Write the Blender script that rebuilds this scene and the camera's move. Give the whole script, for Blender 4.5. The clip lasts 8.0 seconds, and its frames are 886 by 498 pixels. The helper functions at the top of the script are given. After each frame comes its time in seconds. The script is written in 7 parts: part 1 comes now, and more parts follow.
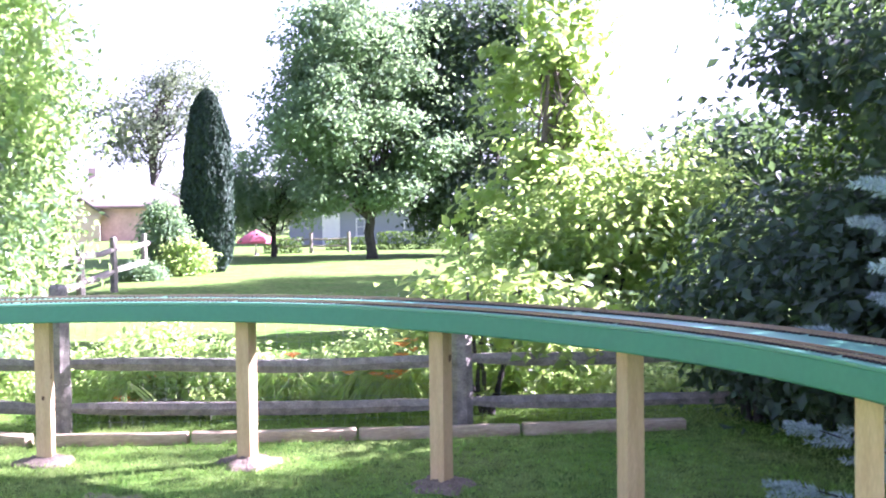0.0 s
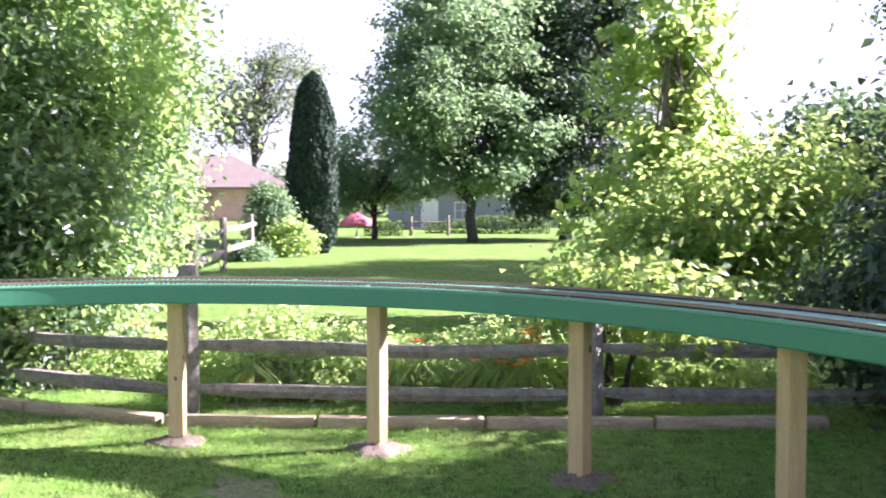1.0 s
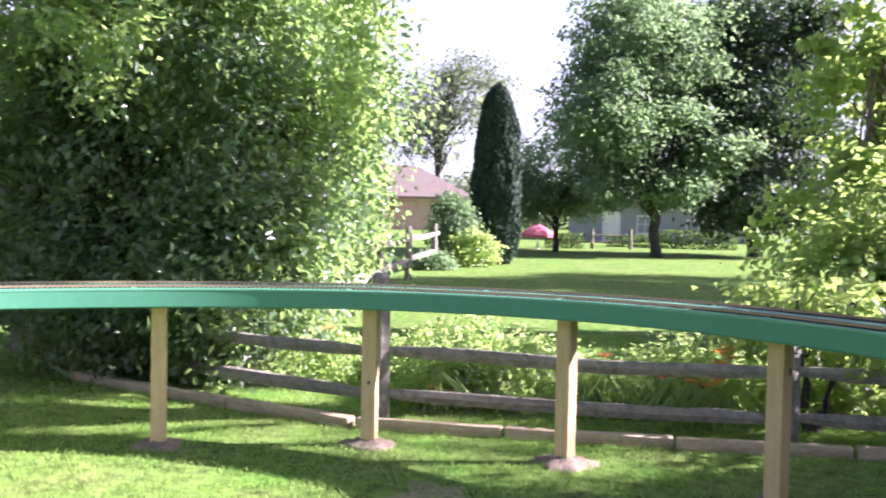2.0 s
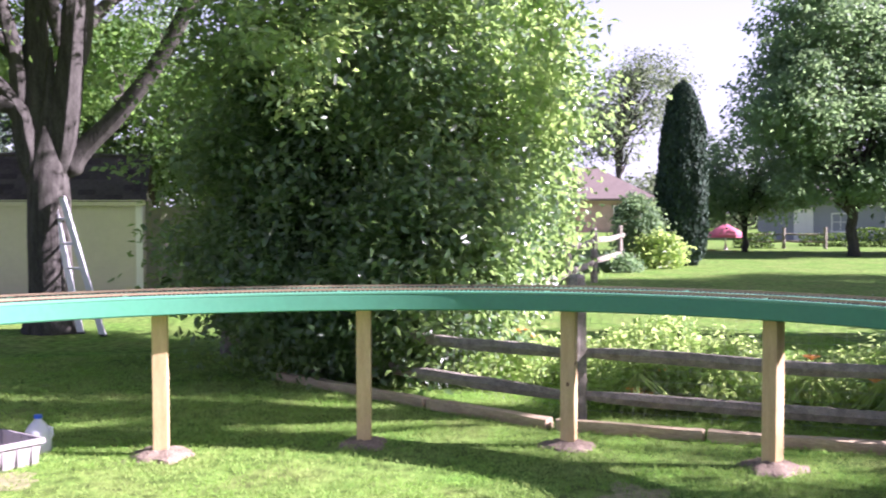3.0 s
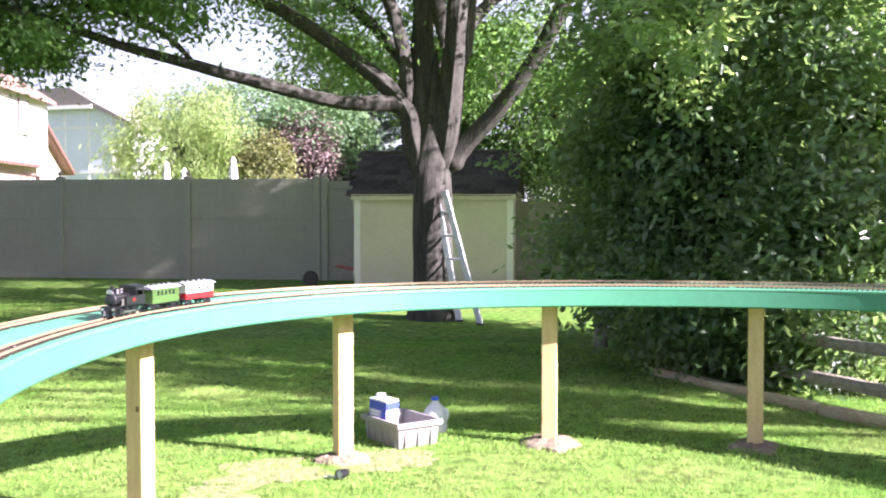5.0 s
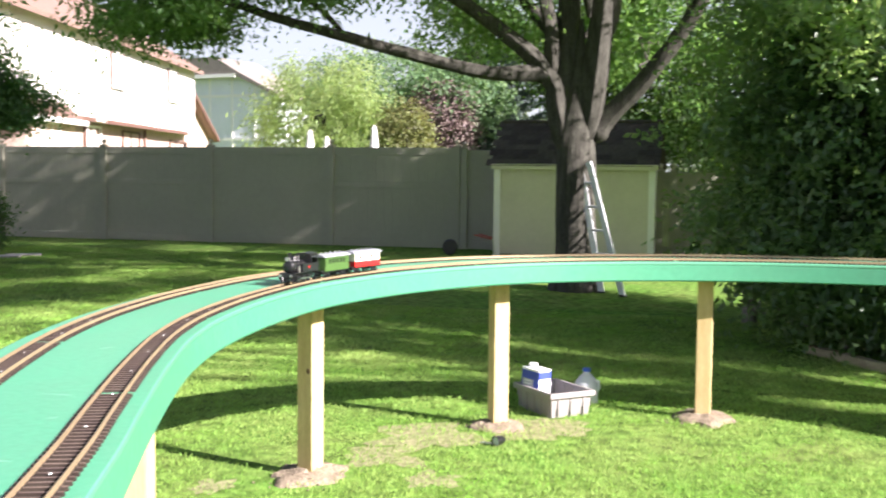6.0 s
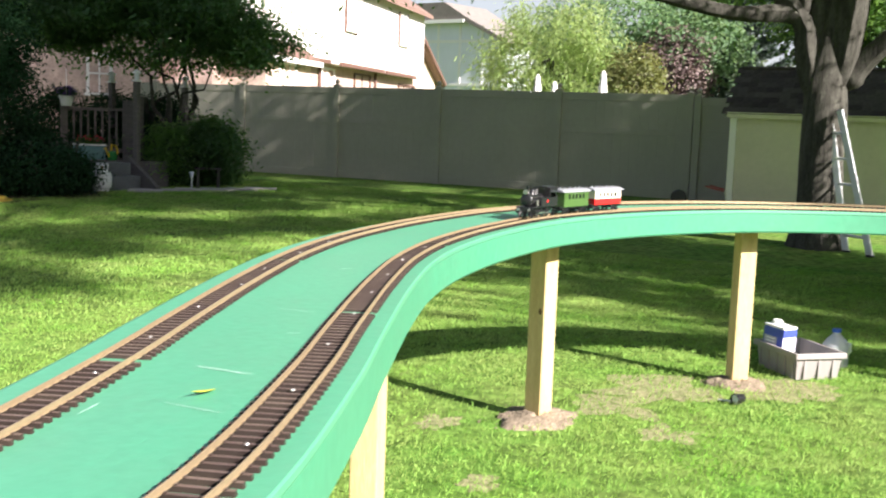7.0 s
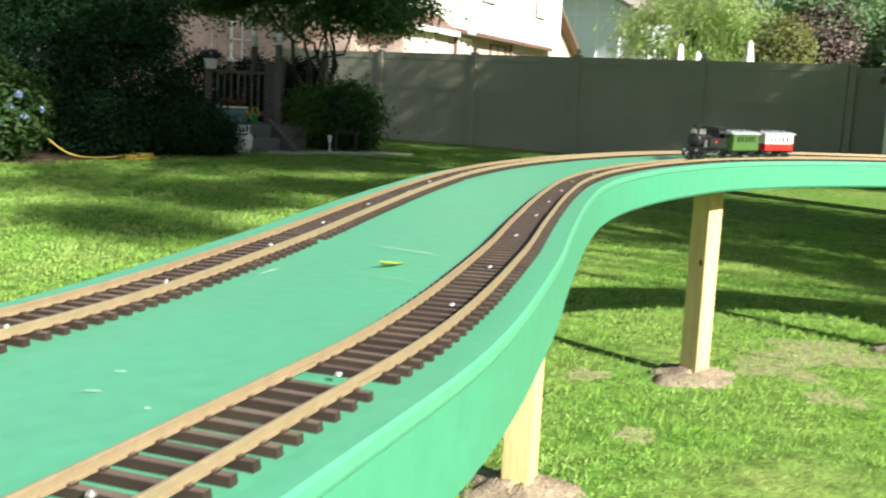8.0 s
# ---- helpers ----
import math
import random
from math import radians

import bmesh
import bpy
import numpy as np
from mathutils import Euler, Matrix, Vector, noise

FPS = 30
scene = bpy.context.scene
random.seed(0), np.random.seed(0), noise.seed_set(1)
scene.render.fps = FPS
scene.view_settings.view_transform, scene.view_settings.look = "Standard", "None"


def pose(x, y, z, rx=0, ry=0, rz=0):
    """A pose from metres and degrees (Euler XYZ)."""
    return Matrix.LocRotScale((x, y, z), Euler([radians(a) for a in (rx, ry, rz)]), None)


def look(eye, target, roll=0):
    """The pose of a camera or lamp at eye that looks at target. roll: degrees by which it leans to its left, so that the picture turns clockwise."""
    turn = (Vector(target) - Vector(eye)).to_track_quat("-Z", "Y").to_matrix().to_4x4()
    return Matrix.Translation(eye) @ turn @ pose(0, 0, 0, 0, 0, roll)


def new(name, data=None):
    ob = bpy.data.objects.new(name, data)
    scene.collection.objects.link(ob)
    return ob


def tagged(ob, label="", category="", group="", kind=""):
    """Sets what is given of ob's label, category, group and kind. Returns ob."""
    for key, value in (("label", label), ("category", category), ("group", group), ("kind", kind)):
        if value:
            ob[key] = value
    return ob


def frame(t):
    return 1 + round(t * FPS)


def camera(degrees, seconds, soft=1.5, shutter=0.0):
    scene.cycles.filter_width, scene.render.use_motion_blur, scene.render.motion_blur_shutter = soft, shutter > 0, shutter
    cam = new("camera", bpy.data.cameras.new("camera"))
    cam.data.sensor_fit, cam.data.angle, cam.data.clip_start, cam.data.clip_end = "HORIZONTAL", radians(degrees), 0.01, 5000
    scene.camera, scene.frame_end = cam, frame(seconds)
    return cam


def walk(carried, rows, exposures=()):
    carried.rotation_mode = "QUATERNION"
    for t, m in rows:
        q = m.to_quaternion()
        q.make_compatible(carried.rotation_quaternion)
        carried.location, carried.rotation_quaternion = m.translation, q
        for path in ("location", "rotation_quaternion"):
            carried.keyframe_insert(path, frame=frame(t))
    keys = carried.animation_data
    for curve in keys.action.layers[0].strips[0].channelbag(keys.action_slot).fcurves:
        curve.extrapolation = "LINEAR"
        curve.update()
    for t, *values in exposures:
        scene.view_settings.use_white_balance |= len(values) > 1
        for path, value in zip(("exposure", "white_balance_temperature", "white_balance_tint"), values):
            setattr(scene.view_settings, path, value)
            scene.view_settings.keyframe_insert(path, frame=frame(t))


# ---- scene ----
cam = camera(45.0, 8.0, soft=1.9, shutter=0.3)
PATH = [
    (0, (-5.241, 1.287, 1.463), (-6.867, 2.45, 1.403), -0.7),
    (0.5, (-5.412, 1.226, 1.464), (-7.075, 2.332, 1.368), -0.2),
    (1, (-5.515, 1.182, 1.468), (-7.235, 2.198, 1.379), -0.0),
    (1.5, (-5.532, 1.141, 1.479), (-7.327, 2.02, 1.404), 0.9),
    (3, (-5.522, 0.993, 1.465), (-7.481, 1.388, 1.398), -0.1),
    (3.5, (-5.495, 0.918, 1.466), (-7.479, 1.169, 1.413), -0.3),
    (4, (-5.629, 0.888, 1.433), (-7.628, 0.945, 1.401), 1.0),
    (4.5, (-5.625, 0.858, 1.442), (-7.62, 0.719, 1.396), 0.8),
    (6, (-5.477, 0.654, 1.477), (-7.41, 0.159, 1.34), 0.6),
    (6.5, (-5.595, 0.62, 1.447), (-7.454, -0.099, 1.276), 2.2),
    (7, (-5.676, 0.488, 1.394), (-7.461, -0.381, 1.154), 2.1),
    (7.5, (-5.712, 0.391, 1.317), (-7.46, -0.546, 1.055), 3.3),
    (8, (-5.771, 0.323, 1.222), (-7.434, -0.748, 0.929), 2.9),
]
walk(cam, [(t, look(eye, target, roll)) for t, eye, target, roll in PATH],
     exposures=[(0, 3.4, 5400, 58), (0.7, 2.92, 5650, 46), (1.5, 2.66, 5800, 45), (3.0, 2.27, 5750, 51), (3.5, 2.4, 5800, 52), (4.5, 2.68, 5800, 49), (5.8, 2.12, 6200, 24), (6.5, 1.9, 6350, 23), (7.2, 1.72, 6400, 15), (8, 1.57, 6450, 7)])

# ---- world, sun ----
SUN_TO = Vector((0.245, 0.83, 0.5)).normalized()
world = bpy.data.worlds.new("sky")
scene.world = world
world.use_nodes = True
wn = world.node_tree.nodes
sky = wn.new("ShaderNodeTexSky")
sky.sky_type = "NISHITA"
sky.sun_disc = False
sky.sun_elevation = math.asin(SUN_TO.z)
sky.sun_rotation = math.atan2(SUN_TO.x, SUN_TO.y)
sky.dust_density = 2.0
sky.air_density = 0.7
wn["Background"].inputs["Strength"].default_value = 0.05
haze = wn.new("ShaderNodeMix")
haze.data_type = "RGBA"
haze.inputs["B"].default_value = (4.9, 5.25, 5.1, 1)
# summer haze: white towards the horizon, thinning to the zenith
up = wn.new("ShaderNodeSeparateXYZ")
world.node_tree.links.new(wn.new("ShaderNodeTexCoord").outputs["Generated"], up.inputs[0])
thin = wn.new("ShaderNodeMapRange")
thin.interpolation_type = "SMOOTHSTEP"
for key, value in zip(("From Min", "From Max", "To Min", "To Max"), (0.0, 0.55, 0.8, 0.06)):
    thin.inputs[key].default_value = value
world.node_tree.links.new(up.outputs["Z"], thin.inputs["Value"])
world.node_tree.links.new(thin.outputs["Result"], haze.inputs["Factor"])
world.node_tree.links.new(sky.outputs[0], haze.inputs["A"])
world.node_tree.links.new(haze.outputs["Result"], wn["Background"].inputs["Color"])
sun = new("sun", bpy.data.lights.new("sun", "SUN"))
sun.data.energy = 5.0
sun.data.angle = radians(0.6)
sun.data.color = (1.0, 0.95, 0.86)
sun.matrix_world = look(SUN_TO * 60, (0, 0, 0))


# ---- materials ----
def mat(name, color, rough=0.6, metal=0.0, vary=0.15, scale=8.0, bump=0.0, bump_scale=60.0, color2=None,
        spec=0.5, island=0.0, translucent=0.0, trans_color=None, stretch=None, obj_random=0.0, fine=0.0):
    """Base colour varied at two scales, fine relief, and leaf-like light transmission where asked."""
    m = bpy.data.materials.new(name)
    m.use_nodes = True
    nt = m.node_tree
    n, l = nt.nodes, nt.links
    p = n["Principled BSDF"]
    p.inputs["Roughness"].default_value = rough
    p.inputs["Metallic"].default_value = metal
    p.inputs["Specular IOR Level"].default_value = spec
    tc = n.new("ShaderNodeTexCoord")
    vec = tc.outputs["Object"]
    if stretch:
        mp = n.new("ShaderNodeMapping")
        mp.inputs["Scale"].default_value = stretch
        l.new(vec, mp.inputs["Vector"])
        vec = mp.outputs[0]
    c2 = color2 or tuple(c * (1 - 2.2 * vary) for c in color)
    n1 = n.new("ShaderNodeTexNoise")
    n1.inputs["Scale"].default_value = scale
    n1.inputs["Detail"].default_value = 6
    n1.inputs["Roughness"].default_value = 0.65
    l.new(vec, n1.inputs["Vector"])
    ramp = n.new("ShaderNodeMapRange")
    ramp.inputs["From Min"].default_value, ramp.inputs["From Max"].default_value = 0.3, 0.7
    l.new(n1.outputs["Fac"], ramp.inputs["Value"])
    mix = n.new("ShaderNodeMix")
    mix.data_type = "RGBA"
    mix.inputs["A"].default_value = (*color, 1)
    mix.inputs["B"].default_value = (*c2, 1)
    l.new(ramp.outputs[0], mix.inputs["Factor"])
    col = mix.outputs["Result"]
    if fine:
        n2 = n.new("ShaderNodeTexNoise")
        n2.inputs["Scale"].default_value = scale * 9
        n2.inputs["Detail"].default_value = 3
        l.new(vec, n2.inputs["Vector"])
        hv = n.new("ShaderNodeMapRange")
        hv.inputs["From Min"].default_value, hv.inputs["From Max"].default_value = 0.3, 0.7
        hv.inputs["To Min"].default_value, hv.inputs["To Max"].default_value = 1 - fine, 1 + fine
        l.new(n2.outputs["Fac"], hv.inputs["Value"])
        hs = n.new("ShaderNodeHueSaturation")
        l.new(hv.outputs[0], hs.inputs["Value"])
        l.new(col, hs.inputs["Color"])
        col = hs.outputs[0]
    rnd = None
    if island:
        rnd = n.new("ShaderNodeNewGeometry").outputs["Random Per Island"]
    elif obj_random:
        rnd = n.new("ShaderNodeObjectInfo").outputs["Random"]
    if rnd:
        a = island or obj_random
        rv = n.new("ShaderNodeMapRange")
        rv.inputs["To Min"].default_value, rv.inputs["To Max"].default_value = 1 - a, 1 + a
        l.new(rnd, rv.inputs["Value"])
        rh = n.new("ShaderNodeMapRange")
        rh.inputs["To Min"].default_value, rh.inputs["To Max"].default_value = 0.5 - 0.05 * a, 0.5 + 0.05 * a
        l.new(rnd, rh.inputs["Value"])
        hs = n.new("ShaderNodeHueSaturation")
        l.new(rv.outputs[0], hs.inputs["Value"])
        l.new(rh.outputs[0], hs.inputs["Hue"])
        l.new(col, hs.inputs["Color"])
        col = hs.outputs[0]
    l.new(col, p.inputs["Base Color"])
    if bump:
        nb = n.new("ShaderNodeTexNoise")
        nb.inputs["Scale"].default_value = bump_scale
        nb.inputs["Detail"].default_value = 5
        l.new(vec, nb.inputs["Vector"])
        b = n.new("ShaderNodeBump")
        b.inputs["Strength"].default_value = bump
        b.inputs["Distance"].default_value = 0.01
        l.new(nb.outputs["Fac"], b.inputs["Height"])
        l.new(b.outputs[0], p.inputs["Normal"])
    if translucent:
        t = n.new("ShaderNodeBsdfTranslucent")
        if trans_color:
            t.inputs["Color"].default_value = (*trans_color, 1)
        else:
            l.new(col, t.inputs["Color"])
        ms = n.new("ShaderNodeMixShader")
        ms.inputs[0].default_value = translucent
        l.new(p.outputs[0], ms.inputs[1])
        l.new(t.outputs[0], ms.inputs[2])
        l.new(ms.outputs[0], n["Material Output"].inputs["Surface"])
    return m


def lawn_mat():
    m = mat("lawn_turf", (0.078, 0.182, 0.027), rough=0.9, spec=0.05, scale=1.3, color2=(0.150, 0.200, 0.055), bump=0.9,
            bump_scale=45.0, fine=0.45)
    return m


M = {}
M["lawn"] = lawn_mat()
M["blade"] = mat("grass_blade", (0.200, 0.420, 0.055), rough=0.6, spec=0.14, scale=1.6, color2=(0.37, 0.47, 0.15), island=0.24, translucent=0.45, fine=0.12)
M["soil"] = mat("mound_soil", (0.29, 0.235, 0.17), rough=0.95, spec=0.1, scale=14, vary=0.2, bump=1.0, bump_scale=70, fine=0.4)
M["dry_turf"] = mat("dry_worn_turf", (0.32, 0.29, 0.17), rough=0.95, spec=0.1, scale=26, color2=(0.11, 0.15, 0.045), bump=0.8, bump_scale=60, fine=0.35)
M["mulch"] = mat("bed_mulch", (0.09, 0.06, 0.04), rough=0.95, spec=0.1, scale=9, vary=0.2, bump=1.0, bump_scale=60, fine=0.5)
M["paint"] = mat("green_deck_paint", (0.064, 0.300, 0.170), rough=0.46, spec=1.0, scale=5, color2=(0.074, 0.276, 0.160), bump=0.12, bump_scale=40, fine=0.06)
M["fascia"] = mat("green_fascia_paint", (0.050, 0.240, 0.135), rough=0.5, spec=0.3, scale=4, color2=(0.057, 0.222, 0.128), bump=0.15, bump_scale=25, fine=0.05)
M["post"] = mat("treated_pine_post", (0.60, 0.46, 0.24), rough=0.75, spec=0.25, scale=4, color2=(0.50, 0.36, 0.165), stretch=(7, 7, 0.8), bump=0.25, bump_scale=20, fine=0.12)
M["knot"] = mat("dark_pine_knot", (0.16, 0.085, 0.035), rough=0.7, scale=120, vary=0.25)
M["rail"] = mat("brass_rail", (0.40, 0.305, 0.185), rough=0.36, metal=0.45, scale=60, vary=0.10, fine=0.06)
# tie sides darker, tops paler: light on the tops is put into colour
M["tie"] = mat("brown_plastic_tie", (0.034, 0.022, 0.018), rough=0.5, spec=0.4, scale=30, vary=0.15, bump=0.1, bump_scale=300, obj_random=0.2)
M["tie_top"] = mat("lit_tie_top", (0.135, 0.095, 0.078), rough=0.5, spec=0.4, scale=30, vary=0.15, bump=0.1, bump_scale=300, obj_random=0.25)
M["screw"] = mat("zinc_screw", (0.75, 0.75, 0.74), rough=0.3, metal=0.9, vary=0.05)
M["grey_wood"] = mat("weathered_split_rail", (0.34, 0.315, 0.25), rough=0.9, spec=0.15, scale=3, color2=(0.155, 0.14, 0.11), stretch=(1, 6, 6), bump=0.8, bump_scale=14, fine=0.3)
M["timber"] = mat("edging_timber", (0.50, 0.42, 0.27), rough=0.85, spec=0.15, scale=3, color2=(0.30, 0.23, 0.14), stretch=(1, 6, 6), bump=0.5, bump_scale=14, fine=0.2)
M["vinyl"] = mat("tan_vinyl", (0.33, 0.32, 0.26), rough=0.5, spec=0.4, scale=1.2, vary=0.04, fine=0.03)
M["vinyl_cap"] = mat("tan_vinyl_cap", (0.42, 0.37, 0.29), rough=0.5, spec=0.4, scale=2, vary=0.05)
M["shed_wall"] = mat("cream_shed_siding", (0.58, 0.54, 0.43), rough=0.6, scale=1.5, vary=0.05, fine=0.03)
M["shed_trim"] = mat("white_trim_paint", (0.78, 0.77, 0.74), rough=0.5, scale=3, vary=0.04)
M["shingle"] = mat("dark_shingle", (0.075, 0.062, 0.055), rough=0.9, spec=0.2, scale=12, vary=0.2, obj_random=0.35, bump=0.5, bump_scale=120)
M["bark"] = mat("grey_brown_bark", (0.088, 0.086, 0.072), rough=0.95, spec=0.1, scale=4, color2=(0.034, 0.032, 0.027), stretch=(4, 4, 0.7), bump=1.0, bump_scale=9, fine=0.35)
M["bark_light"] = mat("smooth_grey_bark", (0.20, 0.17, 0.14), rough=0.9, spec=0.15, scale=4, color2=(0.11, 0.09, 0.075), stretch=(4, 4, 1), bump=0.6, bump_scale=12, fine=0.25)
M["alu"] = mat("aluminium_ladder", (0.66, 0.67, 0.69), rough=0.45, metal=0.35, vary=0.04, scale=9)
M["white_plastic"] = mat("white_plastic", (0.80, 0.80, 0.80), rough=0.4, vary=0.03)
M["black"] = mat("black_enamel", (0.012, 0.012, 0.013), rough=0.35, vary=0.1, scale=40)
M["steel"] = mat("bright_steel", (0.60, 0.58, 0.54), rough=0.3, metal=0.95, vary=0.06, scale=40)
M["red"] = mat("red_enamel", (0.55, 0.02, 0.018), rough=0.35, vary=0.06, scale=20)
M["faded_red"] = mat("faded_red_paint", (0.34, 0.05, 0.045), rough=0.6, vary=0.1, scale=20)
M["cream"] = mat("cream_enamel", (0.80, 0.74, 0.60), rough=0.4, vary=0.03, scale=20)
M["coach_green"] = mat("coach_green_enamel", (0.055, 0.115, 0.028), rough=0.4, vary=0.06, scale=20)
M["roof_grey"] = mat("grey_coach_roof", (0.24, 0.25, 0.27), rough=0.6, vary=0.05, scale=20)
M["win_dark"] = mat("dark_window", (0.02, 0.022, 0.025), rough=0.08, vary=0.05)
M["crate"] = mat("grey_plastic_tote", (0.27, 0.25, 0.24), rough=0.55, vary=0.05, scale=6)
M["milk"] = mat("clear_jug_plastic", (0.80, 0.83, 0.86), rough=0.25, vary=0.03, translucent=0.3)
M["blue"] = mat("blue_plastic", (0.03, 0.12, 0.55), rough=0.4, vary=0.05)
M["carton_white"] = mat("white_carton", (0.80, 0.80, 0.80), rough=0.6, vary=0.03)
M["carton_blue"] = mat("blue_carton_print", (0.05, 0.08, 0.42), rough=0.5, vary=0.05)
M["grey_print"] = mat("grey_print", (0.40, 0.40, 0.48), rough=0.6, vary=0.05)
M["siding_white"] = mat("white_stucco", (0.80, 0.76, 0.70), rough=0.8, scale=1.0, vary=0.03, fine=0.03)
M["siding_dull"] = mat("dull_grey_siding", (0.29, 0.31, 0.34), rough=0.8, scale=1.0, vary=0.06)
M["siding_grey"] = mat("pale_grey_siding", (0.70, 0.73, 0.79), rough=0.8, scale=1.0, vary=0.04)
M["brick"] = mat("pink_brick", (0.56, 0.42, 0.355), rough=0.9, scale=2, vary=0.12, obj_random=0.18, fine=0.15, island=0.0)
M["brown_trim"] = mat("brown_trim_paint", (0.14, 0.075, 0.055), rough=0.6, vary=0.06)
M["roof_red"] = mat("reddish_shingle", (0.20, 0.125, 0.10), rough=0.9, scale=3, vary=0.12, fine=0.2, obj_random=0.15)
M["roof_tan"] = mat("tan_pink_shingle", (0.155, 0.125, 0.102), rough=0.9, scale=2, vary=0.1, fine=0.15)
M["roof_greybrown"] = mat("grey_brown_shingle", (0.22, 0.195, 0.175), rough=0.9, scale=3, vary=0.1, fine=0.2)
M["concrete"] = mat("grey_concrete", (0.33, 0.32, 0.30), rough=0.9, scale=4, vary=0.1, bump=0.4, bump_scale=60, fine=0.15)
M["stone"] = mat("pale_path_stone", (0.42, 0.39, 0.35), rough=0.9, scale=6, vary=0.12, bump=0.5, bump_scale=50, obj_random=0.15)
M["deck_wood"] = mat("dark_grey_deck_wood", (0.14, 0.125, 0.115), rough=0.85, scale=4, vary=0.15, stretch=(1, 1, 6), bump=0.4, bump_scale=20, fine=0.2)
M["hose"] = mat("yellow_hose", (0.62, 0.45, 0.06), rough=0.5, vary=0.08)
M["yellow"] = mat("yellow_plastic", (0.75, 0.50, 0.02), rough=0.45, vary=0.05)
M["green_plastic"] = mat("green_plastic", (0.02, 0.22, 0.05), rough=0.45, vary=0.05)
M["teal"] = mat("teal_planter_box", (0.10, 0.22, 0.22), rough=0.5, vary=0.08)
M["terracotta"] = mat("red_bloom", (0.50, 0.05, 0.07), rough=0.7, island=0.3, translucent=0.3)
M["purple_bloom"] = mat("purple_bloom", (0.09, 0.04, 0.22), rough=0.7, island=0.3, translucent=0.3)
M["blue_bloom"] = mat("pale_blue_bloom", (0.35, 0.45, 0.85), rough=0.7, island=0.2, translucent=0.3)
M["orange_bloom"] = mat("orange_lily_bloom", (0.80, 0.33, 0.09), rough=0.6, island=0.25, translucent=0.4)
M["pink_cloth"] = mat("pink_umbrella_cloth", (0.75, 0.22, 0.30), rough=0.8, vary=0.06, translucent=0.3)
M["white_cloth"] = mat("white_umbrella_cloth", (0.80, 0.79, 0.77), rough=0.8, vary=0.03, translucent=0.2)
M["wire"] = mat("galvanised_wire", (0.40, 0.42, 0.40), rough=0.45, metal=0.8, vary=0.05)


def leaf_mat(key, color, tr=0.5, rough=0.45, island=0.35, color2=None, spec=0.45, tint=None):
    M[key] = mat(key, color, rough=rough, spec=spec, scale=0.7, color2=color2 or tuple(c * 0.65 for c in color), island=island,
                 translucent=tr, trans_color=tint)


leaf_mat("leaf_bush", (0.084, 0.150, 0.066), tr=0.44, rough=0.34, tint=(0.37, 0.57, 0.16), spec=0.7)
# paler copy of leaf_bush: sunlight put into the leaf colour
leaf_mat("leaf_bush_lit", (0.165, 0.265, 0.115), tr=0.55, rough=0.32, tint=(0.50, 0.70, 0.20), spec=0.7)
leaf_mat("leaf_bright", (0.120, 0.205, 0.060), tr=0.60, rough=0.36, tint=(0.50, 0.68, 0.17), spec=0.5)
leaf_mat("leaf_locust", (0.085, 0.170, 0.045), tr=0.50, rough=0.5, tint=(0.30, 0.52, 0.115))
leaf_mat("leaf_maple", (0.125, 0.215, 0.110), tr=0.46, rough=0.5, tint=(0.32, 0.49, 0.20), island=0.2, spec=0.3)
leaf_mat("leaf_dark", (0.070, 0.120, 0.072), tr=0.3, rough=0.5, tint=(0.10, 0.18, 0.05), island=0.22, spec=0.35)
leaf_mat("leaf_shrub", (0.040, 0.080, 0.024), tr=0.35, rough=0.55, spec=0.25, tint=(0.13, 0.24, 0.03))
leaf_mat("leaf_yew", (0.018, 0.056, 0.020), tr=0.15, rough=0.7, spec=0.12)
leaf_mat("leaf_cypress", (0.042, 0.080, 0.046), tr=0.15, rough=0.7, spec=0.2)
leaf_mat("leaf_willow", (0.25, 0.34, 0.12), tr=0.5, rough=0.5, tint=(0.54, 0.68, 0.24))
leaf_mat("leaf_olive", (0.15, 0.17, 0.06), tr=0.4, rough=0.5, tint=(0.33, 0.34, 0.10))
leaf_mat("leaf_purple", (0.25, 0.18, 0.17), tr=0.35, rough=0.5)
leaf_mat("leaf_bluespruce", (0.40, 0.54, 0.48), tr=0.15, rough=0.6, island=0.25)
leaf_mat("leaf_spruce", (0.065, 0.105, 0.075), tr=0.1, rough=0.6)
leaf_mat("leaf_bed", (0.20, 0.33, 0.085), tr=0.6, rough=0.42, tint=(0.58, 0.76, 0.24))
leaf_mat("leaf_crab", (0.042, 0.110, 0.032), tr=0.4, rough=0.5, tint=(0.17, 0.32, 0.06))
leaf_mat("leaf_far", (0.10, 0.14, 0.08), tr=0.4, rough=0.6, tint=(0.24, 0.31, 0.15))


# ---- building helpers ----
def thing(name, loc, label, category, group="", rz=0.0, kind=""):
    e = new(name)
    e.matrix_world = pose(*loc, 0, 0, rz)
    e.empty_display_size = 0.1
    return tagged(e, label, category, group, kind)


def mesh_of(bm, name, material, smooth=False):
    bmesh.ops.recalc_face_normals(bm, faces=bm.faces[:])
    me = bpy.data.meshes.new(name)
    bm.to_mesh(me)
    bm.free()
    me.materials.append(material)
    if smooth:
        me.polygons.foreach_set("use_smooth", [True] * len(me.polygons))
        me.set_sharp_from_angle(angle=radians(40 if smooth is True else smooth))
    return me


def part(name, bm, material, parent, label="", smooth=False, kind=""):
    ob = new(name, mesh_of(bm, name, material, smooth))
    ob.parent = parent
    return tagged(ob, label, kind=kind)


def solo(name, bm, material, label, category, group="", kind="", smooth=False, loc=None):
    ob = new(name, mesh_of(bm, name, material, smooth))
    if loc:
        ob.location = loc
    return tagged(ob, label, category, group, kind)


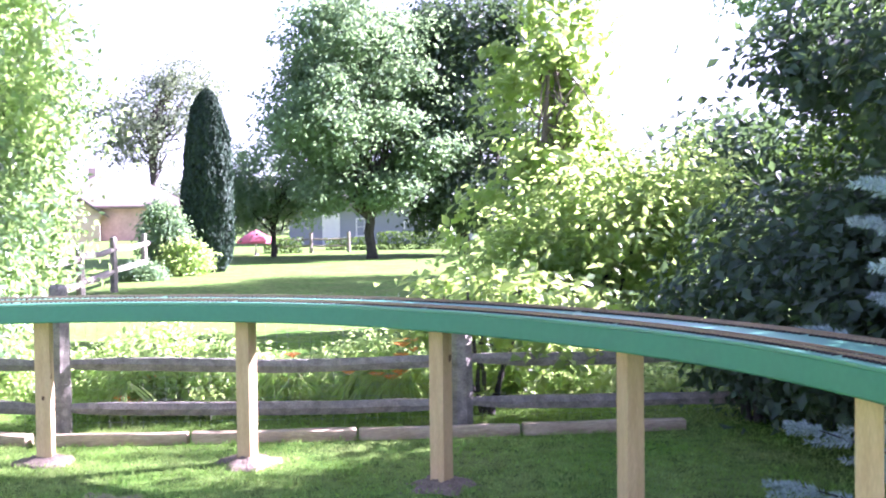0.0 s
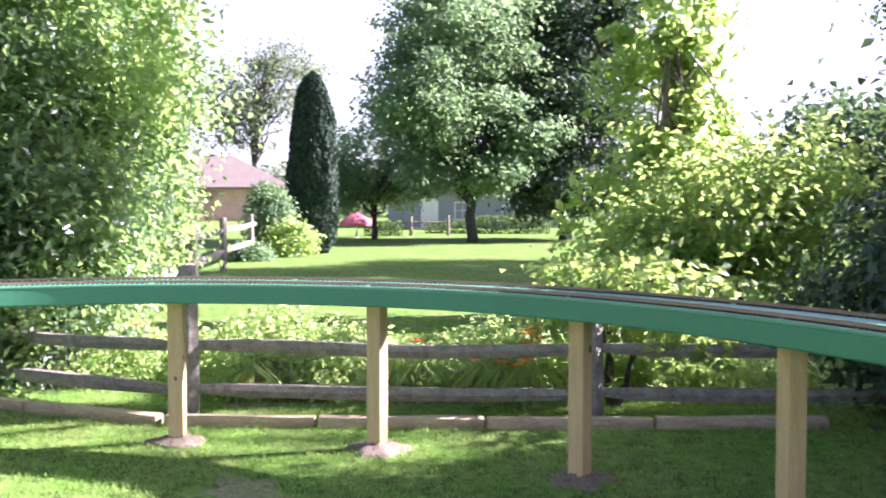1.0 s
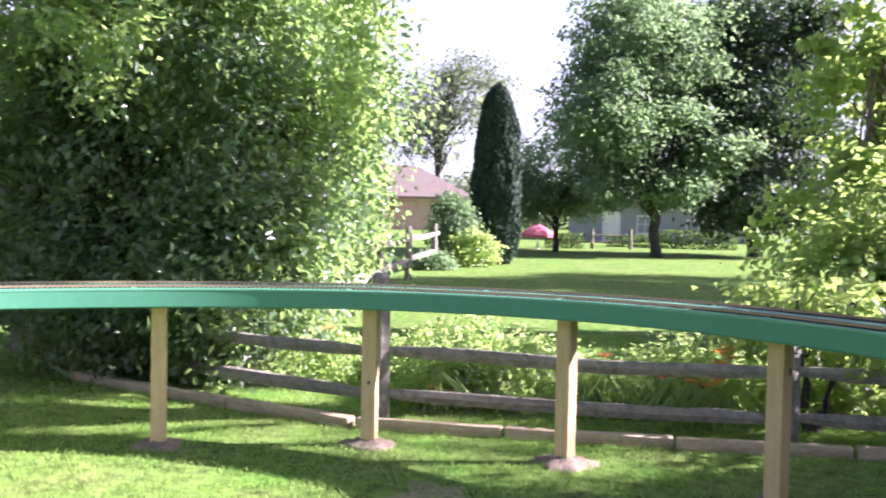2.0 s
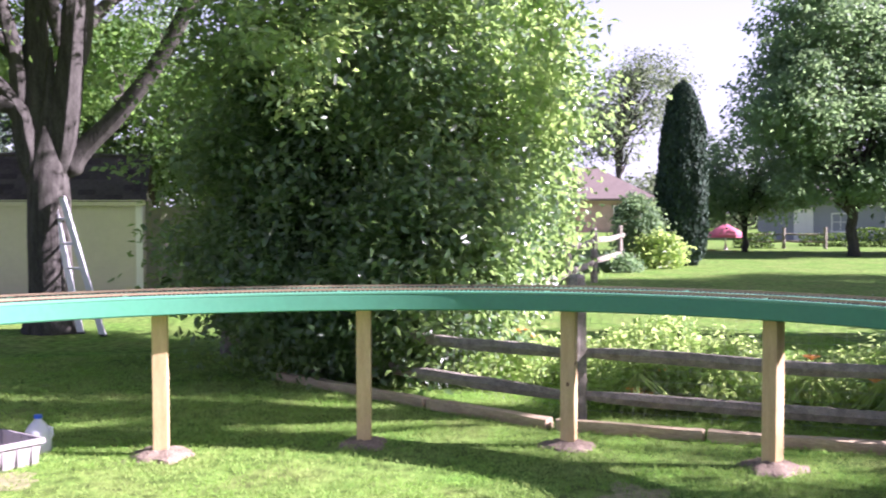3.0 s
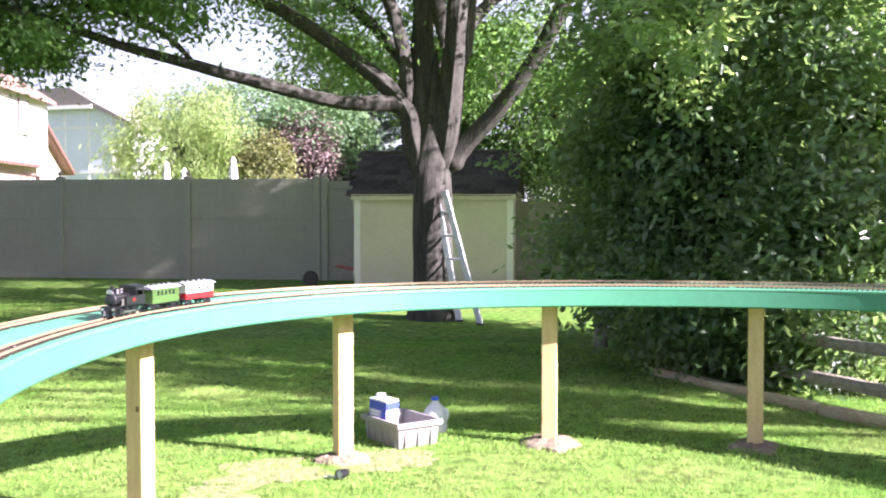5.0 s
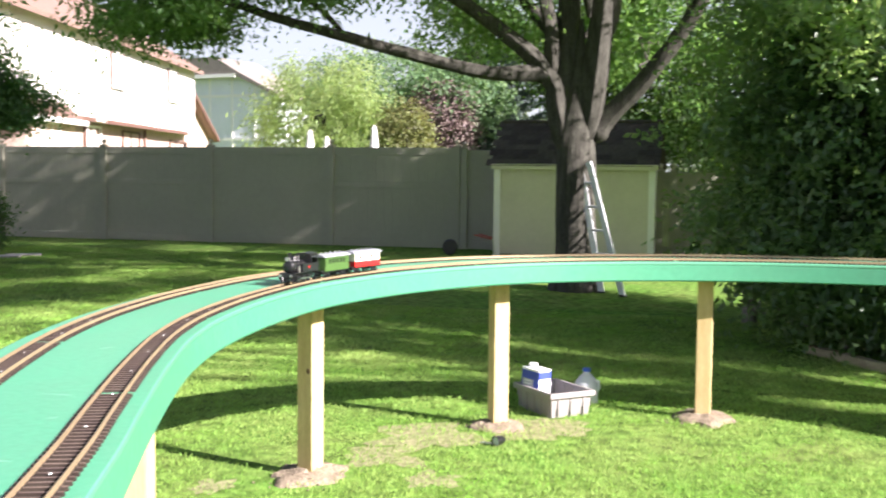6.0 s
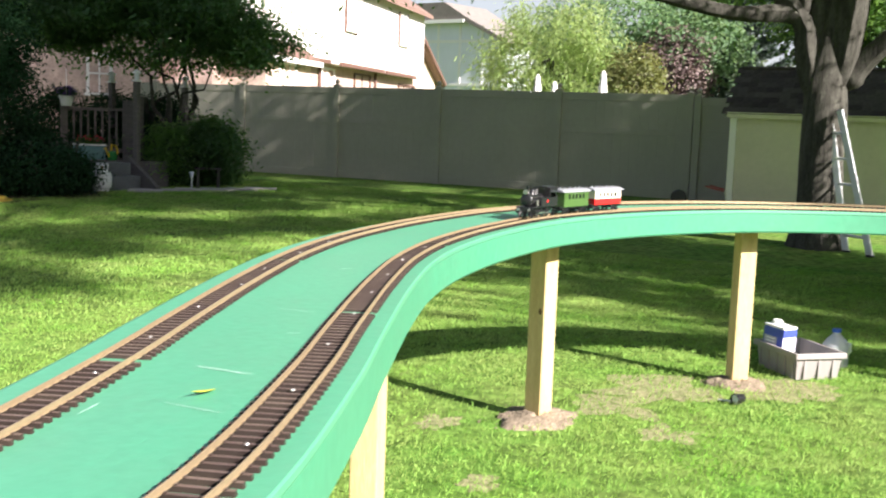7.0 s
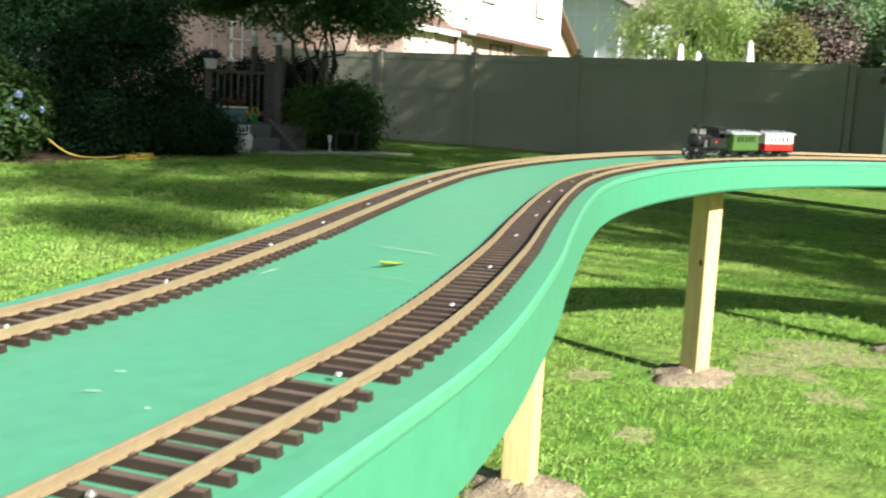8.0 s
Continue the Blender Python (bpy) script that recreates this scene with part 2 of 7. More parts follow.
def box(bm, c, s, rz=0.0, bevel=0.0, m=None):
    """A box of size s round c, in a bmesh of its own first so that its edges alone are bevelled."""
    mat4 = Matrix.Translation(c) @ Matrix.Rotation(radians(rz), 4, "Z") @ Matrix.Diagonal((*s, 1))
    if m is not None:
        mat4 = m @ mat4
    r = bmesh.ops.create_cube(bm, size=1.0, matrix=mat4)
    if bevel:
        vs = set(r["verts"])
        es = [e for e in bm.edges if e.verts[0] in vs and e.verts[1] in vs] if len(bm.verts) < 4000 else list({e for v in vs for e in v.link_edges})
        bmesh.ops.bevel(bm, geom=es, offset=bevel, segments=2, affect="EDGES", profile=0.6)
    return bm


def tube(bm, pts, radii, seg=8, rough=0.0, caps=True):
    """A tube along points, of a radius for each; rough: how uneven its skin is."""
    pts = [Vector(p) for p in pts]
    if isinstance(radii, (int, float)):
        radii = [radii] * len(pts)
    rings = []
    ref = Vector((0, 0, 1))
    for i, p in enumerate(pts):
        t = (pts[min(i + 1, len(pts) - 1)] - pts[max(i - 1, 0)]).normalized()
        if abs(t.dot(ref)) > 0.95:
            ref = Vector((1, 0, 0))
        a = t.cross(ref).normalized()
        b = t.cross(a).normalized()
        ring = []
        for k in range(seg):
            ang = 2 * math.pi * k / seg
            r = radii[i]
            if rough:
                r *= 1 + rough * noise.noise(Vector((p.x * 3 + k, p.y * 3 + 0.7 * k, p.z * 3)))
            ring.append(bm.verts.new(p + (a * math.cos(ang) + b * math.sin(ang)) * r))
        rings.append(ring)
    for r0, r1 in zip(rings, rings[1:]):
        for k in range(seg):
            bm.faces.new((r0[k], r0[(k + 1) % seg], r1[(k + 1) % seg], r1[k]))
    if caps:
        bm.faces.new(rings[0][::-1])
        bm.faces.new(rings[-1])
    return bm


def lathe(bm, prof, c=(0, 0, 0), seg=16, axis="z"):
    """A turned body from (radius, height) pairs."""
    rings = []
    c = Vector(c)
    for r, h in prof:
        ring = []
        for k in range(seg):
            a = 2 * math.pi * k / seg
            v = Vector((r * math.cos(a), r * math.sin(a), h))
            if axis == "x":
                v = Vector((v.z, v.x, v.y))
            if axis == "y":
                v = Vector((v.x, v.z, v.y))
            ring.append(bm.verts.new(c + v))
        rings.append(ring)
    for r0, r1 in zip(rings, rings[1:]):
        for k in range(seg):
            bm.faces.new((r0[k], r0[(k + 1) % seg], r1[(k + 1) % seg], r1[k]))
    if prof[0][0] > 1e-5:
        bm.faces.new(rings[0][::-1])
    if prof[-1][0] > 1e-5:
        bm.faces.new(rings[-1])
    return bm


def prism(bm, poly, d, m=None):
    """A slab: a polygon in the xz plane, d thick along +y."""
    m = m or Matrix()
    a = [bm.verts.new(m @ Vector((x, 0, z))) for x, z in poly]
    b = [bm.verts.new(m @ Vector((x, d, z))) for x, z in poly]
    bm.faces.new(a)
    bm.faces.new(b[::-1])
    for i in range(len(poly)):
        j = (i + 1) % len(poly)
        bm.faces.new((a[j], a[i], b[i], b[j]))
    return bm


def catmull(points, n=24):
    p = np.array(points, float)
    p = np.vstack([2 * p[0] - p[1], p, 2 * p[-1] - p[-2]])
    out = []
    for i in range(1, len(p) - 2):
        a, b, c, d = p[i - 1:i + 3]
        for u in np.linspace(0, 1, n, endpoint=False):
            out.append(0.5 * (2 * b + (c - a) * u + (2 * a - 5 * b + 4 * c - d) * u * u + (3 * b - a - 3 * c + d) * u ** 3))
    out.append(p[-2])
    return np.array(out)


def leaf_mesh(name, centres, normals, ups, length, width, material, fold=0.25):
    """Many folded leaves, two triangles each, in one mesh."""
    n = len(centres)
    f = normals / np.linalg.norm(normals, axis=1)[:, None]
    u = ups - f * (ups * f).sum(1)[:, None]
    u /= np.linalg.norm(u, axis=1)[:, None] + 1e-9
    s = np.cross(f, u)
    length, width = np.broadcast_to(length, n)[:, None], np.broadcast_to(width, n)[:, None]
    v = np.empty((n, 4, 3))
    v[:, 0] = centres - u * length * 0.5
    v[:, 1] = centres - s * width * 0.5 + f * width * fold
    v[:, 2] = centres + u * length * 0.5 - f * length * 0.08
    v[:, 3] = centres + s * width * 0.5 + f * width * fold
    me = bpy.data.meshes.new(name)
    me.vertices.add(4 * n)
    me.vertices.foreach_set("co", v.ravel().astype(np.float32))
    idx = (np.arange(n)[:, None] * 4 + np.array([0, 1, 2, 0, 2, 3])).ravel().astype(np.int32)
    me.loops.add(6 * n)
    me.loops.foreach_set("vertex_index", idx)
    me.polygons.add(2 * n)
    me.polygons.foreach_set("loop_start", np.arange(0, 6 * n, 3, dtype=np.int32))
    me.update(calc_edges=True)
    me.validate()
    me.materials.append(material)
    return me


def clumps(rng, blobs, count, spread, per, squash=0.7, inner=0.55, bough=0):
    """Leaf centres in clumps near the skin of ellipsoid blobs (cx, cy, cz, rx, ry, rz, weight); also outward ways and clump centres."""
    w = np.array([b[6] for b in blobs], float)
    pick = rng.choice(len(blobs), count, p=w / w.sum())
    d = rng.normal(size=(count, 3))
    d /= np.linalg.norm(d, axis=1)[:, None]
    rad = inner + (1.03 - inner) * rng.random(count) ** 0.55
    b = np.array([x[:6] for x in blobs])[pick]
    cc = b[:, :3] + d * b[:, 3:6] * rad[:, None]
    if bough:
        # clumps gather round boughs, with gaps between them
        nb = max(8, count // bough)
        at_ = rng.integers(nb, size=count)
        cc = cc[at_] + rng.normal(size=(count, 3)) * b[at_][:, 3:6] * np.array([0.17, 0.17, 0.13])
        d = d[at_] + rng.normal(size=(count, 3)) * 0.35
        d /= np.linalg.norm(d, axis=1)[:, None]
    size = spread * (0.55 + 0.9 * rng.random(count))
    k = rng.poisson(per, count) + 3
    own = np.repeat(np.arange(count), k)
    off = rng.normal(size=(len(own), 3)) * size[own][:, None] * np.array([1, 1, squash])
    return cc[own] + off, d[own], cc


def crown_part(parent, rng, blobs, count, spread, per, leaf, material, name="crown", label="", aspect=0.55, droop=0.25, inner=0.55, squash=0.7, kind="", bough=0):
    pts, out, cc = clumps(rng, blobs, count, spread, per, squash, inner, bough)
    n = len(pts)
    keep = pts[:, 2] + parent.location.z > 0.06
    pts, out = pts[keep], out[keep]
    n = len(pts)
    nrm = out * 0.6 + rng.normal(size=(n, 3)) * 0.55 + np.array([0, 0, 0.55])
    up = rng.normal(size=(n, 3)) * 0.7 + out * 0.6 + np.array([0, 0, -droop])
    ln = leaf * (0.65 + 0.7 * rng.random(n))
    me = leaf_mesh(name, pts, nrm, up, ln, ln * aspect, material)
    ob = new(name, me)
    ob.parent = parent
    tagged(ob, label, kind=kind)
    return ob, cc


def wander(a, b, rng, n=5, wob=0.08, sag=0.0):
    a, b = np.array(a, float), np.array(b, float)
    L = np.linalg.norm(b - a)
    out = []
    for i in range(n + 1):
        u = i / n
        p = a + (b - a) * u + rng.normal(size=3) * wob * L * math.sin(math.pi * u) * 0.5
        p[2] += sag * L * math.sin(math.pi * u)
        out.append(p)
    return out


def tree(name, base, label, trunk_h, trunk_r, blobs, count, spread, per, leaf, leafkey, seed, bark="bark", category="tree", group="",
         stems=1, aspect=0.55, limbs=14, inner=0.55, droop=0.25, squash=0.7, bough=0):
    """A tapered trunk, limbs that run to some of the leaf clumps, and a crown of folded leaves. Blobs are relative to the base."""
    rng = np.random.default_rng(seed)
    t = thing(name, base, label, category, group)
    ob, cc = crown_part(t, rng, blobs, count, spread, per, leaf, M[leafkey], aspect=aspect, inner=inner, droop=droop, squash=squash, bough=bough)
    bm = bmesh.new()
    tops = []
    for k in range(stems):
        a = 2 * math.pi * k / max(stems, 1) + seed
        foot = (0.5 * trunk_r * math.cos(a), 0.5 * trunk_r * math.sin(a), -0.1) if stems > 1 else (0, 0, -0.1)
        lean = 0.35 if stems > 1 else 0.05
        top = (lean * trunk_h * math.cos(a), lean * trunk_h * math.sin(a), trunk_h)
        pts = wander(foot, top, rng, 8, 0.04)
        r = [trunk_r * (1.35 if i == 0 else 1.0) * (1 - 0.55 * i / 8) for i in range(9)]
        tube(bm, pts, r, 10, 0.15)
        tops.append(pts)
    part("trunk", bm, M[bark], t, smooth=True)
    idx = rng.choice(len(cc), min(limbs, len(cc)), replace=False)
    for i in idx:
        pts = tops[rng.integers(len(tops))]
        start = pts[rng.integers(4, 9)]
        bm = bmesh.new()
        L = np.linalg.norm(cc[i] - start)
        r0 = min(trunk_r * 0.42, 0.02 + 0.02 * L)
        tube(bm, wander(start, start + (cc[i] - start) * 0.8, rng, 5, 0.12, 0.05), [r0 * (1 - 0.8 * k / 5) for k in range(6)], 6, 0.1)
        part("limb", bm, M[bark], t, smooth=True)
    return t


# ---- ground ----
def gz(x, y):
    """Height of the lawn."""
    u = min(max((-12 - x) / 14, 0), 1)
    return 0.045 + 0.07 * u * u * (3 - 2 * u) + 0.012 * noise.noise(Vector((x * 0.35, y * 0.35, 0)))


def ground():
    near = [-30 + 0.5 * i for i in range(61)]
    xs = [-900, -400, -200, -120, -80, -60, -50, -42, -36, -33] + near + [2, 5, 10, 20, 40, 90, 200, 500, 900]
    ys = [-900, -400, -200, -90, -50, -32, -24, -20] + [-17 + 0.5 * i for i in range(57)] + [13, 15, 18, 22, 28, 36, 50, 80, 150, 350, 900]
    bm = bmesh.new()
    grid = [[bm.verts.new((x, y, gz(x, y))) for y in ys] for x in xs]
    for a, b in zip(grid, grid[1:]):
        for i in range(len(ys) - 1):
            bm.faces.new((a[i], b[i], b[i + 1], a[i + 1]))
    return solo("ground", bm, M["lawn"], "mown green lawn with dry patches", "lawn", kind="structure", smooth=True)


ground()


BARE = [(-11.05, -0.85, 0.34), (-11.45, -0.30, 0.30), (-10.6, -0.95, 0.26), (-9.23, -1.06, 0.10), (-9.85, -1.55, 0.12), (-10.5, 3.0, 0.24), (-9.6, 3.6, 0.22), (-10.25, -0.62, 0.14)]


def grass(seed, n, x0, xl, y0, yl, h0, w0, label):
    """Blades over the lawn, thinner where the turf is worn and longer in tufts."""
    rng = np.random.default_rng(seed)
    x = x0 - xl * rng.random(n) ** 0.85
    y = y0 + yl * rng.random(n)
    keep = np.hypot(x + 5.6, y - 0.7) > 1.2
    dry = np.array([noise.noise(Vector((a * 1.1, b * 1.1, 3.0))) for a, b in zip(x, y)])
    tuft = np.array([noise.noise(Vector((a * 5.0, b * 5.0, 7.0))) for a, b in zip(x, y)])
    keep &= rng.random(n) > np.clip(dry * 1.6 - 0.1, 0, 0.85)
    for bx, by, br in BARE:
        keep &= (np.hypot((x - bx) / 1.3, y - by) > br * (0.7 + 0.9 * tuft)) | (rng.random(n) < 0.42)
    x, y, tuft = x[keep], y[keep], tuft[keep]
    n = len(x)
    h = h0 * (0.6 + 0.9 * rng.random(n)) * (1 + 0.7 * tuft)
    z = np.array([gz(a, b) for a, b in zip(x, y)])
    lean = rng.normal(size=(n, 3)) * 0.5 + np.array([0, 0, 1])
    face = rng.normal(size=(n, 3)) * np.array([1, 1, 0.2])
    me = leaf_mesh("grass", np.c_[x, y, z + h * 0.42], face, lean, h, w0 * (0.7 + 0.6 * rng.random(n)), M["blade"], fold=0.1)
    return tagged(new("grass", me), label, "grass", kind="stuff")


grass(5, 460000, -5.2, 11.3, -4.6, 12.2, 0.024, 0.0042, "short mown grass blades on the lawn")
grass(6, 190000, -8.0, 14.5, -11.6, 7.0, 0.030, 0.0075, "short mown grass blades on the shaded lawn")

# ---- the raised railway ----
INNER = [(-3.6, 0.56), (-4.6, 0.33), (-5.5, 0.118), (-6.22, -0.046), (-6.60, -0.142), (-7.05, -0.313), (-7.42, -0.472), (-7.90, -0.672), (-8.35, -0.836), (-8.80, -0.945),
         (-9.35, -1.005), (-9.97, -0.985), (-10.62, -0.79), (-11.17, -0.43), (-11.55, 0.1), (-11.78, 0.82), (-11.82, 1.6), (-11.72, 2.3), (-11.46, 2.98),
         (-11.0, 3.58), (-10.4, 4.05), (-9.7, 4.32), (-8.9, 4.45), (-8.1, 4.44), (-7.4, 4.3), (-6.7, 4.02), (-5.9, 3.6), (-5.0, 3.1)]
LINE = catmull(INNER)
SLEN = np.r_[0, np.cumsum(np.linalg.norm(np.diff(LINE, axis=0), axis=1))]
TOTAL = float(SLEN[-1])
DECK_Z, DECK_W = 1.0, 0.485


def on_line(s, off=0.0):
    """Place, outward normal and heading on the curve that lies off metres outside the deck's inner edge."""
    p = np.array([np.interp(s, SLEN, LINE[:, 0]), np.interp(s, SLEN, LINE[:, 1])])
    q = np.array([np.interp(s + 0.06, SLEN, LINE[:, 0]), np.interp(s + 0.06, SLEN, LINE[:, 1])])
    r = np.array([np.interp(s - 0.06, SLEN, LINE[:, 0]), np.interp(s - 0.06, SLEN, LINE[:, 1])])
    t = (q - r) / np.linalg.norm(q - r)
    n = np.array([-t[1], t[0]])
    return p + n * off * OUT, n * OUT, t


OUT = 1.0


def sweep(bm, profile, s0, s1, step=0.06):
    """A closed profile of (offset, height) swept along the line."""
    k = max(2, int((s1 - s0) / step))
    rings = []
    for i in range(k + 1):
        s = s0 + (s1 - s0) * i / k
        ring = []
        for off, z in profile:
            p, _, _ = on_line(s, off)
            ring.append(bm.verts.new((p[0], p[1], z)))
        rings.append(ring)
    m = len(profile)
    for a, b in zip(rings, rings[1:]):
        for j in range(m):
            bm.faces.new((a[j], a[(j + 1) % m], b[(j + 1) % m], b[j]))
    bm.faces.new(rings[0][::-1])
    bm.faces.new(rings[-1])
    return bm


viaduct = thing("raised_railway_deck", (0, 0, 0), "curved green-painted wooden railway deck on pine posts", "railway deck")
part("deck_board", sweep(bmesh.new(), [(0.003, 0.984), (0.0015, 0.988), (0.0015, 0.997), (0.0045, 1.0), (0.473, 1.0), (0.482, 0.997), (0.485, 0.990), (0.481, 0.984)], 0, TOTAL), M["paint"], viaduct, smooth=12)
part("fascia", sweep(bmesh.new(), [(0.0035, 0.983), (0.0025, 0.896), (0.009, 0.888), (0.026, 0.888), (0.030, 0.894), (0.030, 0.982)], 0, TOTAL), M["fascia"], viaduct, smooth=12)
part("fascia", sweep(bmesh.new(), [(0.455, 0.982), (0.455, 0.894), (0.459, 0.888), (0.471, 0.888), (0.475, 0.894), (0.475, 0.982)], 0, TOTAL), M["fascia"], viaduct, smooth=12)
POSTS = [2.1, 3.62, 5.18, 6.75, 8.03, 9.19, 10.33, 11.50, 12.62, 13.80, 14.97, 16.2, 17.4]
TURN = [5.7, 21.9, 12.2, 72.7, 35.9, 88.0, 79.2, 60.1, 32.0, 21.1, 77.4, 30.0, 25.0]
for s, turn in zip(POSTS, TURN):
    p, n, t = on_line(s, 0.235)
    bm = bmesh.new()
    z0 = gz(*p) - 0.1
    box(bm, (0, 0, (z0 + 0.981) / 2), (0.089, 0.089, 0.981 - z0), bevel=0.005)
    ob = part("post", bm, M["post"], viaduct)
    ob.location = (p[0], p[1], 0)
    ob.rotation_euler = (0, 0, radians(turn))
    grain = random.Random(int(s * 100))
    for k in range(grain.choice((1, 2, 2, 3))):
        # dark knots, a little proud of the sawn faces
        face, side, z = grain.randrange(4), grain.uniform(-0.024, 0.024), grain.uniform(0.30, 0.85)
        size = grain.uniform(0.006, 0.012)
        bm = bmesh.new()
        lathe(bm, [(size * 1.25, -0.002), (size * 1.2, 0.0006), (size, 0.0010), (size * 0.5, 0.0014), (0, 0.0010)], (0, 0, 0), 10)
        bm.transform(Matrix.Rotation(radians(90 * face), 4, "Z") @ Matrix.Translation((0.0445, side, z)) @ Matrix.Rotation(radians(90), 4, "Y") @ Matrix.Diagonal((1.5, 1, 1, 1)))
        part("knot", bm, M["knot"], ob, "dark brown knot")
for s in POSTS[:-1]:
    # cross bearers under the boards between the posts
    p, n, t = on_line(s, 0.2425)
    bm = bmesh.new()
    box(bm, (0, 0, 0), (0.038, 0.42, 0.085), bevel=0.003)
    ob = part("bearer", bm, M["post"], viaduct)
    ob.location = (p[0] + t[0] * 0.066, p[1] + t[1] * 0.066, 0.938)
    ob.rotation_euler = (0, 0, math.atan2(t[1], t[0]))


def mound(s, k):
    """Loose soil heaped round a post's foot."""
    p, n, t = on_line(s, 0.235)
    rng = np.random.default_rng(70 + k)
    bm = bmesh.new()
    rings = []
    R = 0.17 + 0.04 * rng.random()
    z0 = gz(*p)
    prev = None
    for i, u in enumerate((1.0, 0.86, 0.72, 0.58, 0.45, 0.32, 0.22)):
        ring = []
        for a in range(28):
            ang = 2 * math.pi * a / 28
            w = R * u * (1 + 0.45 * noise.noise(Vector((math.cos(ang) * 1.6 + k, math.sin(ang) * 1.6, 0))))
            h = 0.052 * (1 - u) ** 0.7 + 0.016 * noise.noise(Vector((math.cos(ang) * 3.5, math.sin(ang) * 3.5, u * 5 + k))) - (0.02 if i == 0 else 0)
            ring.append(bm.verts.new((p[0] + w * math.cos(ang), p[1] + w * math.sin(ang), z0 + h)))
        if prev:
            for a in range(28):
                bm.faces.new((prev[a], prev[(a + 1) % 28], ring[(a + 1) % 28], ring[a]))
        prev = ring
    bm.faces.new(prev)
    for j in range(90):
        a, r = rng.random() * 6.28, R * (0.3 + 1.1 * rng.random())
        q = Vector((p[0] + r * math.cos(a), p[1] + r * math.sin(a), z0 + 0.045 * max(0, 1 - r / R) + 0.004))
        bmesh.ops.create_icosphere(bm, subdivisions=1, radius=0.002 + 0.006 * rng.random() ** 2, matrix=Matrix.Translation(q) @ Matrix.Diagonal((1, 0.8, 0.6, 1)))
    solo("soil_mound", bm, M["soil"], "loose dry brown soil heaped round a post", "soil mound", group="soil mounds at the posts", smooth=True)


for k, s in enumerate(POSTS[1:12]):
    mound(s, k)



def bare_patch(x, y, r, k):
    """A worn, dry spot in the turf with a ragged edge."""
    bm = bmesh.new()
    mid = bm.verts.new((x, y, gz(x, y) + 0.004))
    ring = []
    for a in range(30):
        ang = 2 * math.pi * a / 30
        w = r * (0.75 + 0.6 * noise.noise(Vector((math.cos(ang) * 1.7 + k * 3, math.sin(ang) * 1.7, k))) + 0.2 * noise.noise(Vector((ang * 4, k, 2))))
        px, py = x + 1.3 * w * math.cos(ang), y + w * math.sin(ang)
        ring.append(bm.verts.new((px, py, gz(px, py) + 0.002)))
    for a in range(30):
        bm.faces.new((mid, ring[a], ring[(a + 1) % 30]))
    solo("bare_patch", bm, M["dry_turf"], "dry bare spot worn into the lawn", "bare soil", group="bare spots in the lawn", kind="structure")


for k, (x, y, r) in enumerate(BARE):
    bare_patch(x, y, r, k)

GAUGE = 0.055


def rail_profile(off):
    z = DECK_Z + 0.0064
    return [(off - 0.0026, z), (off - 0.0026, z + 0.0010), (off - 0.0008, z + 0.0018), (off - 0.0008, z + 0.0054), (off - 0.0015, z + 0.0060), (off - 0.0015, z + 0.0082), (off - 0.0010, z + 0.0087),
            (off + 0.0010, z + 0.0087), (off + 0.0015, z + 0.0082), (off + 0.0015, z + 0.0060), (off + 0.0008, z + 0.0054), (off + 0.0008, z + 0.0018), (off + 0.0026, z + 0.0010), (off + 0.0026, z)]


def tie_mesh():
    bm = bmesh.new()
    box(bm, (0, 0, 0.0032), (0.0088, 0.086, 0.0066))
    for v in bm.verts:
        if v.co.z > 0.003:
            v.co.x *= 0.86
            v.co.y *= 0.985
    for sgn in (-1, 1):
        for d in (-0.0040, 0.0040):
            box(bm, (0, sgn * GAUGE / 2 + d, 0.0070), (0.0060, 0.0032, 0.0020))
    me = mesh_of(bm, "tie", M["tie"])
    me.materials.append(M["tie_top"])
    # top faces get the paler colour, as if lit from above
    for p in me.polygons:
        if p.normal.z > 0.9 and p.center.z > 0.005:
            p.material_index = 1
    return me


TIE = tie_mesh()


